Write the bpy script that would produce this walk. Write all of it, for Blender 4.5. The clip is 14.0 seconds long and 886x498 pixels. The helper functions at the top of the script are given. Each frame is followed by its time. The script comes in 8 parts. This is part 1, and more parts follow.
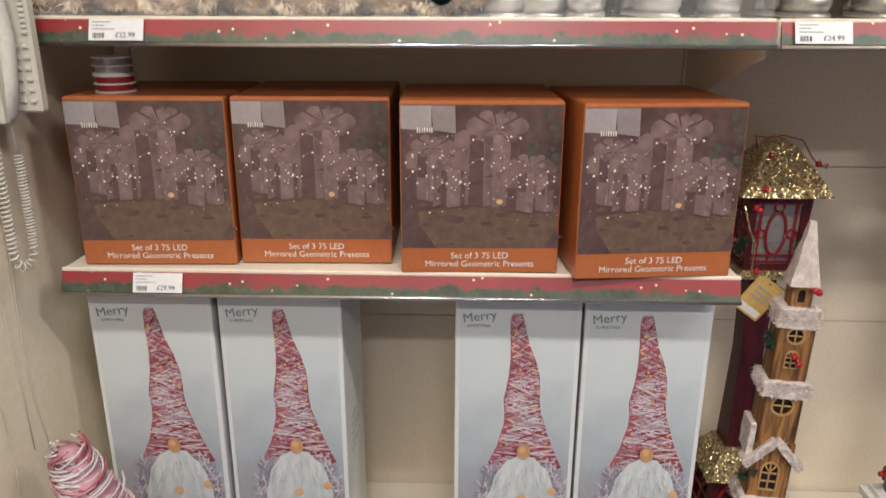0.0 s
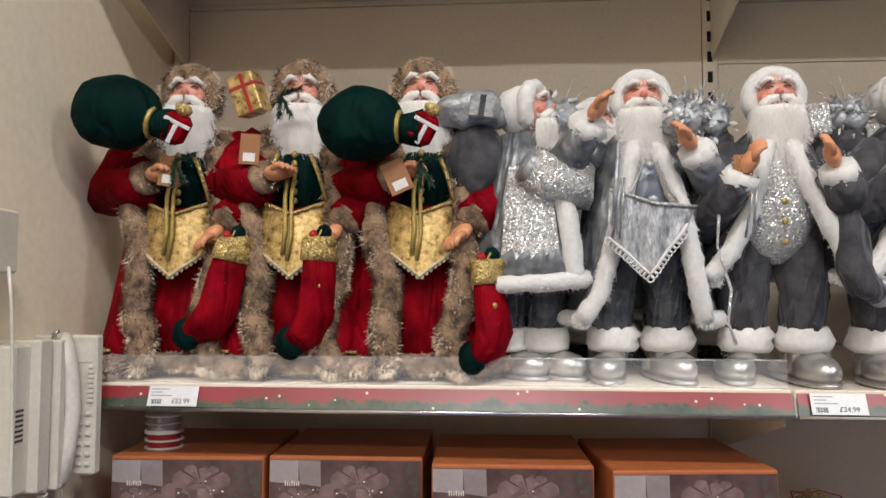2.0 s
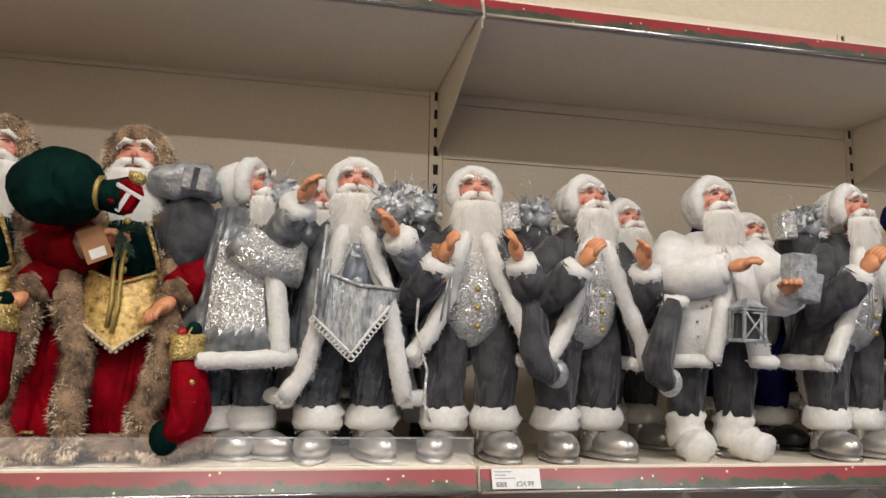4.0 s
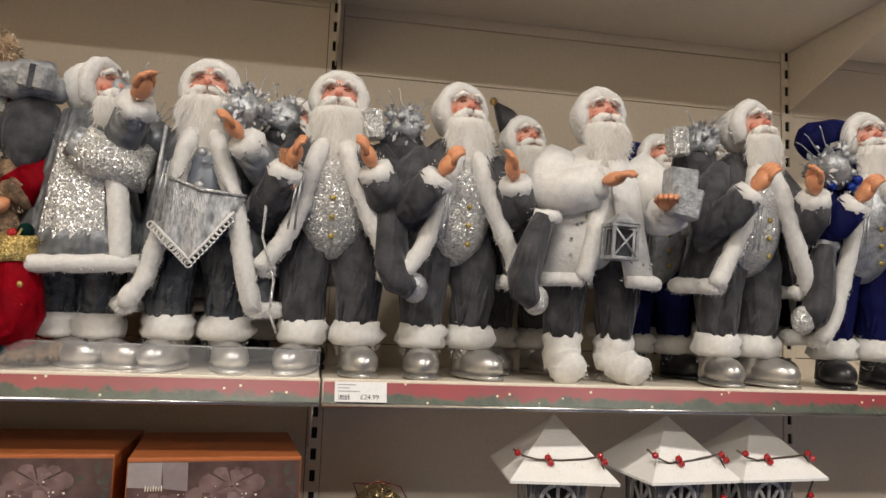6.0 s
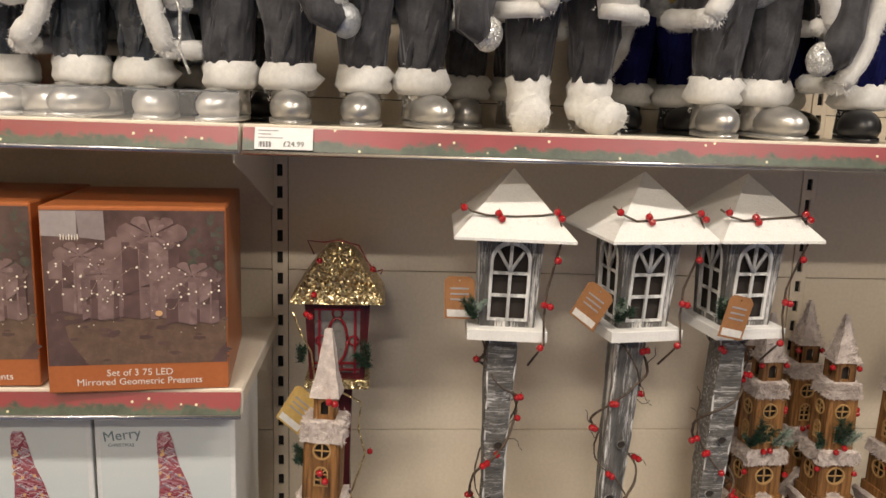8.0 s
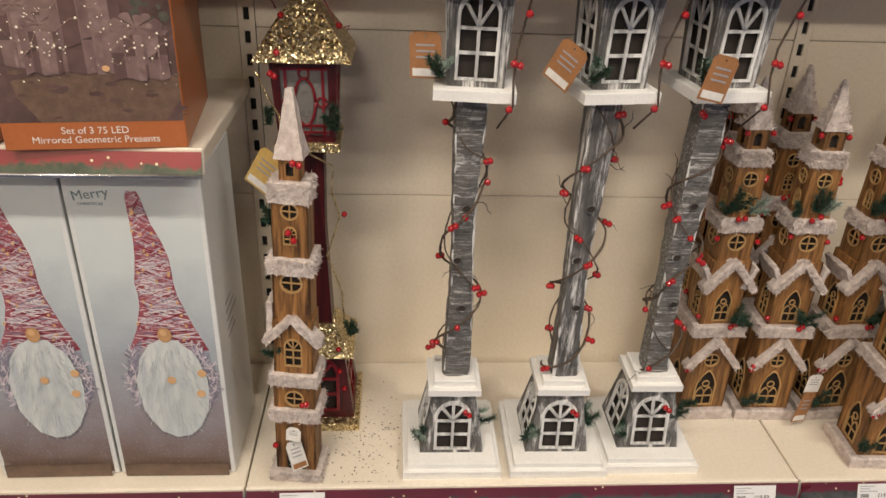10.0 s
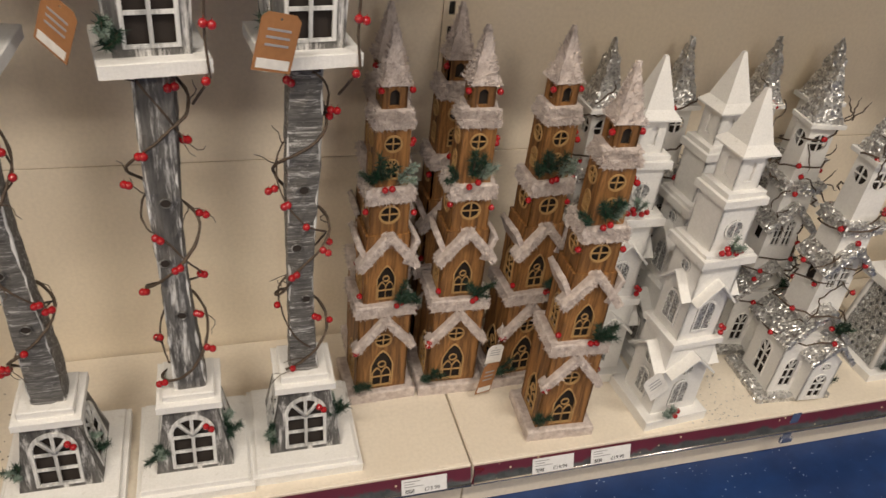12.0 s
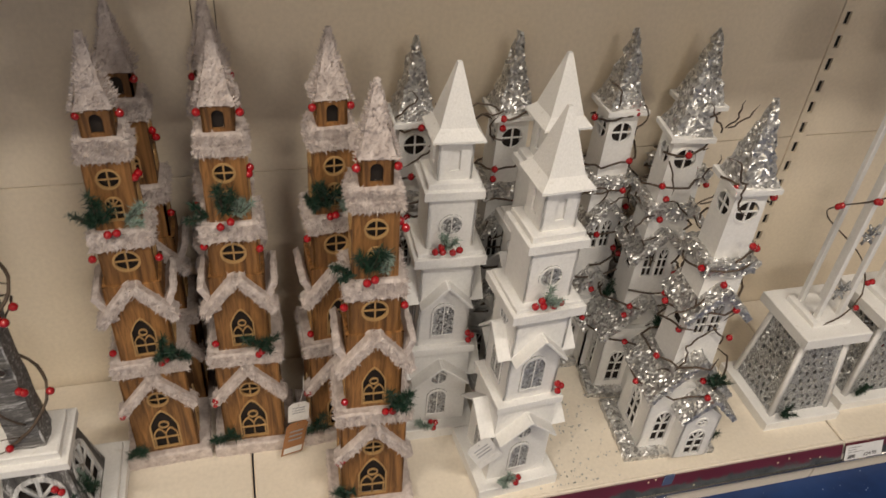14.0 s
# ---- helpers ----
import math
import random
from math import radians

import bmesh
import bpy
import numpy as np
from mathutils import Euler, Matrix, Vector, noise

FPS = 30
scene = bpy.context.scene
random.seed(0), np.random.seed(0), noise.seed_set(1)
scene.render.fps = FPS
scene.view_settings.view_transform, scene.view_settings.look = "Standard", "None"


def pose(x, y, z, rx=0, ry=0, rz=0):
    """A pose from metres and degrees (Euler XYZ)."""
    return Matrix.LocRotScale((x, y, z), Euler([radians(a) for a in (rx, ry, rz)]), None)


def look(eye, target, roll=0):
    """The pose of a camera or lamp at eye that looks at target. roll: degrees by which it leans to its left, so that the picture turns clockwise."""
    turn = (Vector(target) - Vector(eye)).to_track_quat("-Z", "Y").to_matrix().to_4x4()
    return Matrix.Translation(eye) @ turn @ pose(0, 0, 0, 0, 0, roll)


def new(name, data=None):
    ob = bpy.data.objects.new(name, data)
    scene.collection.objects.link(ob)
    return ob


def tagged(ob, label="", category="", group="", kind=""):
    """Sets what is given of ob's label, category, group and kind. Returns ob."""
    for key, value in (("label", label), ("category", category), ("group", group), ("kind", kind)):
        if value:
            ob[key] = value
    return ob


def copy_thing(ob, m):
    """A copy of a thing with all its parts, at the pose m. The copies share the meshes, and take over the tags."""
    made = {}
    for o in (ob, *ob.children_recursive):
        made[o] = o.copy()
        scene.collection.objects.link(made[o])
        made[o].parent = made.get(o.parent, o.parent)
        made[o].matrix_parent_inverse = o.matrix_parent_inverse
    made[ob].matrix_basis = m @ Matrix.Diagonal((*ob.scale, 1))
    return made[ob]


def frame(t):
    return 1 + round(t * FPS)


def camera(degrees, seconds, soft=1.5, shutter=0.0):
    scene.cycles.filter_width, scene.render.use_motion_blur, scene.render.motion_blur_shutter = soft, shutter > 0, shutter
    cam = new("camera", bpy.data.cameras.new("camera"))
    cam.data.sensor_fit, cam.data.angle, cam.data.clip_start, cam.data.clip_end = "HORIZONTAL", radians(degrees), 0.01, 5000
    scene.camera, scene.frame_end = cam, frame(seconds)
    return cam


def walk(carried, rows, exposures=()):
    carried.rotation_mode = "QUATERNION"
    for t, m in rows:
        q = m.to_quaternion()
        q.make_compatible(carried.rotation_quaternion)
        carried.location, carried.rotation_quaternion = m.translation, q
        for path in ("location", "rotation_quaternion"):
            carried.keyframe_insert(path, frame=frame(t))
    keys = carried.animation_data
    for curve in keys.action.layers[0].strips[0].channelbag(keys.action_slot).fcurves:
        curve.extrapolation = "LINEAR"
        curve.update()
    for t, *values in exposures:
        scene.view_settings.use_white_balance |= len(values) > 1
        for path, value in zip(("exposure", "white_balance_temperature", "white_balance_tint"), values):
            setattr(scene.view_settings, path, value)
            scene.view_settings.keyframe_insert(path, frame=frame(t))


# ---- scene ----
from mathutils.geometry import tessellate_polygon

cam = camera(61.1, 14.0, shutter=0.15)
PATH = [
    (0, (0.739, -1.312, 1.42), (0.681, 0.588, 0.8), 0.2),
    (0.5, (0.74, -1.329, 1.464), (0.662, 0.629, 1.065), 0.3),
    (1, (0.73, -1.341, 1.496), (0.634, 0.647, 1.299), 0.5),
    (1.5, (0.726, -1.354, 1.528), (0.603, 0.642, 1.509), 0.2),
    (2, (0.746, -1.36, 1.562), (0.593, 0.631, 1.685), 0.1),
    (2.5, (0.749, -1.363, 1.566), (0.605, 0.621, 1.773), 0.0),
    (3, (0.76, -1.375, 1.579), (0.781, 0.612, 1.801), -0.1),
    (3.5, (0.803, -1.373, 1.589), (1.151, 0.575, 1.881), 0.8),
    (3.7, (0.836, -1.385, 1.583), (1.237, 0.547, 1.906), 1.0),
    (5.8, (1.196, -1.41, 1.507), (1.548, 0.545, 1.743), 2.0),
    (6, (1.219, -1.383, 1.502), (1.564, 0.577, 1.704), 2.2),
    (6.5, (1.272, -1.319, 1.489), (1.592, 0.655, 1.548), 2.3),
    (7, (1.345, -1.291, 1.477), (1.648, 0.682, 1.346), 2.3),
    (7.5, (1.423, -1.278, 1.462), (1.667, 0.691, 1.204), 1.8),
    (8, (1.476, -1.258, 1.432), (1.646, 0.701, 1.068), 2.0),
    (8.5, (1.508, -1.254, 1.407), (1.646, 0.68, 0.916), 2.2),
    (8.7, (1.518, -1.25, 1.392), (1.65, 0.668, 0.842), 2.2),
    (10.8, (1.702, -1.195, 1.416), (1.851, 0.483, 0.338), 2.0),
    (11, (1.76, -1.137, 1.431), (1.979, 0.518, 0.33), 2.4),
    (11.5, (1.915, -1.01, 1.448), (2.329, 0.584, 0.313), 3.8),
    (12, (2.048, -0.969, 1.439), (2.583, 0.588, 0.304), 6.6),
    (12.5, (2.227, -0.966, 1.426), (2.722, 0.585, 0.264), 7.6),
    (13, (2.345, -0.937, 1.411), (2.773, 0.594, 0.197), 6.4),
    (13.5, (2.454, -0.876, 1.407), (2.898, 0.619, 0.155), 6.8),
    (14, (2.556, -0.782, 1.434), (3.024, 0.734, 0.217), 5.2),
]
walk(cam, [(t, look(eye, target, roll)) for t, eye, target, roll in PATH],
     [(0.0, -0.37, 6100, 10), (1.0, -0.41, 5880, 10), (1.5, -0.49, 5860, 10), (2.5, -0.52, 5820, 10), (3.5, -0.59, 5980, 10), (6.0, -0.73, 6300, 10), (6.5, -0.75, 6300, 10),
      (7.0, -0.67, 6380, 10), (8.0, -0.45, 6700, 10), (8.5, -0.41, 6700, 10), (11.0, -0.50, 6650, 10), (12.0, -0.60, 6680, 10), (14.0, -0.72, 6650, 10)])

# ---- light and exposure ----
world = bpy.data.worlds.new("store_air")
scene.world = world
world.use_nodes = True
world.node_tree.nodes["Background"].inputs["Color"].default_value = (1.0, 0.93, 0.84, 1)
world.node_tree.nodes["Background"].inputs["Strength"].default_value = 0.006
LAMP_ROWS = ((-1.87, 92.0), (-4.4, 115.0))
HIGH = 3.7
LAMP_X = (0.78, 3.5)
for lamp_y, watts in LAMP_ROWS:
    for lamp_x in LAMP_X:
        lamp = bpy.data.lights.new("ceiling_lamp", "AREA")
        lamp.shape, lamp.size, lamp.size_y = "RECTANGLE", 1.15, 0.22
        lamp.energy, lamp.color = watts, (1.0, 0.91, 0.80)
        new("ceiling_lamp", lamp).matrix_world = look((lamp_x, lamp_y, HIGH - 0.045), (lamp_x, lamp_y + 0.001, 0))
scene.view_settings.exposure = 0.0


# ---- material tools ----
def nodes_of(name):
    m = bpy.data.materials.new(name)
    m.use_nodes = True
    t = m.node_tree
    return m, t, t.nodes["Principled BSDF"]


def add(t, kind, **values):
    n = t.nodes.new(kind)
    for key, value in values.items():
        n.inputs[key].default_value = value
    return n


def coords(t, stretch=(1, 1, 1)):
    c, m = t.nodes.new("ShaderNodeTexCoord"), t.nodes.new("ShaderNodeMapping")
    m.inputs["Scale"].default_value = stretch
    t.links.new(c.outputs["Object"], m.inputs["Vector"])
    return m.outputs["Vector"]


def ramp(t, value, stops):
    r = t.nodes.new("ShaderNodeValToRGB")
    while len(r.color_ramp.elements) < len(stops):
        r.color_ramp.elements.new(0.5)
    for e, (p, c) in zip(r.color_ramp.elements, stops):
        e.position, e.color = p, (*c, 1)
    t.links.new(value, r.inputs["Fac"])
    return r.outputs["Color"]


def mixed(t, fac, a, b):
    m = t.nodes.new("ShaderNodeMix")
    m.data_type = "RGBA"
    for socket, value in ((m.inputs[0], fac), (m.inputs[6], a), (m.inputs[7], b)):
        if isinstance(value, (float, int)):
            socket.default_value = value
        elif isinstance(value, tuple):
            socket.default_value = (*value, 1)
        else:
            t.links.new(value, socket)
    return m.outputs[2]


def bumped(t, p, height, strength, distance):
    b = add(t, "ShaderNodeBump", Strength=strength, Distance=distance)
    t.links.new(height, b.inputs["Height"])
    t.links.new(b.outputs["Normal"], p.inputs["Normal"])


def paint(name, a, b=None, scale=8.0, rough=0.5, metal=0.0, bump=0.15, fine=120.0, stretch=(1, 1, 1), coat=0.0, sheen=0.0, dirt=None, fold=0.0):
    """A surface of two close colours: broad stains, fine grain, a little relief."""
    m, t, p = nodes_of(name)
    b = b or tuple(c * 0.82 for c in a)
    v = coords(t, stretch)
    broad = add(t, "ShaderNodeTexNoise", Scale=scale, Detail=4.0, Roughness=0.6)
    grain = add(t, "ShaderNodeTexNoise", Scale=fine, Detail=3.0)
    for n in (broad, grain):
        t.links.new(v, n.inputs["Vector"])
    col = ramp(t, broad.outputs["Fac"], ((0.32, b), (0.68, a)))
    col = mixed(t, ramp(t, grain.outputs["Fac"], ((0.35, (0, 0, 0)), (0.8, (0.35, 0.35, 0.35)))), col, tuple(c * 0.75 for c in b))
    if dirt:
        spots = add(t, "ShaderNodeTexNoise", Scale=scale * 3.1, Detail=6.0, Roughness=0.75)
        t.links.new(v, spots.inputs["Vector"])
        col = mixed(t, ramp(t, spots.outputs["Fac"], ((0.6, (0, 0, 0)), (0.72, (0.8, 0.8, 0.8)))), col, dirt)
    t.links.new(col, p.inputs["Base Color"])
    t.links.new(ramp(t, broad.outputs["Fac"], ((0.3, (rough * 0.85,) * 3), (0.7, (min(1, rough * 1.1),) * 3))), p.inputs["Roughness"])
    p.inputs["Metallic"].default_value = metal
    p.inputs["Coat Weight"].default_value = coat
    p.inputs["Sheen Weight"].default_value = sheen
    p.inputs["Sheen Roughness"].default_value = 0.4
    if fold:
        # soft cloth: hanging folds under the nap, hardly any gloss
        tall = coords(t, (24, 24, 6))
        drape = add(t, "ShaderNodeTexNoise", Scale=1.0, Detail=1.0, Distortion=1.2)
        t.links.new(tall, drape.inputs["Vector"])
        under = add(t, "ShaderNodeBump", Strength=fold, Distance=0.02)
        t.links.new(drape.outputs["Fac"], under.inputs["Height"])
        nap = add(t, "ShaderNodeBump", Strength=bump, Distance=0.001)
        t.links.new(grain.outputs["Fac"], nap.inputs["Height"])
        t.links.new(under.outputs["Normal"], nap.inputs["Normal"])
        t.links.new(nap.outputs["Normal"], p.inputs["Normal"])
        p.inputs["Specular IOR Level"].default_value = 0.12 if rough > 0.5 else 0.5
        p.inputs["Sheen Tint"].default_value = (*[min(1, c * 4) for c in a], 1)
        return m
    bumped(t, p, grain.outputs["Fac"], bump, 0.002)
    return m


def glitter(name, a, b, cell=450.0, metal=0.9, rough=0.28, bits=0.5):
    """Coarse glitter: cells that each tilt their own way."""
    m, t, p = nodes_of(name)
    v = coords(t)
    cells = add(t, "ShaderNodeTexVoronoi", Scale=cell, Randomness=1.0)
    t.links.new(v, cells.inputs["Vector"])
    sep = t.nodes.new("ShaderNodeSeparateColor")
    t.links.new(cells.outputs["Color"], sep.inputs["Color"])
    t.links.new(ramp(t, sep.outputs[0], ((0.0, b), (bits, tuple((x + y) / 2 for x, y in zip(a, b))), (1.0, a))), p.inputs["Base Color"])
    geo = t.nodes.new("ShaderNodeNewGeometry")
    tilt = t.nodes.new("ShaderNodeVectorMath")
    tilt.operation = "MULTIPLY_ADD"
    tilt.inputs[1].default_value, tilt.inputs[2].default_value = (1.5, 1.5, 1.5), (-0.75, -0.75, -0.75)
    t.links.new(cells.outputs["Color"], tilt.inputs[0])
    plus = t.nodes.new("ShaderNodeVectorMath")
    plus.operation = "ADD"
    t.links.new(tilt.outputs[0], plus.inputs[0])
    t.links.new(geo.outputs["Normal"], plus.inputs[1])
    unit = t.nodes.new("ShaderNodeVectorMath")
    unit.operation = "NORMALIZE"
    t.links.new(plus.outputs[0], unit.inputs[0])
    t.links.new(unit.outputs[0], p.inputs["Normal"])
    p.inputs["Metallic"].default_value, p.inputs["Roughness"].default_value = metal, rough
    return m


def clear(name, colour=(1, 1, 1), rough=0.05, weight=0.92):
    m, t, p = nodes_of(name)
    p.inputs["Base Color"].default_value = (*colour, 1)
    p.inputs["Roughness"].default_value = rough
    p.inputs["IOR"].default_value = 1.25
    p.inputs["Transmission Weight"].default_value = weight
    return m


def wood(name, light, dark, along=2, rough=0.6, snow=None, snow_amount=0.6):
    """Grain that runs along one axis, with streaks and, if given, rubbed-on whitewash."""
    m, t, p = nodes_of(name)
    stretch = [60.0, 60.0, 60.0] if along == 2 else [150.0, 150.0, 150.0]
    stretch[along] = 5.0
    v = coords(t, tuple(stretch))
    g = add(t, "ShaderNodeTexNoise", Scale=1.6, Detail=6.0, Roughness=0.65, Distortion=0.6)
    t.links.new(v, g.inputs["Vector"])
    info = t.nodes.new("ShaderNodeObjectInfo")
    col = ramp(t, g.outputs["Fac"], ((0.3, dark), (0.5, tuple((a + b) / 2 for a, b in zip(light, dark))), (0.66, light)))
    hsv = add(t, "ShaderNodeHueSaturation", Saturation=1.0, Fac=1.0)
    vary = t.nodes.new("ShaderNodeMapRange")
    vary.inputs["To Min"].default_value, vary.inputs["To Max"].default_value = 0.82, 1.15
    t.links.new(info.outputs["Random"], vary.inputs["Value"])
    t.links.new(vary.outputs[0], hsv.inputs["Value"])
    t.links.new(col, hsv.inputs["Color"])
    col = hsv.outputs["Color"]
    if snow:
        w = add(t, "ShaderNodeTexNoise", Scale=0.9, Detail=8.0, Roughness=0.8)
        t.links.new(v, w.inputs["Vector"])
        col = mixed(t, ramp(t, w.outputs["Fac"], ((snow_amount - 0.06, (0, 0, 0)), (snow_amount + 0.06, (1, 1, 1)))), col, snow)
    t.links.new(col, p.inputs["Base Color"])
    p.inputs["Roughness"].default_value = rough
    bumped(t, p, g.outputs["Fac"], 0.5, 0.0015)
    return m


# ---- mesh tools ----
def V(*a):
    return Vector(a)


class Shape:
    """Collects verts and faces with a material slot for each face."""

    def __init__(self):
        self.v, self.f, self.m, self.s = [], [], [], []

    def put(self, verts, faces, mat=0, smooth=False, at=None):
        k = len(self.v)
        self.v += [tuple(at @ Vector(p)) for p in verts] if at else [tuple(p) for p in verts]
        self.f += [tuple(i + k for i in f) for f in faces]
        self.m += [mat] * len(faces)
        self.s += [smooth] * len(faces)
        return self

    def box(self, lo, hi, mat=0, c=0.0, at=None):
        """A box from corner to corner, its edges cut by c."""
        (x0, y0, z0), (x1, y1, z1) = lo, hi
        if c <= 0:
            vs = [(x, y, z) for x in (x0, x1) for y in (y0, y1) for z in (z0, z1)]
            return self.put(vs, [(0, 1, 3, 2), (4, 6, 7, 5), (0, 4, 5, 1), (2, 3, 7, 6), (0, 2, 6, 4), (1, 5, 7, 3)], mat, False, at)
        c = min(c, (x1 - x0) / 2.01, (y1 - y0) / 2.01, (z1 - z0) / 2.01)
        vs, where = [], {}
        for i, x in enumerate((x0, x1)):
            for j, y in enumerate((y0, y1)):
                for k, z in enumerate((z0, z1)):
                    dx, dy, dz = c * (1 - 2 * i), c * (1 - 2 * j), c * (1 - 2 * k)
                    for a, p in enumerate(((x, y + dy, z + dz), (x + dx, y, z + dz), (x + dx, y + dy, z))):
                        where[i, j, k, a] = len(vs)
                        vs.append(p)
        w, fs = where, []
        for i in (0, 1):
            fs.append(tuple(w[i, j, k, 0] for j, k in ((0, 0), (0, 1), (1, 1), (1, 0))))
            fs.append(tuple(w[j, i, k, 1] for j, k in ((0, 0), (0, 1), (1, 1), (1, 0))))
            fs.append(tuple(w[j, k, i, 2] for j, k in ((0, 0), (0, 1), (1, 1), (1, 0))))
            for j in (0, 1):
                fs.append((w[i, j, 0, 0], w[i, j, 1, 0], w[i, j, 1, 1], w[i, j, 0, 1]))
                fs.append((w[i, 0, j, 0], w[i, 1, j, 0], w[i, 1, j, 2], w[i, 0, j, 2]))
                fs.append((w[0, i, j, 1], w[1, i, j, 1], w[1, i, j, 2], w[0, i, j, 2]))
                for k in (0, 1):
                    fs.append((w[i, j, k, 0], w[i, j, k, 1], w[i, j, k, 2]))
        return self.put(vs, fs, mat, False, at)

    def loft(self, rings, mat=0, smooth=True, caps=True, at=None):
        n = len(rings[0])
        vs = [p for r in rings for p in r]
        fs = [(a * n + i, a * n + (i + 1) % n, (a + 1) * n + (i + 1) % n, (a + 1) * n + i) for a in range(len(rings) - 1) for i in range(n)]
        if caps:
            fs += [tuple(range(n))[::-1], tuple((len(rings) - 1) * n + i for i in range(n))]
        return self.put(vs, fs, mat, smooth, at)

    def tube(self, points, radius, mat=0, n=8, rough=0.0, at=None, flat=1.0):
        """A round bar along points; radius one number or one for each point; rough: uneven skin."""
        pts = [Vector(p) for p in points]
        rad = radius if isinstance(radius, (list, tuple)) else [radius] * len(pts)
        rings, side = [], None
        for i, p in enumerate(pts):
            way = (pts[min(i + 1, len(pts) - 1)] - pts[max(i - 1, 0)]).normalized()
            if side is None:
                side = way.orthogonal().normalized()
            side = (side - way * side.dot(way)).normalized()
            up = way.cross(side)
            ring = []
            for k in range(n):
                a = 2 * math.pi * k / n
                d = side * math.cos(a) + up * math.sin(a) * flat
                q = p + d * rad[i]
                if rough:
                    q += d * rad[i] * rough * noise.noise(q * 90)
                ring.append(q)
            rings.append(ring)
        return self.loft(rings, mat, True, True, at)

    def ball(self, centre, radii, mat=0, n=10, rough=0.0, freq=60.0, at=None, squash=None):
        """An ellipsoid; rough: lumps; squash: a function that bends the unit sphere."""
        radii = (radii,) * 3 if isinstance(radii, (int, float)) else radii
        rings = []
        h = max(4, n // 2 + 1)
        for i in range(h + 1):
            a = math.pi * min(max(i / h, 0.02), 0.98)
            ring = []
            for k in range(n):
                b = 2 * math.pi * k / n
                d = Vector((math.sin(a) * math.cos(b), math.sin(a) * math.sin(b), -math.cos(a)))
                if squash:
                    d = squash(d)
                q = Vector(centre) + Vector(d[j] * radii[j] for j in range(3))
                if rough:
                    q += Vector(d[j] * radii[j] for j in range(3)) * rough * noise.noise(q * freq)
                ring.append(q)
            rings.append(ring)
        return self.loft(rings, mat, True, True, at)

    def plate(self, outline, holes, thick, mat=0, at=None, back=True):
        """A flat board in the xz plane, y from 0 (front) to thick, with holes through it."""
        loops = [list(outline)] + [list(h) for h in holes]
        flat = [p for l in loops for p in l]
        tris = tessellate_polygon([[Vector((x, z, 0)) for x, z in l] for l in loops])
        n = len(flat)
        vs = [(x, 0, z) for x, z in flat] + [(x, thick, z) for x, z in flat]
        fs = []
        for a, b, c in tris:
            pa, pb, pc = flat[a], flat[b], flat[c]
            turn = (pb[0] - pa[0]) * (pc[1] - pa[1]) - (pb[1] - pa[1]) * (pc[0] - pa[0])
            tri = (a, b, c) if turn > 0 else (a, c, b)
            fs.append(tri)
            if back:
                fs.append(tuple(i + n for i in tri[::-1]))
        k = 0
        for l in loops:
            for i in range(len(l)):
                j = (i + 1) % len(l)
                fs.append((k + i, k + i + n, k + j + n, k + j))
            k += len(l)
        return self.put(vs, fs, mat, False, at)

    def hair(self, spots, mat, rng):
        """Thin tapering blades: (root, tip, half width)."""
        for root, tip, w in spots:
            root, tip = Vector(root), Vector(tip)
            side = (tip - root).cross(Vector((rng.uniform(-0.7, 0.7), -1, rng.uniform(-0.2, 1.1))))
            if side.length < 1e-9:
                continue
            side = side.normalized() * w
            self.put([root - side, root + side, tip], [(0, 1, 2)], mat)
        return self

    def mesh(self, name, mats):
        me = bpy.data.meshes.new(name)
        me.from_pydata(self.v, [], self.f)
        for m in mats if isinstance(mats, (list, tuple)) else (mats,):
            me.materials.append(m)
        me.polygons.foreach_set("material_index", self.m)
        me.polygons.foreach_set("use_smooth", self.s)
        me.update()
        return me


def part(name, shape, mats, parent=None, label="", at=None):
    ob = new(name, shape.mesh(name, mats) if isinstance(shape, Shape) else shape)
    if parent:
        ob.parent = parent
    if at is not None:
        ob.matrix_basis = at
    return tagged(ob, label)


def thing(name, label, category, at=None, group="", kind=""):
    ob = new(name)
    ob.empty_display_size = 0.05
    if at is not None:
        ob.matrix_basis = at
    return tagged(ob, label, category, group, kind)


def words(text, size, at, mat, parent, name="lettering", squeeze=1.0):
    """Flat letters in the xz plane, centred."""
    cu = bpy.data.curves.new(name, "FONT")
    cu.body, cu.size, cu.align_x, cu.align_y, cu.extrude = text, size, "CENTER", "CENTER", 0.0002
    cu.resolution_u = 3
    tmp = bpy.data.objects.new(name, cu)
    scene.collection.objects.link(tmp)
    me = bpy.data.meshes.new_from_object(tmp.evaluated_get(bpy.context.evaluated_depsgraph_get()))
    bpy.data.objects.remove(tmp)
    me.materials.clear()
    me.materials.append(mat)
    ob = new(name, me)
    ob.parent = parent
    ob.matrix_basis = at @ pose(0, 0, 0, 90, 0, 0) @ Matrix.Diagonal((squeeze, 1, 1, 1))
    return ob


def arch(cx, z0, w, h, n=8, point=0.0):
    """Outline of an arched opening; point > 0 makes it a pointed arch."""
    r = w / 2
    spring = z0 + h - r * (1 + point)
    out = [(cx - r, z0), (cx + r, z0)]
    for i in range(n + 1):
        a = math.pi * i / n
        x, z = math.cos(a), math.sin(a)
        if point:
            z = (1 + point) * (1 - abs(x) ** 1.6) ** 0.9
        out.append((cx + r * x, spring + r * z))
    return out


def disc(cx, cz, r, n=14):
    return [(cx + r * math.cos(2 * math.pi * i / n), cz + r * math.sin(2 * math.pi * i / n)) for i in range(n)]


def rect(x0, z0, x1, z1):
    return [(x0, z0), (x1, z0), (x1, z1), (x0, z1)]


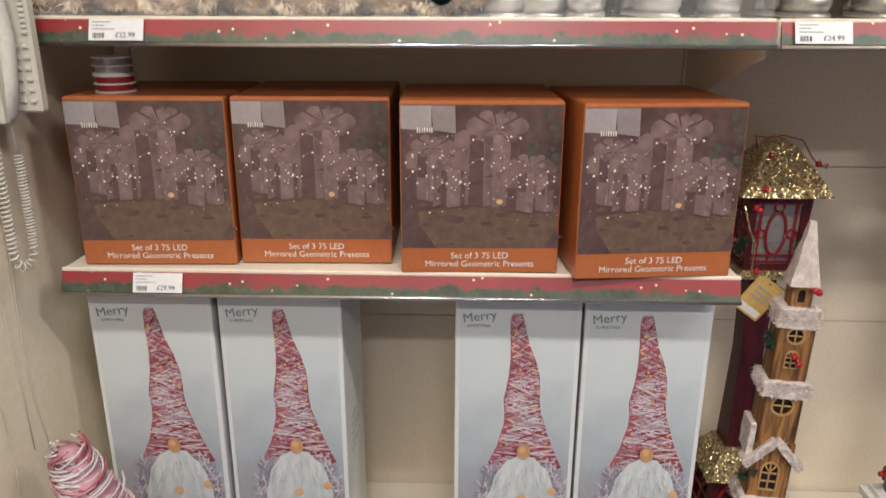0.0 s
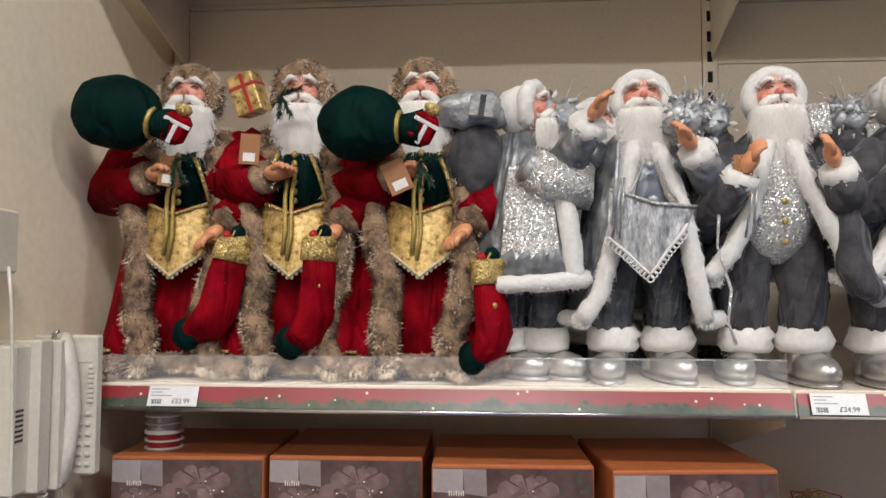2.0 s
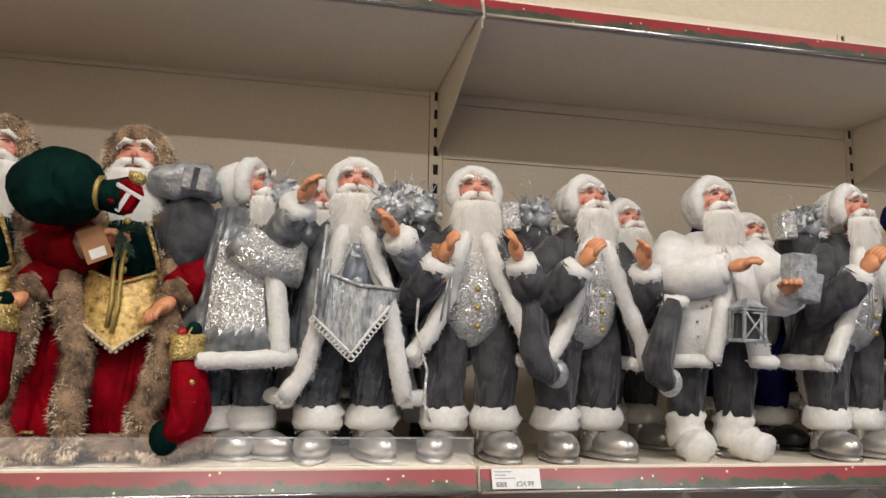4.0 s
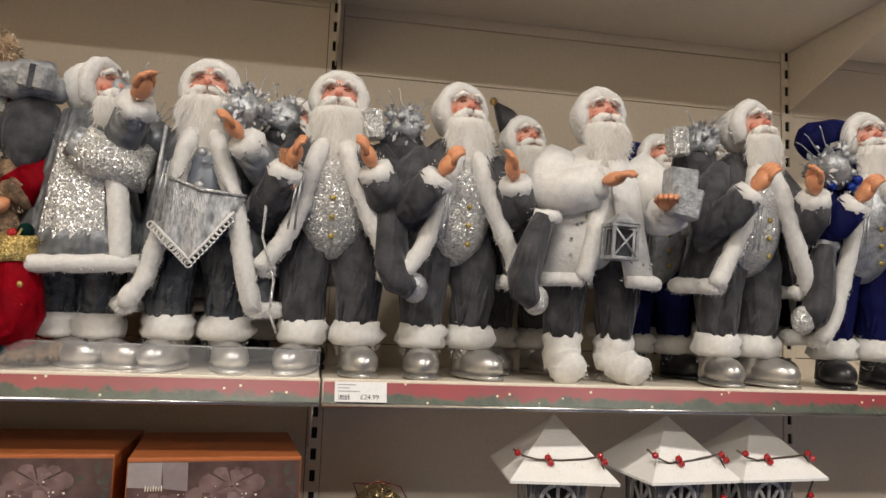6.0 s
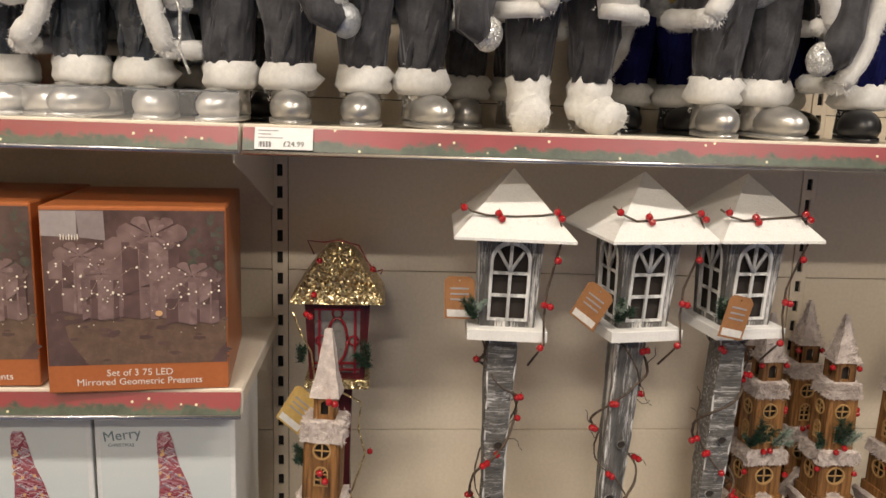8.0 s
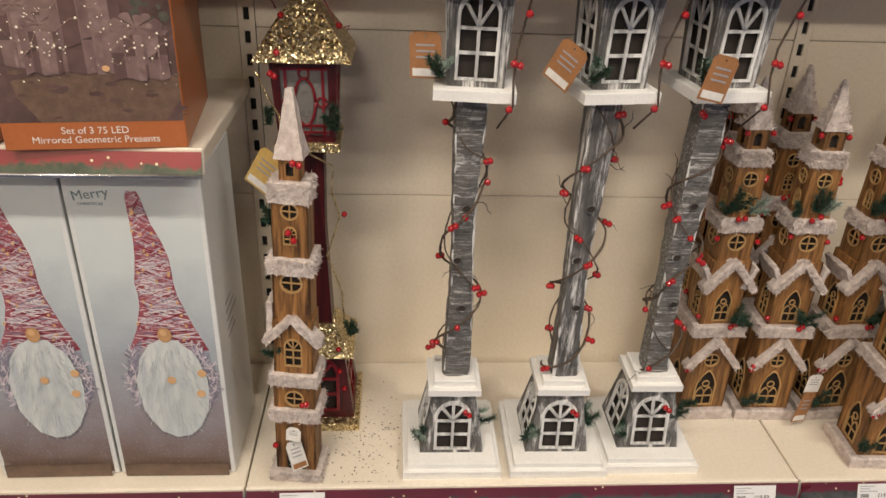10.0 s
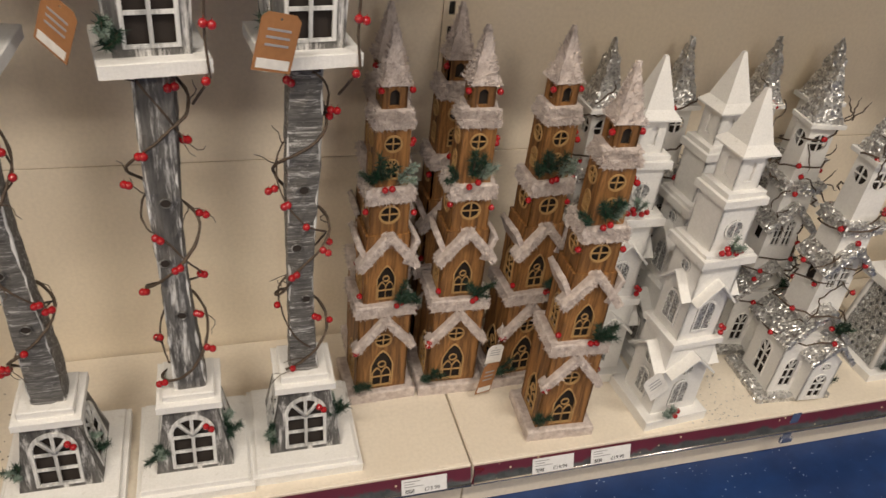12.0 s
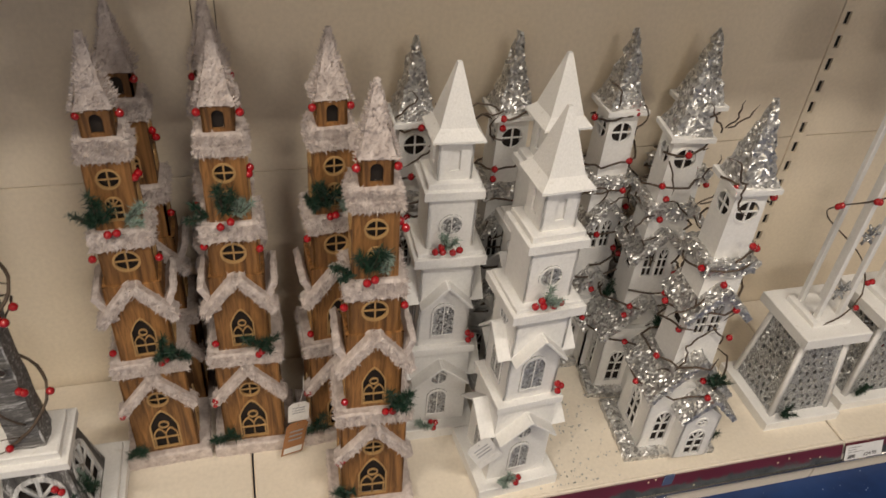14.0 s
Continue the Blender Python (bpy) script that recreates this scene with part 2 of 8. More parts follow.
# ---- materials ----
M = {}
M["cream"] = paint("cream_metal", (0.83, 0.755, 0.64), (0.78, 0.70, 0.585), 3.0, 0.42, bump=0.05, coat=0.1)
M["panel"] = paint("back_panel", (0.84, 0.745, 0.60), (0.79, 0.69, 0.55), 2.0, 0.45, bump=0.05)
M["wall"] = paint("wall_paint", (0.90, 0.80, 0.62), (0.86, 0.76, 0.58), 2.5, 0.6, bump=0.25, fine=60)
# grey only so that the unseen ceiling bounces less light
M["ceiling"] = paint("unseen_ceiling_grey", (0.34, 0.33, 0.31), None, 2.0, 0.9)
# for the added walls out of view; kept dark to weaken bounced fill
M["unseen_wall"] = paint("unseen_wall_dark", (0.16, 0.148, 0.137), (0.11, 0.10, 0.094), 1.5, 0.7)
M["black"] = paint("slot_dark", (0.012, 0.011, 0.01), None, 9, 0.8)
M["steel"] = paint("steel", (0.55, 0.53, 0.5), None, 9, 0.3, 1.0)
M["riser"] = clear("clear_acrylic", (0.97, 0.98, 1.0), 0.07, 0.95)
M["lip_steel"] = paint("shiny_lip", (0.66, 0.64, 0.62), (0.52, 0.50, 0.48), 14, 0.22, 0.9, bump=0.02)
M["ticket"] = paint("ticket_paper", (0.82, 0.82, 0.82), (0.78, 0.78, 0.79), 20, 0.35, bump=0.0, coat=0.4)
M["ink"] = paint("ink", (0.03, 0.03, 0.035), None, 20, 0.6)
M["ink_grey"] = paint("ink_grey", (0.34, 0.34, 0.36), None, 20, 0.6)
M["white_ink"] = paint("white_ink", (0.85, 0.82, 0.78), None, 20, 0.5, bump=0)
M["lamp_frame"] = paint("lamp_frame", (0.8, 0.8, 0.8), None, 9, 0.4)
m, t, p = nodes_of("lamp_diffuser")
p.inputs["Emission Color"].default_value, p.inputs["Emission Strength"].default_value = (1, 0.92, 0.8, 1), 4.0
M["diffuser"] = m

# speckled blue vinyl floor
m, t, p = nodes_of("blue_vinyl")
v = coords(t)
big = add(t, "ShaderNodeTexNoise", Scale=5.0, Detail=6.0, Roughness=0.7)
cells = add(t, "ShaderNodeTexVoronoi", Scale=75.0)
wobble = add(t, "ShaderNodeTexNoise", Scale=40.0, Detail=2.0)
for n in (big, cells, wobble):
    t.links.new(v, n.inputs["Vector"])
col = ramp(t, big.outputs["Fac"], ((0.3, (0.008, 0.026, 0.10)), (0.7, (0.016, 0.055, 0.19))))
chip = ramp(t, cells.outputs["Distance"], ((0.10, (1, 1, 1)), (0.16, (0, 0, 0))))
gate = ramp(t, wobble.outputs["Fac"], ((0.5, (0, 0, 0)), (0.58, (1, 1, 1))))
both = t.nodes.new("ShaderNodeMath")
both.operation = "MULTIPLY"
t.links.new(chip, both.inputs[0])
t.links.new(gate, both.inputs[1])
t.links.new(mixed(t, both.outputs[0], col, (0.42, 0.5, 0.62)), p.inputs["Base Color"])
p.inputs["Roughness"].default_value = 0.34
bumped(t, p, big.outputs["Fac"], 0.1, 0.002)
M["floor"] = m


def strip_print(name, ground, garland, edge):
    """A printed shelf edge: coloured ground, a ragged green garland along the lower part, pale specks, plastic cover."""
    m, t, p = nodes_of(name)
    v = coords(t)
    sep = t.nodes.new("ShaderNodeSeparateXYZ")
    t.links.new(v, sep.inputs[0])
    rag = add(t, "ShaderNodeTexNoise", Scale=26.0, Detail=5.0, Roughness=0.7)
    t.links.new(v, rag.inputs["Vector"])
    high = t.nodes.new("ShaderNodeMath")
    high.operation = "MULTIPLY_ADD"
    high.inputs[1].default_value = 0.05
    lift = t.nodes.new("ShaderNodeMath")
    lift.inputs[1].default_value = 0.05
    t.links.new(sep.outputs["Z"], lift.inputs[0])
    t.links.new(rag.outputs["Fac"], high.inputs[0])
    t.links.new(lift.outputs[0], high.inputs[2])
    green = ramp(t, high.outputs[0], ((edge - 0.002, (1, 1, 1)), (edge + 0.002, (0, 0, 0))))
    tone = add(t, "ShaderNodeTexNoise", Scale=7.0, Detail=3.0)
    t.links.new(v, tone.inputs["Vector"])
    base = ramp(t, tone.outputs["Fac"], ((0.3, tuple(c * 0.7 for c in ground)), (0.7, ground)))
    leaf = ramp(t, rag.outputs["Fac"], ((0.35, tuple(c * 0.4 for c in garland)), (0.65, garland)))
    col = mixed(t, green, base, leaf)
    dots = add(t, "ShaderNodeTexVoronoi", Scale=38.0)
    t.links.new(v, dots.inputs["Vector"])
    col = mixed(t, ramp(t, dots.outputs["Distance"], ((0.07, (1, 1, 1)), (0.11, (0, 0, 0)))), col, (0.75, 0.68, 0.45))
    t.links.new(col, p.inputs["Base Color"])
    p.inputs["Roughness"].default_value, p.inputs["Coat Weight"].default_value, p.inputs["Coat Roughness"].default_value = 0.42, 0.9, 0.24
    return m


M["strip"] = strip_print("garland_strip", (0.30, 0.022, 0.03), (0.07, 0.10, 0.06), 0.051)
M["strip_base"] = strip_print("maroon_strip", (0.13, 0.018, 0.035), (0.10, 0.11, 0.11), 0.050)
M["carton"] = paint("orange_carton", (0.46, 0.145, 0.045), (0.40, 0.12, 0.036), 6, 0.42, bump=0.05, coat=0.15)
M["gnome_card"] = paint("white_carton", (0.74, 0.75, 0.74), (0.68, 0.69, 0.69), 5, 0.4, bump=0.03, coat=0.15)

# ---- structure ----
BAY, DEEP = 1.25, 0.46
Z_BASE, Z_TWO, Z_ONE, Z_TOP = 0.165, 0.945, 1.397, 2.325
END = 4 * BAY

part("floor", Shape().box((-0.24, -6.0, -0.12), (END + 1.2, 0.6, 0.0)), M["floor"])
tagged(bpy.data.objects["floor"], "speckled dark blue vinyl shop floor", "floor", kind="structure")
# front and right walls are unseen, added to close the room and limit bounce
for nm, lo, hi in (("wall_left", (-0.24, -6.0, 0), (-0.088, 0.62, HIGH)), ("wall_back", (-0.088, 0.53, 0), (END + 1.2, 0.62, HIGH)),
                   ("wall_right", (END + 1.05, -6.0, 0), (END + 1.2, 0.53, HIGH)), ("wall_front", (-0.088, -6.0, 0), (END + 1.05, -5.85, HIGH))):
    tagged(part(nm, Shape().box(lo, hi), M["unseen_wall" if nm in ("wall_front", "wall_right") else "wall"]), "painted shop wall", "wall", kind="structure")
# ceiling added out of view, its grey holds down the fill
tagged(part("ceiling", Shape().box((-0.24, -6.0, HIGH), (END + 1.2, 0.62, HIGH + 0.12)), M["ceiling"]), "added grey ceiling, out of view", "ceiling", kind="structure")


def ceiling_light(x, y):
    e = thing("ceiling_light", "long white ceiling light with a glowing diffuser", "light", pose(x, y, HIGH), "ceiling lights")
    part("frame", Shape().plate(rect(-0.62, -0.16, 0.62, 0.16), [rect(-0.59, -0.135, 0.59, 0.135)], 0.04, at=pose(0, 0, -0.04, -90, 0, 0) @ pose(0, -0.04, 0)), M["lamp_frame"], e)
    part("diffuser", Shape().box((-0.59, -0.135, -0.03), (0.59, 0.135, -0.01)), M["diffuser"], e)


for lamp_y, watts in LAMP_ROWS:
    for lamp_x in LAMP_X:
        ceiling_light(lamp_x, lamp_y)

# wall shelving: uprights, back panels, brackets, shelves
SEAMS = ((0.0, 0.664, 1.058, 1.45, 2.284, 2.60), (0.0, 0.664, 1.058, 1.45, 2.118, 2.268, 2.60))


def shelving_bay(i):
    x0 = i * BAY
    e = thing("shelving_back", "cream metal back panels of the wall shelving", "shelving", pose(x0, DEEP, 0), "shelving backs")
    seams = SEAMS[min(i, 1)]
    left = 0.019 if i else -0.042
    for a, b in zip(seams, seams[1:]):
        part("panel", Shape().box((left, 0.0, a + 0.001), (BAY - 0.019, 0.018, b - 0.001), c=0.0008), M["panel"], e)
    part("backing", Shape().box((left - 0.019, 0.02, 0.0), (BAY, 0.03, 2.6)), M["black"], e)


def upright(x):
    e = thing("shelf_upright", "cream slotted steel upright between shelf bays", "upright", pose(x, DEEP, 0), "shelf uprights")
    s = Shape().box((-0.0175, -0.002, 0.0), (-0.0065, 0.004, 2.6)).box((0.0065, -0.002, 0.0), (0.0175, 0.004, 2.6))
    for k in range(51):
        s.box((-0.0065, -0.002, 0.05 * k), (0.0065, 0.004, 0.05 * k + 0.023))
    part("post", s, M["panel"], e)
    # near-black strip painted in for the shade inside the slots
    part("slot_back", Shape().box((-0.0165, 0.006, 0.0), (0.0165, 0.0195, 2.6)), M["black"], e)


def shelf(x0, x1, z, mat, name="shelf", label="cream metal shelf with a printed festive edge strip"):
    """A metal tray with a lip, a printed edge strip in its holder, brackets below."""
    e = thing(name, label, "shelf", pose(x0, 0, z), "shelves")
    w = x1 - x0
    part("tray", Shape().box((0.002, 0.0, -0.03), (w - 0.002, DEEP - 0.004, 0.0), c=0.003), M["cream"], e)
    part("front_lip", Shape().box((0.002, -0.006, -0.045), (w - 0.002, 0.0, 0.0025), c=0.002), M["cream"], e)
    slope = pose(0, -0.0068, -0.0025, -20, 0, 0)
    part("edge_strip", Shape().box((0.004, -0.002, -0.040), (w - 0.004, 0.0, -0.001), at=slope), mat, e, "red edge strip printed with a green garland")
    part("holder_lip", Shape().tube([(0.003, -0.0225, -0.0425), (w - 0.003, -0.0225, -0.0425)], 0.0044, 0, 10), M["lip_steel"], e, "shiny lower lip of the strip holder")
    return e


def price_ticket(x, z, price, w=0.093, h=0.037, y=-0.0135):
    e = thing("price_ticket", "white shelf price ticket with small black print", "ticket", pose(x, y - 0.007, z, -20, 0, 0), "price tickets")
    part("card", Shape().box((-w / 2, 0.0, -h / 2), (w / 2, 0.0012, h / 2), c=0.0004), M["ticket"], e)
    if price:
        words(price, 0.0125, pose(w * 0.17, -0.0004, -h * 0.26), M["ink"], e, "price")
    bars = Shape()
    for k in range(9):
        bx = -w * 0.42 + k * 0.0023
        bars.box((bx, -0.0006, -h * 0.40), (bx + 0.0008 + 0.0007 * (k % 2), -0.0002, -h * 0.16))
    part("barcode", bars, M["ink"], e)
    lines = Shape()
    for k, f in enumerate((0.34, 0.22, 0.42)):
        lines.box((-w * 0.44, -0.0006, h * (0.32 - 0.16 * k)), (-w * 0.44 + w * f, -0.0002, h * (0.36 - 0.16 * k)))
    part("print_line", lines, M["ink_grey"], e)
    return e


def bracket(x, z):
    e = thing("shelf_bracket", "cream steel shelf bracket below the shelf", "bracket", pose(x, 0, z), "shelf brackets")
    part("blade", Shape().plate([(0.0, -0.03), (0.44, -0.16), (0.452, -0.16), (0.452, 0.0), (0.0, 0.0)], [], 0.003, at=pose(0, 0, 0, 0, 0, 90)), M["cream"], e)


for i in range(4):
    shelving_bay(i)
    upright((i + 1) * BAY)
upright(-0.062)
for i in range(4):
    shelf(i * BAY, (i + 1) * BAY, Z_ONE, M["strip"])
    shelf(i * BAY - (0.05 if i == 0 else 0.0), (i + 1) * BAY, Z_TOP, M["strip"])
    base = shelf(i * BAY, (i + 1) * BAY, Z_BASE, M["strip_base"], "base_shelf", "cream base shelf with a dark maroon edge strip")
    part("kick_plate", Shape().box((0.002, 0.022, -Z_BASE + 0.001), (BAY - 0.002, 0.034, -0.031), c=0.001), M["cream"], base)
    if i:
        for z in (Z_TOP,):
            bracket(i * BAY + 0.004, z - 0.031)
shelf(-0.02, BAY - 0.002, Z_TWO, M["strip"])
bracket(BAY - 0.012, Z_ONE - 0.031)
bracket(-0.040, Z_TOP - 0.031)
price_ticket(0.150, 1.378, "£22.99")
price_ticket(1.320, 1.378, "£24.99")
price_ticket(2.45, 1.378, "£24.99")
price_ticket(0.168, 0.925, "£29.99")
for px, cost in ((1.375, "£19.99"), (2.393, "£19.99"), (2.685, "£19.99"), (2.825, "£19.99"), (3.80, "£24.99")):
    price_ticket(px, 0.144, cost, 0.098)

# clear riser along the front of the first upper shelf
e = thing("shelf_riser", "clear acrylic riser along the shelf front", "riser", pose(0, 0, Z_ONE))
part("pane", Shape().box((0.01, 0.004, 0.003), (1.245, 0.0065, 0.052), c=0.0005), M["riser"], e).visible_shadow = False
part("edge_rib", Shape().tube([(0.01, 0.005, 0.052), (1.245, 0.005, 0.052)], 0.0016, n=6), M["riser"], e).visible_shadow = False

# ---- materials of the goods ----
M["snow"] = paint("fuzzy_snow", (0.76, 0.68, 0.64), (0.46, 0.385, 0.355), 70, 0.85, bump=0.9, fine=420)
M["snow_white"] = paint("white_snow_paint", (0.86, 0.85, 0.83), (0.80, 0.79, 0.77), 14, 0.75, bump=0.35, fine=260, dirt=(0.62, 0.6, 0.56))
M["church_wood"] = wood("honey_wood", (0.40, 0.190, 0.060), (0.040, 0.015, 0.005))
M["tracery"] = paint("pale_wood", (0.52, 0.33, 0.14), (0.38, 0.22, 0.085), 30, 0.6)
M["white_wood"] = paint("white_painted_wood", (0.84, 0.83, 0.81), (0.78, 0.77, 0.75), 9, 0.55, bump=0.25, fine=180)
M["grey_wood"] = wood("weathered_grey_wood", (0.15, 0.145, 0.14), (0.035, 0.033, 0.032), snow=(0.74, 0.73, 0.72), snow_amount=0.58)
M["saw_wood"] = wood("sawn_grey_wood", (0.165, 0.158, 0.150), (0.040, 0.038, 0.036), along=0, snow=(0.66, 0.65, 0.64), snow_amount=0.585)
M["grey_tracery"] = wood("whitewashed_wood", (0.66, 0.66, 0.65), (0.30, 0.30, 0.30), snow=(0.80, 0.80, 0.79), snow_amount=0.52)
# near-black painted in for unlit insides and hollows; also on one window frame
M["shade_black"] = paint("painted_shade_black", (0.03, 0.022, 0.018), None, 9, 0.9)
M["vine"] = paint("brown_vine", (0.12, 0.082, 0.055), (0.05, 0.034, 0.024), 90, 0.7, bump=0.5)
M["berry"] = paint("red_berry", (0.42, 0.012, 0.016), (0.33, 0.008, 0.012), 60, 0.16, bump=0.0, coat=0.6)
M["needle"] = paint("pine_needle", (0.014, 0.052, 0.026), (0.007, 0.028, 0.015), 90, 0.5, bump=0.0)
M["frost"] = paint("frosted_needle", (0.38, 0.44, 0.40), (0.12, 0.20, 0.14), 120, 0.6, bump=0.0)
M["gold_glitter"] = glitter("gold_glitter", (0.98, 0.84, 0.52), (0.34, 0.22, 0.07), 330)
M["silver_glitter"] = glitter("silver_glitter", (0.97, 0.96, 0.94), (0.36, 0.355, 0.35), 230, metal=0.75, rough=0.36)
M["grey_lace"] = glitter("grey_glitter_lace", (0.70, 0.71, 0.71), (0.22, 0.22, 0.22), 300, 0.6, 0.4)
M["red_metal"] = paint("red_lacquer", (0.26, 0.012, 0.018), (0.17, 0.007, 0.012), 12, 0.3, bump=0.1, coat=0.3)
M["maroon"] = wood("maroon_stain", (0.11, 0.010, 0.013), (0.03, 0.004, 0.005), rough=0.4)
M["tag_kraft"] = paint("kraft_tag", (0.36, 0.165, 0.065), (0.29, 0.13, 0.05), 25, 0.7)
M["tag_gold"] = paint("gold_tag", (0.62, 0.42, 0.14), (0.46, 0.29, 0.08), 25, 0.4)
M["tag_white"] = paint("white_tag", (0.80, 0.78, 0.75), None, 25, 0.5)
M["frosted_pane"] = paint("frosted_pane", (0.23, 0.22, 0.21), (0.17, 0.16, 0.155), 25, 0.3, bump=0.1)
M["red_clip"] = paint("dark_red_plastic", (0.16, 0.012, 0.02), None, 25, 0.3)


def lump(shape, lo, hi, mat=0, amp=0.003, step=0.012, at=None, freq=110.0, rnd=0.004):
    """A block with an uneven, softened skin."""
    (x0, y0, z0), (x1, y1, z1) = lo, hi
    w, d, h = x1 - x0, y1 - y0, z1 - z0
    nx, ny, nz = max(2, round(w / step)), max(2, round(d / step)), max(2, round(h / step))
    rim = [(i / nx, 0.0) for i in range(nx)] + [(1.0, j / ny) for j in range(ny)] + [(1 - i / nx, 1.0) for i in range(nx)] + [(0.0, 1 - j / ny) for j in range(ny)]
    rings = []
    for k in range(nz + 3):
        e = min(max(k - 1, 0), nz) / nz
        inset = rnd if k in (0, nz + 2) else 0.0
        ring = []
        for u, v in rim:
            q = Vector((x0 + inset + u * (w - 2 * inset), y0 + inset + v * (d - 2 * inset), z0 + e * h + (rnd * 0.5 if k == nz + 2 else 0)))
            n = noise.noise_vector(q * freq + Vector((x0, y1, z1)) * 31)
            ring.append(q + n * amp)
        rings.append(ring)
    return shape.loft(rings, mat, False, True, at)


def fuzz(shape, lo, hi, count, mat, rng, length=0.006, at=None, wide=0.0011):
    """Short bristles on the top and the sides of a block."""
    (x0, y0, z0), (x1, y1, z1) = lo, hi
    spots = []
    for _ in range(count):
        q = Vector((rng.uniform(x0, x1), rng.uniform(y0, y1), rng.uniform(z0, z1)))
        side = rng.randrange(5)
        n = ((0, 0, 1), (0, -1, 0), (-1, 0, 0), (1, 0, 0), (0, -1, 0.3))[side]
        if side == 0:
            q.z = z1
        elif side in (1, 4):
            q.y = y0
        else:
            q.x = x0 if side == 2 else x1
        tip = q + (Vector(n) + Vector((rng.uniform(-1, 1), rng.uniform(-1, 1), rng.uniform(-1, 0.6)))).normalized() * length * rng.uniform(0.5, 1.1)
        spots.append((at @ q, at @ tip, wide) if at else (q, tip, wide))
    return shape.hair(spots, mat, rng)


def sprig(parent, at, size, rng, frosted=False, name="pine_sprig"):
    s = Shape()
    for k in range(rng.randint(3, 4)):
        a = rng.uniform(0, 6.28)
        tip = Vector((math.cos(a) * 0.38, -0.32, 0.75 + math.sin(a) * 0.5)).normalized() * size * rng.uniform(0.7, 1.0)
        s.tube([(0, 0, 0), tip * 0.5 + Vector((0, -0.003, 0)), tip], [0.0012, 0.001, 0.0005], 1, 4)
        spots = []
        for i in range(130):
            f = rng.uniform(0.05, 1)
            root = tip * f
            way = (tip.normalized() * 0.6 + Vector((rng.uniform(-1, 1), rng.uniform(-1, 1), rng.uniform(-1, 1)))).normalized()
            spots.append((root, root + way * size * rng.uniform(0.18, 0.32), 0.0010))
        s.hair(spots, 0, rng)
    return part(name, s, [M["frost"] if frosted else M["needle"], M["vine"]], parent, "frosted green sprig" if frosted else "green artificial pine sprig", at)


BERRY = {}


def berry(parent, place, r=0.0068):
    if r not in BERRY:
        s = Shape().ball((0, 0, 0), r, 0, 10)
        s.tube([(0, 0, r * 0.8), (0.001, 0, r * 1.5)], 0.0006, 0, 4)
        BERRY[r] = s.mesh("berry", M["berry"])
    return part("berry", BERRY[r], None, parent, "", Matrix.Translation(place))


def tag(parent, at, w=0.045, h=0.07, mat="tag_kraft", back="tag_white", strip=False):
    s = Shape().plate([(-w / 2, -h), (w / 2, -h), (w / 2, -0.008), (w / 2 - 0.008, 0), (-w / 2 + 0.008, 0), (-w / 2, -0.008)], [disc(0, -0.008, 0.002, 8)], 0.0008)
    ob = part("paper_tag", s, M[mat], parent, "hanging paper product tag", at)
    p2 = Shape().box((-w * 0.42, -0.0006, -h * 0.95), (w * 0.42, -0.0002, -h * 0.78))
    part("tag_band", p2, M[back], ob)
    bars = Shape()
    for k in range(3):
        bars.box((-w * 0.3, -0.0006, -h * (0.3 + 0.13 * k)), (w * 0.3, -0.0002, -h * (0.26 + 0.13 * k)))
    part("tag_print", bars, M["ink_grey"], ob)
    return ob


def gable(parent, w, d, z_eave, rise, y_front, mat, rng, thick=0.014, over=0.012, name="gable_roof", bristle=0, lumpy=0.0025):
    """Two sloping slabs that meet over the front."""
    s = Shape()
    run = w / 2 + over
    tilt = math.degrees(math.atan2(rise, w / 2))
    length = run / math.cos(radians(tilt))
    for side in (-1, 1):
        at = pose(0, y_front, z_eave + rise) @ pose(0, 0, 0, 0, 0, 0 if side > 0 else 180) @ pose(0, 0, 0, 0, tilt, 0)
        lo, hi = ((-0.004, -over, -0.002), (length, d, thick)) if side > 0 else ((-0.004, -d, -0.002), (length, over, thick))
        lump(s, lo, hi, 0, lumpy, 0.009, at)
        if bristle:
            mirror = at if side > 0 else at @ Matrix.Diagonal((1, -1, 1, 1))
            fuzz(s, (lo[0], -over, lo[2]), (hi[0], d, hi[2]), bristle, 0, rng, 0.0085, at=mirror)
    return part(name, s, mat, parent, "snow-covered gable roof")


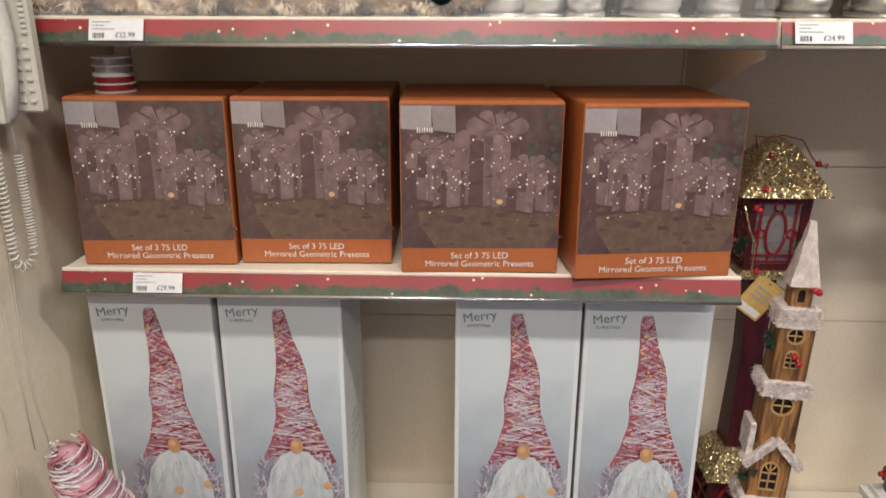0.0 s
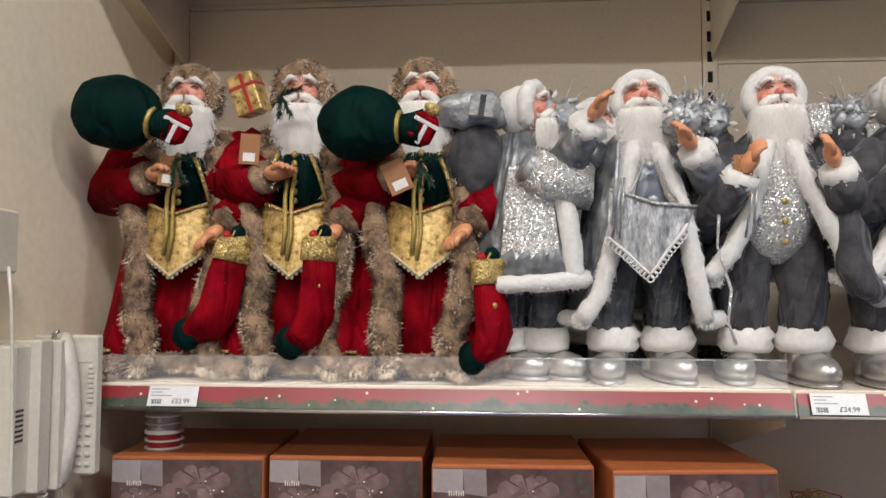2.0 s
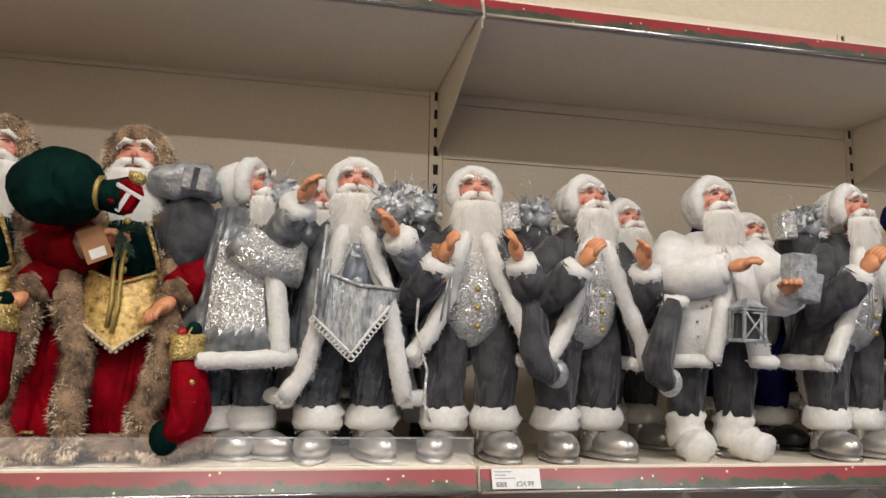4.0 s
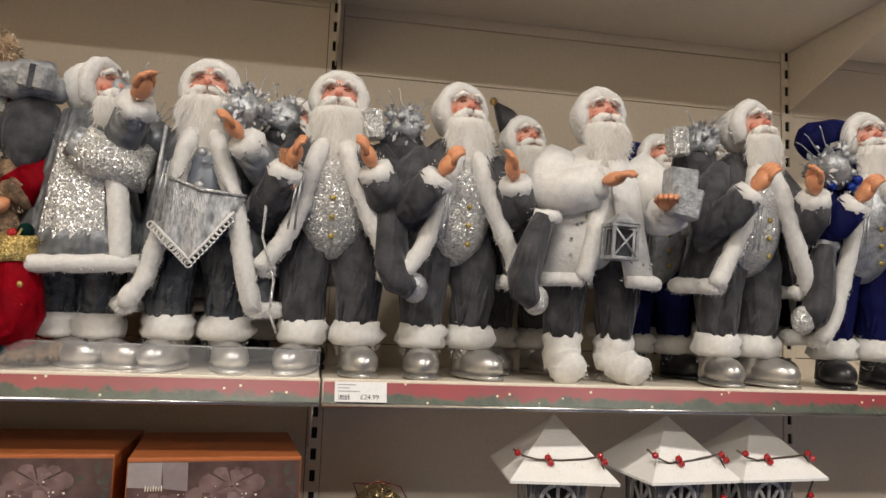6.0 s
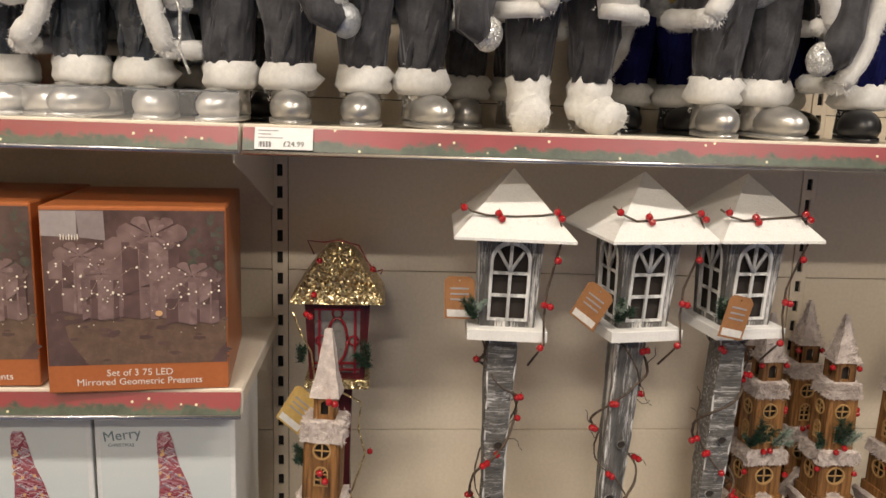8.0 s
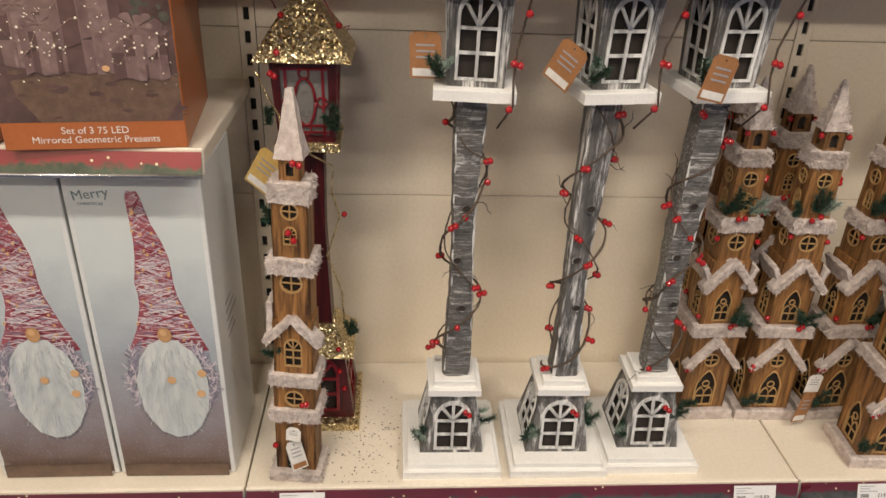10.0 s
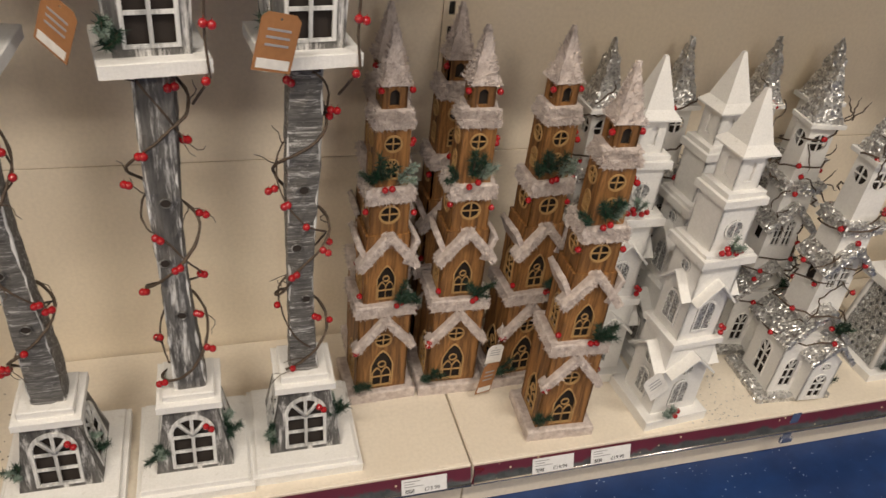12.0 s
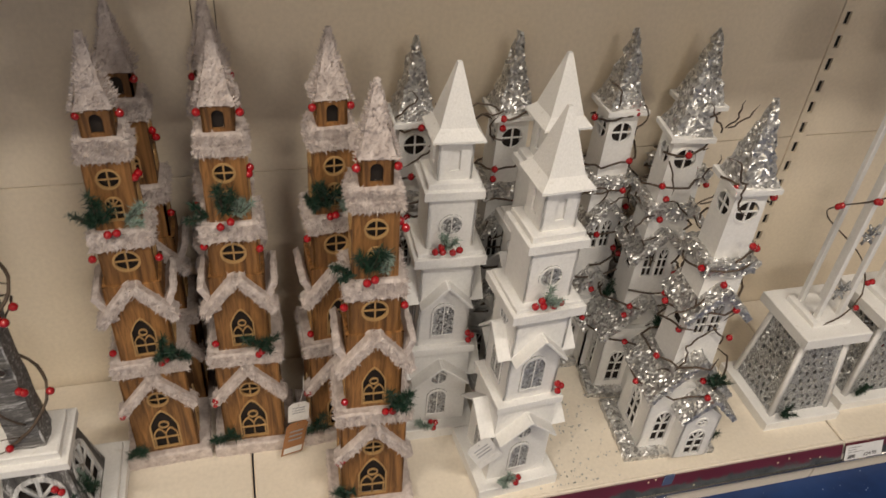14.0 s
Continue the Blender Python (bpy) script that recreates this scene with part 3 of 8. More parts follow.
def walls(parent, w, d, z0, z1, front=(), side=(), mat=None, top=None, thick=0.004, gable_rise=0.0, name="storey"):
    """Four boards round a hollow storey, with window openings through the front and the sides."""
    t = (top or w) / w
    s = Shape()
    h = z1 - z0
    outline = [(-w / 2, 0), (w / 2, 0), (w / 2 * t, h), (0, h + gable_rise), (-w / 2 * t, h)] if gable_rise else [(-w / 2, 0), (w / 2, 0), (w / 2 * t, h), (-w / 2 * t, h)]
    lean = math.degrees(math.atan2((w - (top or w)) / 2, h))
    plain = [(-d / 2, 0), (d / 2, 0), (d / 2 * t, h), (-d / 2 * t, h)]
    for turn, dist, out, holes in ((0, d / 2, outline, front), (90, w / 2, plain, side), (180, d / 2, outline, ()), (270, w / 2, plain, side)):
        at = pose(0, 0, z0, 0, 0, turn) @ pose(0, -dist, 0, -lean, 0, 0)
        s.plate(out, holes, thick, 0, at)
    s.box((-w / 2 * t + 0.004, -d / 2 * t + 0.004, h - 0.003), (w / 2 * t - 0.004, d / 2 * t - 0.004, h - 0.0005), 0, at=pose(0, 0, z0))
    ob = part(name, s, mat, parent)
    # a near-black core is painted in for the shade inside the storey
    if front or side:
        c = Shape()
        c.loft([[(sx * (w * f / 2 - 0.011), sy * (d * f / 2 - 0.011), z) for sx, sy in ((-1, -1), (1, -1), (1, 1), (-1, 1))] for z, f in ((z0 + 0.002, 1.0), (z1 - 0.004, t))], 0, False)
        part("dark_lining", c, M["shade_black"], ob)
    return ob, lean


def window(parent, kind, cx, cz, w, h, at, mat, rng=None):
    """A proud frame with bars; the opening itself is cut through the wall."""
    s = Shape()
    b = max(0.0022, w * (0.082 if kind == "arch" else 0.064))
    if kind == "round":
        s.plate(disc(cx, cz, w / 2 + b * 0.6, 20), [disc(cx, cz, w / 2 - b * 0.8, 20)], 0.005)
        s.box((cx - b / 2, 0.001, cz - w / 2 + b * 0.5), (cx + b / 2, 0.0042, cz + w / 2 - b * 0.5)).box((cx - w / 2 + b * 0.5, 0.0015, cz - b / 2), (cx + w / 2 - b * 0.5, 0.0038, cz + b / 2))
    elif kind == "tracery":
        s.plate(arch(cx, cz, w + b, h + b, 12, 0.7), [arch(cx, cz + b * 0.7, w - b, h - b * 1.2, 12, 0.7)], 0.005)
        lower = h * 0.52
        for dx in (-w * 0.21, w * 0.21):
            s.plate(arch(cx + dx, cz + b * 0.5, w * 0.46, lower, 8, 0.5), [arch(cx + dx, cz + b * 0.5 + 0.001, w * 0.46 - b * 1.5, lower - b * 1.5, 8, 0.5)], 0.003, at=pose(0, 0.001, 0))
        s.plate(disc(cx, cz + h * 0.62, w * 0.2, 10), [disc(cx, cz + h * 0.62, w * 0.2 - b * 0.8, 10)], 0.003, at=pose(0, 0.0012, 0))
        s.box((cx - w / 2 + b * 0.4, 0.0008, cz + h * 0.26), (cx + w / 2 - b * 0.4, 0.0036, cz + h * 0.26 + b * 0.8))
    else:
        s.plate(arch(cx, cz, w + b, h + b, 12), [arch(cx, cz + b * 0.7, w - b, h - b * 1.2, 12)], 0.006)
        s.box((cx - b * 0.5, 0.001, cz), (cx + b * 0.5, 0.0048, cz + h * 0.97))
        for f in (0.33, 0.62):
            s.box((cx - w / 2 + b * 0.4, 0.0014, cz + h * f - b * 0.5), (cx + w / 2 - b * 0.4, 0.0044, cz + h * f + b * 0.5))
        for sx in (-1, 1):
            s.tube([(cx, 0.003, cz + h * 0.64), (cx + sx * w * 0.33, 0.003, cz + h * 0.9)], b * 0.7, 0, 4)
    return part("window", s, mat, parent, "", at)


def pyramid(w0, w1, z0, z1, n=5, lumpy=0.0, mat=0, s=None, seed=0.0):
    """A tapering square spire with a slightly flared foot."""
    s = s or Shape()
    rings = []
    for i in range(n + 1):
        f = i / n
        w = (w0 + (w1 - w0) * (f ** 0.8)) / 2
        z = z0 + (z1 - z0) * f
        ring = []
        for k in range(4):
            a, b = [((-1, -1), (1, -1)), ((1, -1), (1, 1)), ((1, 1), (-1, 1)), ((-1, 1), (-1, -1))][k]
            for g in (0.0, 0.33, 0.66):
                q = Vector(((a[0] + (b[0] - a[0]) * g) * w, (a[1] + (b[1] - a[1]) * g) * w, z))
                if lumpy:
                    q += noise.noise_vector(q * 130 + Vector((seed, 0, 0))) * lumpy
                ring.append(q)
        rings.append(ring)
    return s.loft(rings, mat, False)


def wood_church(at, seed, base=(0.155, 0.135), widths=(0.114, 0.092, 0.080, 0.069, 0.047), label="", extra=True, slim=False):
    """A tall wooden church tower with fuzzy snow on its ledges and roofs."""
    rng = random.Random(seed)
    e = thing("wooden_church_tower", label or "tall honey-coloured wooden church ornament with snowy roofs", "ornament", at, "wooden church ornaments")
    k = 0.92
    w1, w2, w3, w4, w5 = widths
    s = Shape()
    lump(s, (-base[0] / 2, -base[1] / 2, 0.0), (base[0] / 2, base[1] / 2, 0.026), 0, 0.0015)
    fuzz(s, (-base[0] / 2, -base[1] / 2, 0.0), (base[0] / 2, base[1] / 2, 0.026), 420, 0, rng, 0.005)
    part("base", s, M["snow"], e, "snow-dusted square base")
    W, T, S = M["church_wood"], M["tracery"], M["snow"]

    def ledge(w, d, z0, z1, name="snow_ledge", amp=0.003):
        s = Shape()
        lump(s, (-w / 2, -d / 2, z0), (w / 2, d / 2, z1), 0, amp, 0.009)
        fuzz(s, (-w / 2, -d / 2, z0), (w / 2, d / 2, z1), 820, 0, rng, 0.0090)
        part(name, s, S, e, "fuzzy white snow ledge")

    # storeys from the ground up
    d1, d2, d3, d4 = w1 * k, w2 * k, w3 * k, w4 * k
    aw, ah = w1 * 0.44, 0.104
    win1 = arch(0, 0.012, aw, ah, 10, 0.7)
    walls(e, w1, d1, 0.024, 0.245, [win1, disc(0, 0.148, 0.017)], [arch(0, 0.012, aw, ah, 10, 0.7)], W)
    window(e, "tracery", 0, 0.012, aw, ah, pose(0, -d1 / 2 - 0.002, 0.024), T)
    window(e, "round", 0, 0.148, 0.036, 0.036, pose(0, -d1 / 2 - 0.002, 0.024), T)
    for turn in (90, 270):
        window(e, "tracery", 0, 0.012, aw, ah, pose(0, 0, 0.024, 0, 0, turn) @ pose(0, -w1 / 2 - 0.002, 0), T)
    gable(e, w1 * 0.86, 0.02, 0.165, 0.062, -d1 / 2 - 0.006, S, rng, 0.012, 0.010, bristle=340)
    ledge(w1 * 1.12, d1 * 1.12, 0.243, 0.270)
    walls(e, w2, d2, 0.268, 0.440, [arch(0, 0.012, w2 * 0.42, 0.085, 10, 0.7)], [arch(0, 0.012, w2 * 0.42, 0.085, 10, 0.7)], W)
    for turn, dist in ((0, d2 / 2), (90, w2 / 2), (270, w2 / 2)):
        window(e, "tracery", 0, 0.012, w2 * 0.42, 0.085, pose(0, 0, 0.268, 0, 0, turn) @ pose(0, -dist - 0.002, 0), T)
    gable(e, w2 * 0.95, d2 * 0.3, 0.380, 0.055, -d2 / 2 - 0.008, S, rng, 0.013, 0.011, bristle=420)
    for sx in (-1, 1):
        s = Shape()
        a = pose(sx * (w2 / 2 + 0.003), 0, 0.395, 0, sx * 24, 0)
        lump(s, (-0.005, -d2 * 0.55, -0.03), (0.007, d2 * 0.55, 0.03), 0, 0.0025, 0.01, a)
        part("side_snow", s, S, e, "snow slab on the side wall")
    walls(e, w3, d3, 0.438, 0.520, [disc(0, 0.048, 0.019)], [disc(0, 0.048, 0.017)], W)
    for turn, dist in ((0, d3 / 2), (90, w3 / 2), (270, w3 / 2)):
        window(e, "round", 0, 0.048, 0.040, 0.04, pose(0, 0, 0.438, 0, 0, turn) @ pose(0, -dist - 0.002, 0), T)
    ledge(w3 * 1.17, d3 * 1.17, 0.514, 0.545, amp=0.005)
    walls(e, w4, d4, 0.542, 0.672, [disc(0, 0.095, 0.0165), arch(0, 0.02, 0.024, 0.042)], [disc(0, 0.095, 0.0165), arch(0, 0.02, 0.024, 0.042)], W, w4 * 0.96)
    for turn, dist in ((0, d4 / 2), (90, w4 / 2), (270, w4 / 2)):
        a = pose(0, 0, 0.542, 0, 0, turn) @ pose(0, -dist - 0.0015, 0)
        window(e, "round", 0, 0.095, 0.033, 0.033, a, T)
        window(e, "arch", 0, 0.02, 0.024, 0.042, a, T)
    ledge(w4 * 1.08, d4 * 1.08, 0.668, 0.684, amp=0.002)
    ledge(w4 * 0.98, d4 * 0.98, 0.684, 0.702, amp=0.002)
    walls(e, w5, w5, 0.700, 0.752, [arch(0, 0.010, 0.018, 0.030)], [arch(0, 0.010, 0.018, 0.030)], W)
    s = Shape()
    pyramid(w5 * 1.14, 0.006, 0.748, 0.852, 7, 0.003, 0, s, seed)
    spots = []
    for _ in range(650):
        f = rng.random() ** 1.5
        z = 0.748 + 0.1 * f
        w = w5 * 0.58 * (1 - f ** 0.8) + 0.003
        u = rng.uniform(-w, w)
        q = Vector(rng.choice(((u, -w, z), (-w, u, z), (w, u, z))))
        spots.append((q, q + Vector((q.x, q.y, 0.02)).normalized() * 0.006 + Vector((rng.uniform(-1, 1), rng.uniform(-1, 1), rng.uniform(-1, 1))) * 0.003, 0.0011))
    s.hair(spots, 0, rng)
    part("spire", s, S, e, "glittering snowy spire")
    # trimmings
    if extra:
        sprig(e, pose(rng.uniform(-0.03, 0.0), -d4 / 2 - 0.006, 0.565, 0, 0, 0), 0.066, rng)
        sprig(e, pose(rng.uniform(0.02, 0.04), -d2 / 2 - 0.012, 0.285), 0.062, rng)
        sprig(e, pose(-w1 / 2 + 0.004, -d1 / 2 - 0.006, 0.045), 0.056, rng)
        sprig(e, pose(0.012, -d4 / 2 - 0.004, 0.560, 0, 30, 0), 0.050, rng, True, "frosted_sprig")
        sprig(e, pose(0.030, -d2 / 2 - 0.008, 0.275, 0, 50, 0), 0.050, rng)
        sprig(e, pose(-w4 / 2, -d4 / 2, 0.556, 0, -35, 0), 0.045, rng)
    spots = [(-0.012, -d4 / 2 - 0.018, 0.552), (0.0, -d4 / 2 - 0.02, 0.556), (w4 / 2 + 0.004, -0.02, 0.64), (w4 / 2 + 0.006, -0.026, 0.63), (-w5 / 2 - 0.005, -0.02, 0.735), (w5 / 2 + 0.006, -0.02, 0.737),
             (-w3 / 2 - 0.006, -d3 / 2, 0.50), (w3 / 2 + 0.006, -d3 / 2, 0.49), (0.032, -d2 / 2 - 0.02, 0.278), (0.022, -d2 / 2 - 0.018, 0.272), (-w2 / 2 - 0.006, -d2 / 2, 0.29), (w1 / 2 + 0.004, -d1 / 2 - 0.006, 0.155), (-w1 / 2 - 0.006, -d1 / 2 - 0.01, 0.15), (-w1 / 2 - 0.002, -d1 / 2 - 0.012, 0.16)]
    for q in spots:
        berry(e, Vector(q) + Vector((rng.uniform(-1, 1), 0, rng.uniform(-1, 1))) * 0.004)
    return e


def slim_church(at):
    """The narrow wooden church in front of the red lantern."""
    rng = random.Random(77)
    e = thing("wooden_church_tower", "narrow wooden church ornament with pinkish snow and a gift tag", "ornament", at, "wooden church ornaments")
    W, T, S = M["church_wood"], M["tracery"], M["snow"]

    def ledge(w, d, z0, z1):
        s = Shape()
        lump(s, (-w / 2, -d / 2, z0), (w / 2, d / 2, z1), 0, 0.0025, 0.009)
        fuzz(s, (-w / 2, -d / 2, z0), (w / 2, d / 2, z1), 620, 0, rng, 0.0085)
        part("snow_ledge", s, S, e, "fuzzy pale snow ledge")

    ledge(0.112, 0.10, 0.0, 0.024)
    walls(e, 0.086, 0.07, 0.022, 0.172, [arch(0, 0.006, 0.036, 0.075)], [], W)
    # frame and bars take the same near-black as the core
    window(e, "arch", 0, 0.006, 0.036, 0.075, pose(0, -0.037, 0.022), M["shade_black"])
    ledge(0.104, 0.088, 0.160, 0.190)
    walls(e, 0.086, 0.07, 0.188, 0.252, [disc(0, 0.028, 0.018)], [], W)
    window(e, "round", 0, 0.028, 0.038, 0.03, pose(0, -0.037, 0.188), T)
    ledge(0.100, 0.084, 0.250, 0.278)
    walls(e, 0.080, 0.066, 0.276, 0.405, [arch(0, 0.02, 0.032, 0.062)], [], W)
    window(e, "arch", 0, 0.02, 0.034, 0.064, pose(0, -0.035, 0.276), T)
    gable(e, 0.082, 0.03, 0.362, 0.045, -0.036, S, rng, 0.012, 0.010, bristle=200)
    s = Shape()
    lump(s, (-0.006, -0.03, -0.035), (0.006, 0.03, 0.035), 0, 0.002, 0.01, pose(-0.046, 0, 0.405))
    part("side_snow", s, S, e)
    walls(e, 0.074, 0.062, 0.403, 0.512, [disc(0, 0.085, 0.019)], [], W)
    window(e, "round", 0, 0.085, 0.042, 0.03, pose(0, -0.033, 0.403), T)
    ledge(0.090, 0.078, 0.508, 0.540)
    walls(e, 0.068, 0.058, 0.538, 0.655, [disc(0, 0.098, 0.014), arch(0, 0.03, 0.024, 0.036)], [], W)
    window(e, "round", 0, 0.098, 0.032, 0.03, pose(0, -0.031, 0.538), T)
    window(e, "arch", 0, 0.03, 0.024, 0.036, pose(0, -0.031, 0.538), T)
    ledge(0.076, 0.066, 0.652, 0.690)
    walls(e, 0.040, 0.036, 0.688, 0.745, [arch(0, 0.012, 0.014, 0.026)], [], W)
    s = Shape()
    pyramid(0.056, 0.012, 0.735, 0.855, 6, 0.0025, 0, s, 5.0)
    part("spire", s, S, e, "pinkish snowy spire")
    for q in ((0.012, -0.045, 0.735), (0.022, -0.04, 0.73), (0.0, -0.045, 0.60), (0.01, -0.045, 0.585), (0.028, -0.05, 0.215), (0.02, -0.05, 0.212), (-0.04, -0.05, 0.10)):
        berry(e, q)
    sprig(e, pose(-0.045, -0.02, 0.31), 0.045, rng)
    sprig(e, pose(-0.042, -0.01, 0.60), 0.04, rng)
    tag(e, pose(0.0, -0.062, 0.125, -38, 20, 60), 0.05, 0.06, "tag_white", "tag_kraft")
    tag(e, pose(0.004, -0.066, 0.165, -10, 0, -8), 0.032, 0.032, "tag_white", "tag_white")
    tag(e, pose(-0.040, 0.036, 0.720, 0, 30, -15), 0.055, 0.085, "tag_gold", "tag_white")
    return e


def hip_roof(s, w, rise, lift, mat=0, thick=0.008):
    """A pyramid roof with a thin square edge."""
    h = w / 2
    vs = [(-h, -h, lift), (h, -h, lift), (h, h, lift), (-h, h, lift), (-h, -h, lift + thick), (h, -h, lift + thick), (h, h, lift + thick), (-h, h, lift + thick), (0, 0, lift + rise)]
    return s.put(vs, [(3, 2, 1, 0), (0, 1, 5, 4), (1, 2, 6, 5), (2, 3, 7, 6), (3, 0, 4, 7), (4, 5, 8), (5, 6, 8), (6, 7, 8), (7, 4, 8)], mat)


def vine_round(e, rng, z0, z1, r, turns, start, mat="vine", thick=0.0028, berries=12):
    pts = []
    n = 90
    for i in range(n + 1):
        f = i / n
        a = start + turns * 2 * math.pi * f
        a += 0.9 * noise.noise(Vector((f * 5, start, turns)))
        rr = r * (1.04 + 0.30 * noise.noise(Vector((f * 9, start * 3, turns))) + 0.025 * rng.uniform(-1, 1))
        pts.append((math.cos(a) * rr * 1.08, math.sin(a) * rr, z0 + (z1 - z0) * f + 0.012 * math.sin(f * 23 + start)))
    part("vine", Shape().tube(pts, [thick * rng.uniform(0.75, 1.2) for _ in pts], 0, 6), M[mat], e, "twisted brown vine")
    for k in range(berries):
        i = int((k + rng.random() * 0.8) / berries * n)
        q = Vector(pts[i])
        out = Vector((q.x, q.y - 0.02, 0)).normalized()
        q = Vector((q.x, -abs(q.y) if rng.random() < 0.75 else q.y, q.z))
        berry(e, q + out * 0.006)
        if rng.random() < 0.7:
            berry(e, q + out * 0.008 + Vector((0.008 * rng.choice((-1, 1)), 0, -0.006 + 0.01 * rng.random())))
    for _ in range(6):
        q = Vector(pts[rng.randrange(n)])
        a = rng.uniform(0, 6.28)
        twig = [q]
        for j in range(5):
            a += rng.uniform(-0.9, 0.9)
            twig.append(twig[-1] + Vector((math.cos(a) * 0.009, -0.003, math.sin(a) * 0.009)))
        part("twig", Shape().tube(twig, [0.0011, 0.001, 0.0009, 0.0008, 0.0007, 0.0005], 0, 5), M["vine"], e)


def post_lantern(at, seed, tag_at=None, head_turn=0.0):
    """A street-lamp ornament: white stepped base, arched cage, rough grey post, lantern with a white hip roof."""
    rng = random.Random(seed)
    e = thing("lamp_post_ornament", "weathered grey wooden lamp-post ornament with white roof and red-berry vine", "ornament", at, "lamp-post ornaments")
    s = Shape()
    lump(s, (-0.11, -0.118, 0), (0.11, 0.118, 0.022), 0, 0.0006, 0.03, rnd=0.002)
    part("base_plate", s, M["snow_white"], e, "white square base plate")
    s = Shape()
    lump(s, (-0.100, -0.108, 0.022), (0.100, 0.108, 0.036), 0, 0.0006, 0.03, rnd=0.002)
    part("base_step", s, M["snow_white"], e)
    G, T = M["grey_wood"], M["grey_tracery"]
    _, lean = walls(e, 0.144, 0.144, 0.036, 0.192, [arch(0, 0.010, 0.076, 0.120)], [arch(0, 0.010, 0.076, 0.120)], G, 0.092, name="cage")
    for turn in (0, 90, 270):
        window(e, "arch", 0, 0.010, 0.076, 0.120, pose(0, 0, 0.036, 0, 0, turn) @ pose(0, -0.072 - 0.002, 0, -lean, 0, 0), T)
    s = Shape()
    lump(s, (-0.058, -0.058, 0.190), (0.058, 0.058, 0.206), 0, 0.0012, 0.02, rnd=0.002)
    lump(s, (-0.046, -0.046, 0.206), (0.046, 0.046, 0.222), 0, 0.0012, 0.02, rnd=0.003)
    part("cap", s, M["snow_white"], e, "white stepped cap")
    # rough post with knots
    rings = []
    for i in range(33):
        f = i / 32
        w = 0.0285 + 0.0025 * math.sin(f * 7 + seed) - 0.003 * math.sin(f * math.pi)
        cx, cy = 0.004 * math.sin(f * 5 + seed), 0.003 * math.cos(f * 4 + seed)
        ring = []
        for k in range(20):
            a = 2 * math.pi * k / 20 + math.pi / 4
            c, q = math.cos(a), math.sin(a)
            m = max(abs(c), abs(q)) ** 0.72
            p0 = Vector((cx + c / m * w, cy + q / m * w, 0.218 + 0.66 * f))
            ring.append(p0 + noise.noise_vector(p0 * 70 + Vector((seed, 0, 0))) * 0.0030)
        rings.append(ring)
    part("post", Shape().loft(rings, 0, False), M["saw_wood" if seed % 2 else "grey_wood"], e, "rough grey post")
    for sx in (-1, 1):
        edge = [ring[10 if sx < 0 else 15] + Vector((-sx * 0.0012, 0.0012, 0)) for ring in rings]
        part("post_edge", Shape().tube(edge, [0.0030 * max(0.12, 0.5 + 1.3 * noise.noise(p * 34 + Vector((seed, 0, 0)))) for p in edge], 0, 6), T, e, "whitewashed post edge")
    for kz, kx in ((0.636, 0.0), (0.405, 0.004), (0.52, -0.012)):
        s = Shape()
        # flat disc painted near-black for the shade in the knot hole
        s.put([(kx + 0.0082 * math.cos(a * 0.524), -0.0315, kz + 0.0076 * math.sin(a * 0.524)) for a in range(12)], [tuple(range(12))], 0)
        s.tube([(kx + 0.009 * math.cos(a * 0.524), -0.0318, kz + 0.0084 * math.sin(a * 0.524)) for a in range(13)], 0.0014, 1, 5)
        part("knot_hole", s, [M["shade_black"], G], e)
    head = pose(0, 0, -0.012, 0, 0, head_turn)
    s = Shape()
    lump(s, (-0.072, -0.072, 0.874), (0.072, 0.072, 0.893), 0, 0.0008, 0.03, head, rnd=0.002)
    part("lantern_floor", s, M["snow_white"], e, "white square lantern floor")
    holes = [arch(0, 0.014, 0.068, 0.145)]
    part_walls, lean = walls(e, 0.100, 0.100, 0.892, 1.068, holes, holes, G, 0.114, name="lantern_case")
    part_walls.matrix_basis = head
    for turn in (0, 90, 180, 270):
        window(e, "arch", 0, 0.014, 0.068, 0.145, head @ pose(0, 0, 0.892, 0, 0, turn) @ pose(0, -0.050 - 0.002, 0, -lean, 0, 0), T)
    s = Shape()
    hip_roof(s, 0.210, 0.114, 1.064, thick=0.005)
    ob = part("roof", s, M["snow_white"], e, "white hip roof", head)
    # solid dark cores in place of the unlit lantern and cage insides
    part("dark_lining", Shape().box((-0.043, -0.043, 0.895), (0.043, 0.043, 1.06), c=0.002), M["shade_black"], e, "near-black core painted in for the unlit inside", head)
    part("dark_lining", Shape().box((-0.045, -0.045, 0.038), (0.045, 0.045, 0.188), c=0.002), M["shade_black"], e, "near-black core painted in for the unlit inside")
    # berry twig over the roof
    pts = [(-0.095, -0.070, 1.122), (-0.078, -0.080, 1.108), (-0.05, -0.078, 1.102), (0.0, -0.074, 1.104), (0.045, -0.072, 1.106), (0.075, -0.070, 1.112), (0.082, -0.092, 1.074), (0.074, -0.078, 1.02), (0.066, -0.066, 0.97), (0.064, -0.068, 0.92), (0.066, -0.078, 0.87), (0.045, -0.045, 0.82)]
    part("roof_vine", Shape().tube([head @ Vector(p) + Vector((0, 0, rng.uniform(-1, 1) * 0.003)) for p in pts], 0.0021, 0, 6), M["vine"], e)
    for q in ((-0.09, -0.09, 1.117), (-0.030, -0.082, 1.108), (-0.024, -0.084, 1.099), (0.07, -0.085, 1.115), (0.078, -0.09, 1.105), (0.078, -0.086, 1.03), (0.062, -0.074, 0.945), (0.073, -0.074, 0.942), (0.060, -0.078, 0.866)):
        berry(e, head @ Vector(q))
    vine_round(e, rng, 0.20, 0.86, 0.040, rng.choice((2.5, 3.0)), seed, thick=0.0027, berries=9)
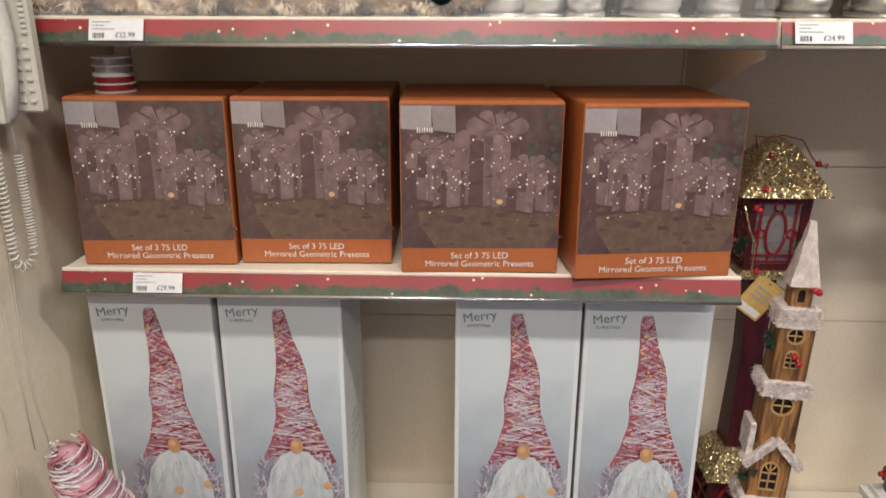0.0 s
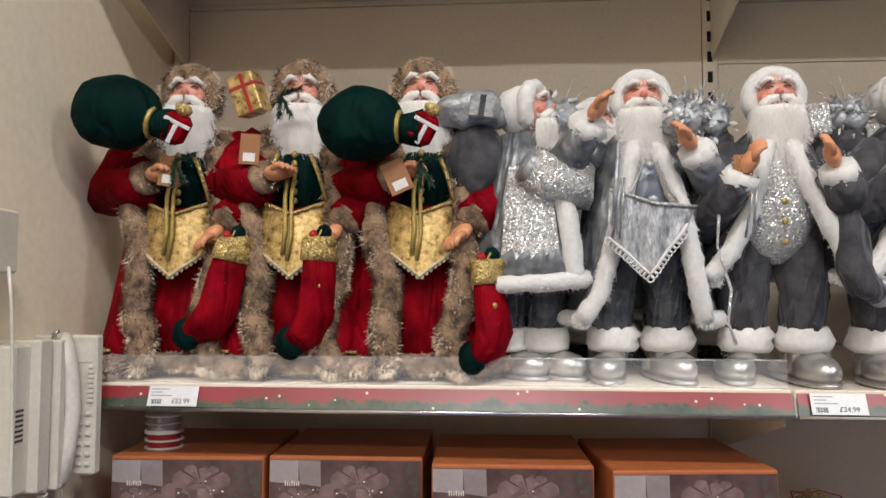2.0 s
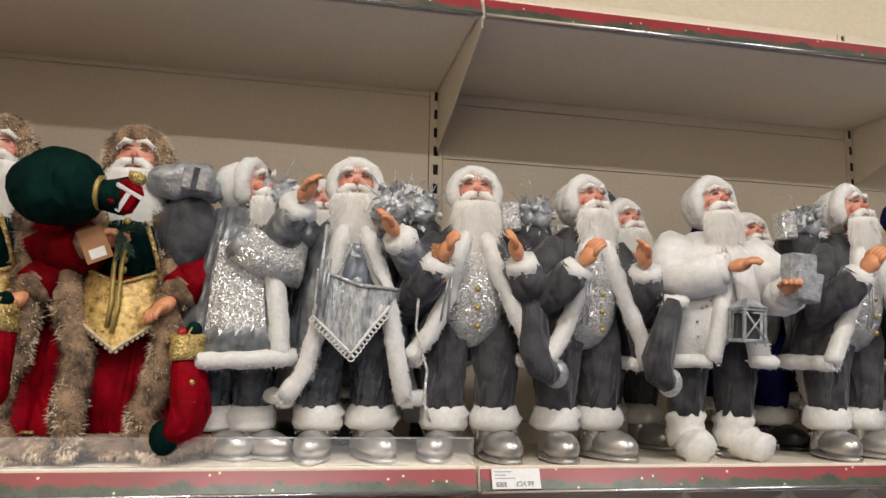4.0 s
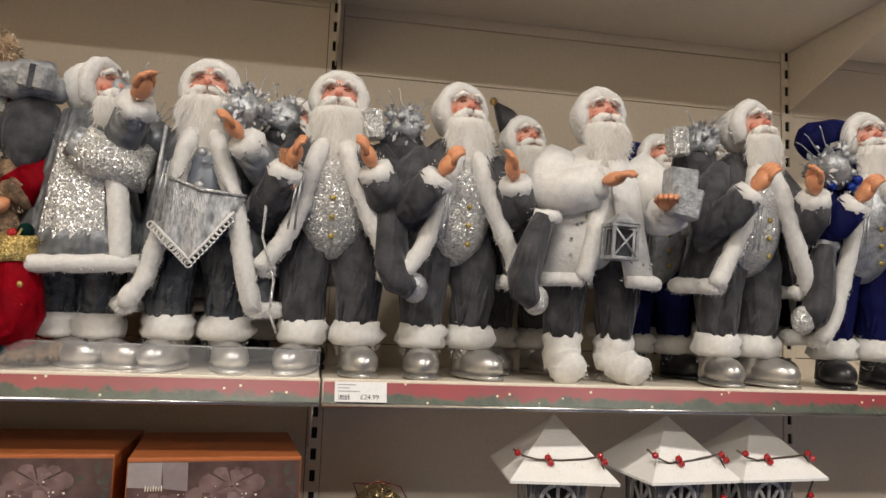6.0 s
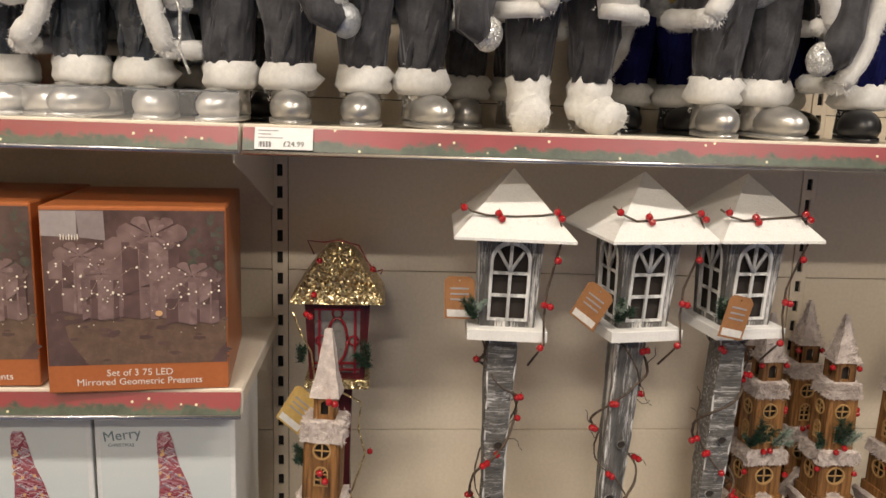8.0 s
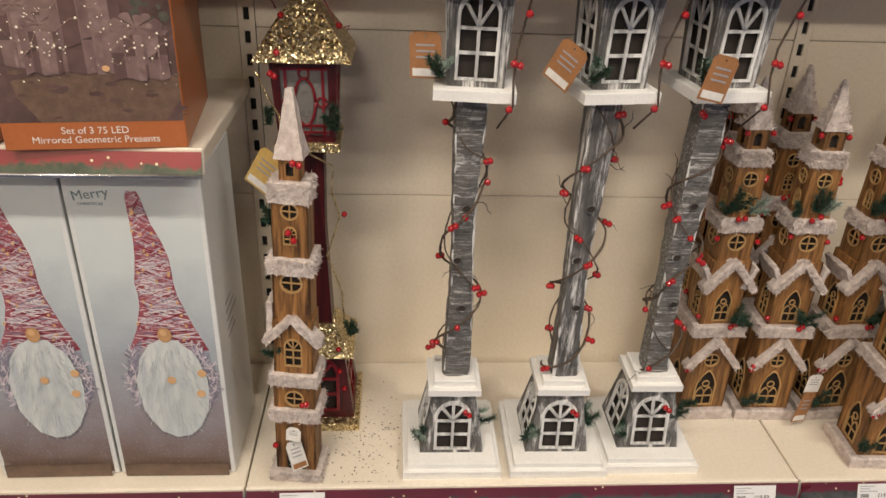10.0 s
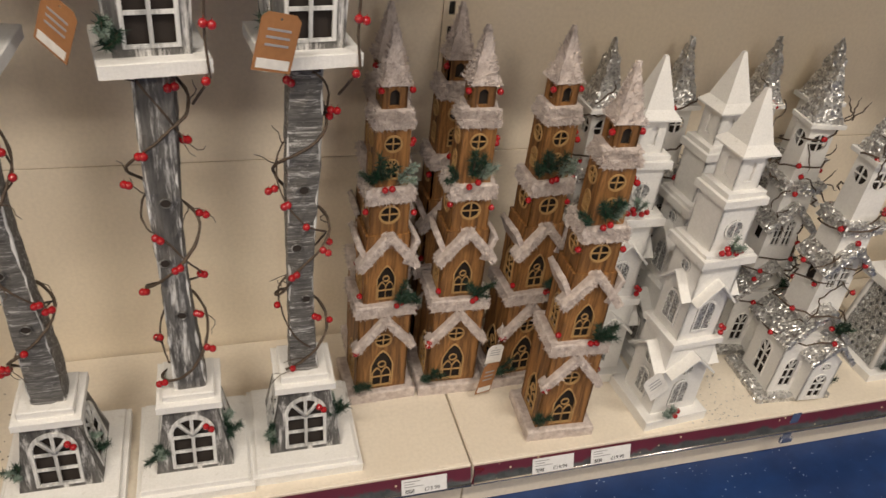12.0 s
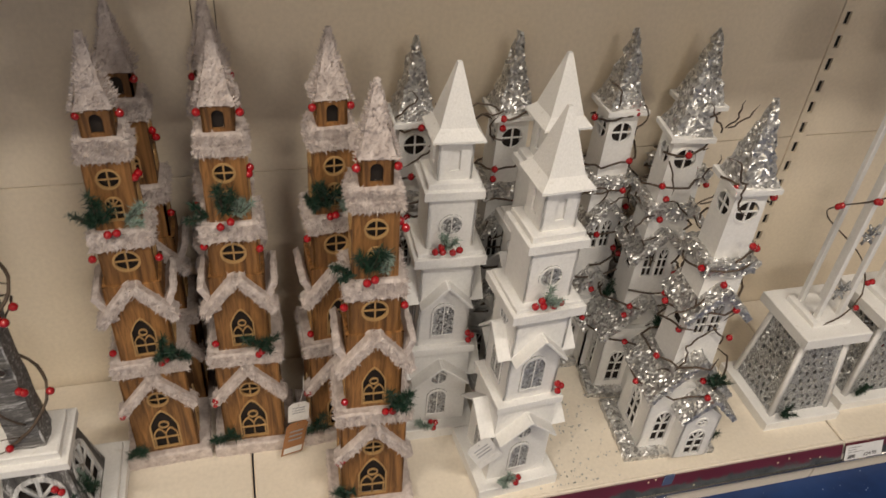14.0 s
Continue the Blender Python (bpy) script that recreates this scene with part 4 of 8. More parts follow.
    vine_round(e, rng, 0.30, 0.84, 0.036, -2.0, seed + 2, thick=0.0018, berries=4)
    sprig(e, head @ pose(-0.058, -0.056, 0.91), 0.052, rng)
    sprig(e, head @ pose(-0.056, -0.058, 0.925), 0.03, rng, True, "frosted_sprig")
    sprig(e, pose(0.066, -0.030, 0.090), 0.058, rng)
    sprig(e, pose(0.062, -0.020, 0.112), 0.040, rng, True, "frosted_sprig")
    sprig(e, pose(-0.070, -0.052, 0.062), 0.052, rng)
    sprig(e, pose(-0.066, -0.058, 0.070), 0.036, rng, True, "frosted_sprig")
    berry(e, (0.035, -0.064, 0.14))
    berry(e, (0.026, -0.062, 0.147))
    if tag_at:
        tag(e, tag_at, 0.055, 0.08)
    return e


def red_lantern(at):
    rng = random.Random(41)
    e = thing("red_lantern_ornament", "dark red wooden lantern post with gold glitter roof and base", "ornament", at)
    R, Gd = M["red_metal"], M["gold_glitter"]
    s = Shape()
    lump(s, (-0.095, -0.105, 0), (0.095, 0.105, 0.02), 0, 0.001, 0.02, rnd=0.002)
    part("base_plate", s, Gd, e, "gold glitter base plate")
    walls(e, 0.165, 0.16, 0.02, 0.20, [arch(0, 0.02, 0.09, 0.14)], [arch(0, 0.02, 0.09, 0.14)], M["maroon"], 0.12, name="cage")
    for turn in (0, 90, 270):
        window(e, "arch", 0, 0.02, 0.09, 0.14, pose(0, 0, 0.02, 0, 0, turn) @ pose(0, -0.082, 0, -7, 0, 0), R)
    s = Shape()
    pyramid(0.17, 0.08, 0.198, 0.262, 4, 0.002, 0, s)
    part("skirt_roof", s, Gd, e, "gold glitter skirt roof")
    rings = [[Vector((sx * w, sy * w, z)) for sx, sy in ((-1, -1), (1, -1), (1, 1), (-1, 1))] for z, w in ((0.255, 0.034), (0.5, 0.026), (0.70, 0.030))]
    part("post", Shape().loft(rings, 0, False), M["maroon"], e, "dark red post")
    s = Shape()
    lump(s, (-0.066, -0.066, 0.695), (0.066, 0.066, 0.712), 0, 0.001, 0.02, rnd=0.002)
    part("lantern_floor", s, Gd, e, "gold glitter lantern floor")
    holes = [rect(-0.046, 0.014, 0.046, 0.155)]
    walls(e, 0.112, 0.112, 0.712, 0.884, holes, holes, M["maroon"], 0.132, name="lantern_case")
    for turn in (0, 90, 180, 270):
        a = pose(0, 0, 0.712, 0, 0, turn) @ pose(0, -0.056 - 0.001, 0, 3.3, 0, 0)
        s = Shape()
        loop = [(0.020 * math.cos(i * 0.314), 0.003, 0.085 + 0.048 * math.sin(i * 0.314)) for i in range(21)]
        s.tube(loop, 0.003, 0, 6)
        for q in ((-0.033, 0.085), (0.033, 0.085), (0, 0.143), (0, 0.026)):
            s.tube([(q[0] + 0.010 * math.cos(i * 0.524), 0.003, q[1] + 0.010 * math.sin(i * 0.524)) for i in range(13)], 0.0022, 0, 5)
        for x in (-0.036, 0.036):
            s.box((x - 0.0025, 0.001, 0.014), (x + 0.0025, 0.005, 0.155))
        for z in (0.02, 0.034, 0.15):
            s.box((-0.046, 0.001, z), (0.046, 0.005, z + 0.004))
        part("window_scroll", s, R, e, "red scrollwork window", a)
        part("pane", Shape().box((-0.046, 0.0065, 0.014), (0.046, 0.008, 0.155)), M["frosted_pane"], e, "grey frosted pane", a)
    s = Shape()
    n = 6
    rings = []
    for i in range(n + 1):
        f = i / n
        w = 0.088 * (1 - f) ** 0.75 + 0.006
        rings.append([Vector((sx * w * 1.0, sy * w, 0.882 + 0.115 * f)) for sx, sy in ((-1, -1), (0, -1.02), (1, -1), (1.02, 0), (1, 1), (0, 1), (-1, 1), (-1.02, 0))])
    s.loft(rings, 0, False)
    part("roof", s, Gd, e, "gold glitter curved roof")
    wire = [(-0.05, -0.03, 0.97), (-0.062, -0.04, 1.0), (-0.03, -0.03, 0.995), (0.0, -0.03, 1.0), (0.04, -0.03, 0.99), (0.06, -0.04, 0.955), (0.075, -0.05, 0.94), (0.09, -0.05, 0.945), (0.085, -0.05, 0.935)]
    part("ribbon_wire", Shape().tube(wire, 0.0016, 0, 6), R, e, "curled red wire")
    for q in ((-0.036, -0.07, 0.965), (-0.045, -0.09, 0.9), (0.07, -0.05, 0.945), (-0.06, -0.09, 0.86), (-0.052, -0.09, 0.855), (0.05, -0.04, 0.72), (-0.04, -0.085, 0.72), (0.07, -0.05, 0.55), (0.05, -0.07, 0.15), (0.06, -0.07, 0.10), (0.05, -0.08, 0.22)):
        berry(e, q, 0.0065)
    pts = [(-0.085, -0.095, 0.865), (-0.07, -0.09, 0.82), (-0.05, -0.085, 0.78), (-0.045, -0.07, 0.72), (0.05, -0.05, 0.66), (0.045, -0.05, 0.6), (0.06, -0.04, 0.54), (0.03, -0.05, 0.45), (0.06, -0.05, 0.36), (0.065, -0.06, 0.27)]
    part("glitter_vine", Shape().tube(pts, 0.0022, 0, 6), Gd, e, "thin gold glitter vine")
    sprig(e, pose(0.062, -0.062, 0.74), 0.06, rng)
    sprig(e, pose(-0.075, -0.06, 0.75), 0.045, rng)
    sprig(e, pose(0.075, -0.06, 0.25), 0.05, rng)
    return e


def white_church(at, seed, rough_label="tall matt white wooden church ornament with grey lace windows"):
    rng = random.Random(seed)
    e = thing("white_church_tower", rough_label, "ornament", at, "white church ornaments")
    W, L = M["white_wood"], M["grey_lace"]

    def slab(w, d, z0, z1):
        s = Shape()
        lump(s, (-w / 2, -d / 2, z0), (w / 2, d / 2, z1), 0, 0.0008, 0.02, rnd=0.002)
        part("ledge", s, M["snow_white"], e)

    def pane(kind, cz, w, h, z0, turn, dist):
        a = pose(0, 0, z0, 0, 0, turn) @ pose(0, -dist, 0)
        s = Shape()
        out = disc(0, cz, w / 2, 16) if kind == "round" else arch(0, cz, w, h, 10)
        s.plate(out, [], 0.002, 0, pose(0, -0.002, 0))
        part("window", s, L, e, "grey glitter lace window", a)
        s = Shape()
        inner = [(x * 0.86, cz + h / 2 + (z - cz - h / 2) * 0.86) for x, z in out] if kind != "round" else disc(0, cz, w * 0.42, 16)
        s.plate(out, [inner], 0.002, 0, pose(0, -0.0035, 0))
        s.box((-0.001, -0.0035, cz + (0 if kind != "round" else -w * 0.45)), (0.001, -0.0022, cz + (h * 0.95 if kind != "round" else w * 0.45)))
        part("window_frame", s, W, e, "", a)

    slab(0.165, 0.16, 0, 0.026)
    walls(e, 0.120, 0.112, 0.026, 0.228, [], [], W, 0.114)
    for turn, dist in ((0, 0.056), (90, 0.060), (270, 0.060)):
        pane("arch", 0.02, 0.042, 0.078, 0.026, turn, dist)
        pane("round", 0.128, 0.036, 0.036, 0.026, turn, dist - 0.001)
        s = Shape()
        for sx in (-1, 1):
            s.box((0, -0.03, -0.0015), (0.074, 0.004, 0.0035), 0, 0.0008, pose(0, 0, 0.205) @ pose(0, 0, 0, 0, 0, 0 if sx > 0 else 180) @ pose(0, 0.026 if sx < 0 else 0, 0, 0, 42, 0))
        part("gable_roof", s, W, e, "white gable boards", pose(0, 0, 0, 0, 0, turn) @ pose(0, -dist + 0.004, 0))
    slab(0.128, 0.122, 0.226, 0.241)
    walls(e, 0.098, 0.094, 0.240, 0.445, [], [], W)
    for turn, dist in ((0, 0.047), (90, 0.049), (270, 0.049)):
        pane("arch", 0.022, 0.046, 0.085, 0.240, turn, dist)
        s = Shape()
        for sx in (-1, 1):
            s.box((0, -0.028, -0.0015), (0.070, 0.004, 0.0035), 0, 0.0008, pose(0, 0, 0.40) @ pose(0, 0, 0, 0, 0, 0 if sx > 0 else 180) @ pose(0, 0.024 if sx < 0 else 0, 0, 0, 48, 0))
        part("gable_roof", s, W, e, "white gable boards", pose(0, 0, 0, 0, 0, turn) @ pose(0, -dist + 0.004, 0))
        if turn:
            pane("round", 0.172, 0.030, 0.030, 0.240, turn, dist)
    slab(0.130, 0.125, 0.444, 0.462)
    slab(0.116, 0.110, 0.462, 0.470)
    walls(e, 0.084, 0.08, 0.468, 0.578, [], [], W)
    pane("round", 0.052, 0.044, 0.044, 0.468, 0, 0.040)
    slab(0.104, 0.098, 0.576, 0.592)
    slab(0.090, 0.085, 0.592, 0.604)
    holes = [arch(0, 0.020, 0.017, 0.042)]
    walls(e, 0.060, 0.060, 0.602, 0.682, holes, holes, W)
    part("belfry_core", Shape().box((-0.024, -0.024, 0.604), (0.024, 0.024, 0.678)), W, e)
    s = Shape()
    rings = []
    for z, w in ((0.680, 0.044), (0.684, 0.044), (0.700, 0.030), (0.800, 0.0035)):
        rings.append([Vector((sx * w, sy * w, z)) + noise.noise_vector(Vector((sx, sy, z * 30 + seed))) * 0.001 for sx, sy in ((-1, -1), (1, -1), (1, 1), (-1, 1))])
    s.loft(rings, 0, False)
    part("spire", s, M["snow_white"], e, "plain white spire")
    sprig(e, pose(-0.01, -0.058, 0.482), 0.045, rng, True)
    sprig(e, pose(-0.03, -0.075, 0.035), 0.042, rng, True)
    for q in ((-0.03, -0.062, 0.480), (-0.018, -0.066, 0.482), (0.0, -0.067, 0.480), (0.012, -0.066, 0.484), (-0.02, -0.062, 0.49), (-0.01, -0.075, 0.036), (-0.004, -0.078, 0.045), (-0.014, -0.078, 0.048), (-0.008, -0.08, 0.032), (0.048, -0.058, 0.275), (0.056, -0.058, 0.268), (0.05, -0.06, 0.258)):
        berry(e, q, 0.0065)
    return e


def silver_church(at, seed, label="white wooden chapel ornament with silver glitter roofs and twiggy vine", base=0.2):
    rng = random.Random(seed)
    e = thing("glitter_chapel", label, "ornament", at, "silver glitter chapels")
    W, Gl = M["white_wood"], M["silver_glitter"]
    b = base / 2

    def crust(w, d, z0, z1, at=None, name="glitter_ledge", amp=0.004):
        s = Shape()
        lump(s, (-w / 2, -d / 2, z0), (w / 2, d / 2, z1), 0, amp, 0.008, at)
        part(name, s, Gl, e, "silver glitter crust")

    crust(base, 0.16, 0, 0.014, amp=0.0015, name="base")
    walls(e, 0.135, 0.115, 0.012, 0.19, [arch(-0.03, 0.02, 0.034, 0.09), disc(0.035, 0.12, 0.014)], [arch(0, 0.02, 0.04, 0.1)], W)
    window(e, "arch", -0.03, 0.02, 0.034, 0.09, pose(0, -0.0595, 0.012), W)
    for turn in (90, 270):
        window(e, "arch", 0, 0.02, 0.04, 0.1, pose(0, 0, 0.012, 0, 0, turn) @ pose(0, -0.0695, 0), W)
    gable(e, 0.135, 0.12, 0.185, 0.085, -0.062, Gl, rng, 0.010, 0.014, "glitter_roof", 0, 0.004)
    # porch
    p1, _ = walls(e, 0.075, 0.05, 0.012, 0.135, [arch(0, 0.008, 0.038, 0.075), disc(0, 0.108, 0.012)], [], W, gable_rise=0.035, name="porch")
    p1.matrix_basis = pose(0.035, -0.065, 0)
    window(e, "arch", 0, 0.008, 0.038, 0.075, pose(0.035, -0.092, 0.012), W)
    window(e, "round", 0, 0.108, 0.024, 0.02, pose(0.035, -0.092, 0.012), W)
    g = gable(e, 0.085, 0.06, 0.148, 0.045, -0.03, Gl, rng, 0.008, 0.012, "glitter_roof", 0, 0.003)
    g.matrix_basis = pose(0.035, -0.065, 0)
    # tower
    walls(e, 0.088, 0.085, 0.19, 0.475, [arch(-0.014, 0.13, 0.022, 0.07), arch(0.014, 0.13, 0.022, 0.07)], [arch(0, 0.13, 0.026, 0.08)], W, 0.072, name="tower")
    for dx in (-0.014, 0.014):
        window(e, "arch", dx, 0.13, 0.022, 0.07, pose(0, -0.0445, 0.19, -1.6, 0, 0), W)
    g = gable(e, 0.09, 0.10, 0.385, 0.05, -0.052, Gl, rng, 0.010, 0.014, "glitter_roof", 0, 0.004)
    crust(0.098, 0.095, 0.468, 0.495, amp=0.007)
    walls(e, 0.064, 0.062, 0.492, 0.635, [disc(0, 0.10, 0.021)], [disc(0, 0.10, 0.02)], W, 0.058, name="belfry")
    for turn in (0, 90, 270):
        window(e, "round", 0, 0.10, 0.046, 0.04, pose(0, 0, 0.492, 0, 0, turn) @ pose(0, -0.0325, 0, -1.2, 0, 0), W)
    s = Shape()
    lump(s, (-0.042, -0.042, 0.632), (0.042, 0.042, 0.642), 0, 0.001, 0.02, rnd=0.001)
    part("roof_plate", s, W, e)
    s = Shape()
    pyramid(0.074, 0.006, 0.641, 0.785, 14, 0.0075, 0, s, seed * 1.7)
    part("spire", s, Gl, e, "silver glitter spire")
    for k in range(7):
        z0 = (0.16, 0.29, 0.44, 0.60, 0.22, 0.36, 0.50)[k]
        r = (0.085, 0.062, 0.056, 0.042, 0.075, 0.060, 0.050)[k]
        a0 = rng.uniform(0, 6)
        pts = [(math.cos(a0 + i * 0.33) * r * rng.uniform(0.9, 1.25), math.sin(a0 + i * 0.33) * r * rng.uniform(0.9, 1.15), z0 + 0.004 * i + rng.uniform(-1, 1) * 0.004) for i in range(15)]
        part("twig", Shape().tube(pts, [0.0022] * 14 + [0.0008], 0, 5), M["vine"], e, "dark twig")
        for i in (3, 9):
            berry(e, (pts[i][0] * 1.05, -abs(pts[i][1]) * 1.08, pts[i][2] + 0.004))
    sprig(e, pose(0.03, -0.075, 0.215), 0.05, rng)
    sprig(e, pose(0.075, -0.07, 0.04), 0.045, rng)
    for _ in range(9):
        z0 = rng.choice((0.2, 0.3, 0.42, 0.48, 0.6, 0.66))
        q = Vector((rng.choice((-1, 1)) * rng.uniform(0.02, 0.05), -0.05, z0))
        a0, line = rng.uniform(0, 6.28), [q]
        for _ in range(7):
            a0 += rng.uniform(-0.8, 0.8)
            line.append(line[-1] + Vector((math.cos(a0) * 0.012, rng.uniform(-0.004, 0.003), math.sin(a0) * 0.010)))
        part("twig", Shape().tube(line, [0.0017] * 6 + [0.001, 0.0005], 0, 5), M["vine"], e, "dark twig")
    return e


def lattice_lantern(at, seed):
    """A white lamp post with glitter lattice panels; only its lower part and thin bars show."""
    rng = random.Random(seed)
    e = thing("lattice_lamp_post", "white wooden lamp-post ornament with silver lattice panels and berries", "ornament", at, "lattice lamp posts")
    W, L = M["white_wood"], M["grey_lace"]
    s = Shape()
    lump(s, (-0.105, -0.105, 0), (0.105, 0.105, 0.022), 0, 0.0008, 0.03, rnd=0.002)
    part("base_plate", s, M["snow_white"], e, "white base plate")
    for sx in (-1, 1):
        for sy in (-1, 1):
            part("corner_post", Shape().tube([(sx * 0.078, sy * 0.078, 0.02), (sx * 0.058, sy * 0.058, 0.235)], 0.0085, 0, 4), W, e)
    for turn in (0, 90, 180, 270):
        holes = []
        for i in range(6):
            for j in range(8):
                x, z = -0.052 + i * 0.0205 + (0.010 if j % 2 else 0) - 0.004 + rng.uniform(-0.0025, 0.0025), 0.018 + j * 0.024 + rng.uniform(-0.003, 0.003)
                if abs(x) < 0.060 - z * 0.09 - 0.008:
                    holes.append([(x + rng.uniform(0.0025, 0.0070) * math.cos(k * 0.898), z + rng.uniform(0.003, 0.0085) * math.sin(k * 0.898)) for k in range(7)])
        s = Shape().plate([(-0.072, 0), (0.072, 0), (0.053, 0.212), (-0.053, 0.212)], holes, 0.003)
        part("lattice_panel", s, L, e, "grey glitter lattice panel", pose(0, 0, 0.021, 0, 0, turn) @ pose(0, -0.078, 0, -5.3, 0, 0))
    s = Shape()
    lump(s, (-0.088, -0.088, 0.232), (0.088, 0.088, 0.256), 0, 0.0012, 0.03, rnd=0.003)
    lump(s, (-0.050, -0.050, 0.256), (0.050, 0.050, 0.268), 0, 0.001, 0.03, rnd=0.002)
    part("cap", s, M["snow_white"], e, "white cap slab")
    for sx in (-1, 1):
        for sy in (-1, 1):
            part("bar", Shape().box((sx * 0.030 - 0.006, sy * 0.030 - 0.006, 0.266), (sx * 0.030 + 0.006, sy * 0.030 + 0.006, 0.90), c=0.001), W, e)
    for z in (0.34, 0.48, 0.62, 0.76):
        s = Shape()
        for k in range(6):
            a = k * math.pi / 3
            s.tube([(0, 0, 0), (0.026 * math.cos(a), 0, 0.026 * math.sin(a))], 0.003, 0, 5)
            s.tube([(0.016 * math.cos(a - 0.4), 0, 0.016 * math.sin(a - 0.4)), (0.013 * math.cos(a), 0, 0.013 * math.sin(a)), (0.016 * math.cos(a + 0.4), 0, 0.016 * math.sin(a + 0.4))], 0.002, 0, 4)
        part("snowflake", s, L, e, "glitter snowflake", pose(0, -0.032, z))
    s = Shape()
    lump(s, (-0.07, -0.07, 0.898), (0.07, 0.07, 0.915), 0, 0.001, 0.03, rnd=0.002)
    part("lantern_floor", s, M["snow_white"], e)
    holes = [arch(0, 0.014, 0.068, 0.125)]
    walls(e, 0.1, 0.1, 0.914, 1.06, holes, holes, W, 0.112, name="lantern_case")
    s = Shape()
    hip_roof(s, 0.19, 0.09, 1.058)
    part("roof", s, M["snow_white"], e, "white hip roof")
    vine_round(e, rng, 0.12, 0.85, 0.058, 2.4, seed, berries=10, thick=0.0017)
    sprig(e, pose(-0.055, -0.09, 0.03), 0.045, rng)
    return e


# ---- goods on the base shelf ----
slim_church(pose(1.362, 0.062, Z_BASE, 0, 1.8, -6) @ Matrix.Diagonal((1.0, 0.95, 1.02, 1)))
red_lantern(pose(1.395, 0.285, Z_BASE))
post_lantern(pose(1.704, 0.134, Z_BASE + 0.004, 2.5, 0.6, 0), 1, pose(-0.093, -0.04, 0.972, 0, -3, -12), -4)
post_lantern(pose(1.944, 0.132, Z_BASE + 0.004, 2.2, 0.8, 0), 2, pose(-0.085, -0.085, 0.965, 0, 26, -40), 10)
post_lantern(pose(2.160, 0.142, Z_BASE + 0.003, 1.5, 0.4, 0), 3, pose(-0.035, -0.110, 0.955, 0, 14, 14), 8)
wood_church(pose(2.344, 0.276, Z_BASE, 0, 0, 2), 11)
wood_church(pose(2.512, 0.272, Z_BASE, 0, 0, -2), 12)
wood_church(pose(2.678, 0.272, Z_BASE, 0, 0, 3), 13)
wood_church(pose(2.718, 0.096, Z_BASE, 0, 0, -3), 14)
wood_church(pose(2.362, 0.398, Z_BASE), 15, (0.14, 0.112), label="tall wooden church ornament standing behind another against the panel", extra=False)
wood_church(pose(2.502, 0.398, Z_BASE), 16, (0.14, 0.112), label="tall wooden church ornament standing behind another against the panel", extra=False)
white_church(pose(2.876, 0.255, Z_BASE, 0, 0, -2), 21)
white_church(pose(2.995, 0.096, Z_BASE, 0, 0, 4), 22)
white_church(pose(3.066, 0.275, Z_BASE, 0, 0, 3), 23, "tall matt white wooden church ornament half hidden behind another")
silver_church(pose(2.840, 0.395, Z_BASE), 31, base=0.15)
silver_church(pose(3.026, 0.400, Z_BASE), 32, base=0.13)
silver_church(pose(3.247, 0.395, Z_BASE), 33, base=0.15)
silver_church(pose(3.416, 0.395, Z_BASE), 34, base=0.15)
silver_church(pose(3.328, 0.285, Z_BASE, 0, 0, -8), 35, base=0.17)
silver_church(pose(3.348, 0.112, Z_BASE, 0, 0, -4), 36, base=0.2)
lattice_lantern(pose(3.680, 0.150, Z_BASE) @ Matrix.Diagonal((0.9, 0.9, 1, 1)), 51)
lattice_lantern(pose(3.89, 0.170, Z_BASE) @ Matrix.Diagonal((0.9, 0.9, 1, 1)), 52)
# hanging tag of the second church
e = thing("gift_tag", "small white and brown paper tag hanging between wooden churches", "tag", pose(2.598, 0.185, Z_BASE + 0.155))
tag(e, pose(0, 0, 0.0, 0, 4, 8), 0.040, 0.052, "tag_white", "tag_white")
tag(e, pose(-0.004, -0.004, -0.05, 0, 12, 20), 0.046, 0.088, "tag_kraft", "tag_white")
part("string", Shape().tube([(0, 0, -0.005), (0.01, 0.01, 0.02), (0.012, 0.018, 0.05)], 0.0006, 0, 4), M["tag_white"], e)
e = thing("gift_tag", "white paper tag leaning against a white church", "tag", pose(2.905, 0.03, Z_BASE + 0.155))
tag(e, pose(0, 0, 0, -12, -30, 10), 0.05, 0.062, "tag_white", "tag_white")

# fallen glitter on the base shelf
rng = random.Random(5)
for place, spread, count, mat, label in (((1.50, 0.14), (0.07, 0.10), 240, "vine", "scattered gold-brown glitter flakes on the shelf"), ((3.14, 0.13), (0.07, 0.09), 200, "grey_lace", "scattered grey glitter flakes on the shelf")):
    s = Shape()
    for _ in range(count):
        x, y = rng.gauss(place[0], spread[0]), rng.gauss(place[1], spread[1])
        y = min(max(y, 0.012), 0.44)
        r = rng.uniform(0.0012, 0.0032)
        a = rng.uniform(0, 6.28)
        s.put([(x + r * math.cos(a + k * 2.1), y + r * math.sin(a + k * 2.1), Z_BASE + 0.0006 + 0.0008 * (k == 0)) for k in range(3)], [(0, 1, 2)], 0)
    tagged(part("glitter_flakes", s, M[mat]), label, "glitter", kind="stuff")

# clips at the edge of the base shelf
e = thing("strip_clip", "clear plastic clip hanging from the shelf edge", "clip", pose(3.318, -0.016, Z_BASE))
part("tongue", Shape().box((-0.012, 0.0, -0.085), (0.012, 0.002, 0.012), c=0.0008), M["riser"], e)
part("hook", Shape().box((-0.017, -0.006, -0.088), (0.017, 0.004, -0.07), c=0.002), M["riser"], e)
e = thing("strip_end_cap", "dark red plastic end cap on the shelf edge", "end cap", pose(2.512, -0.016, Z_BASE - 0.02))
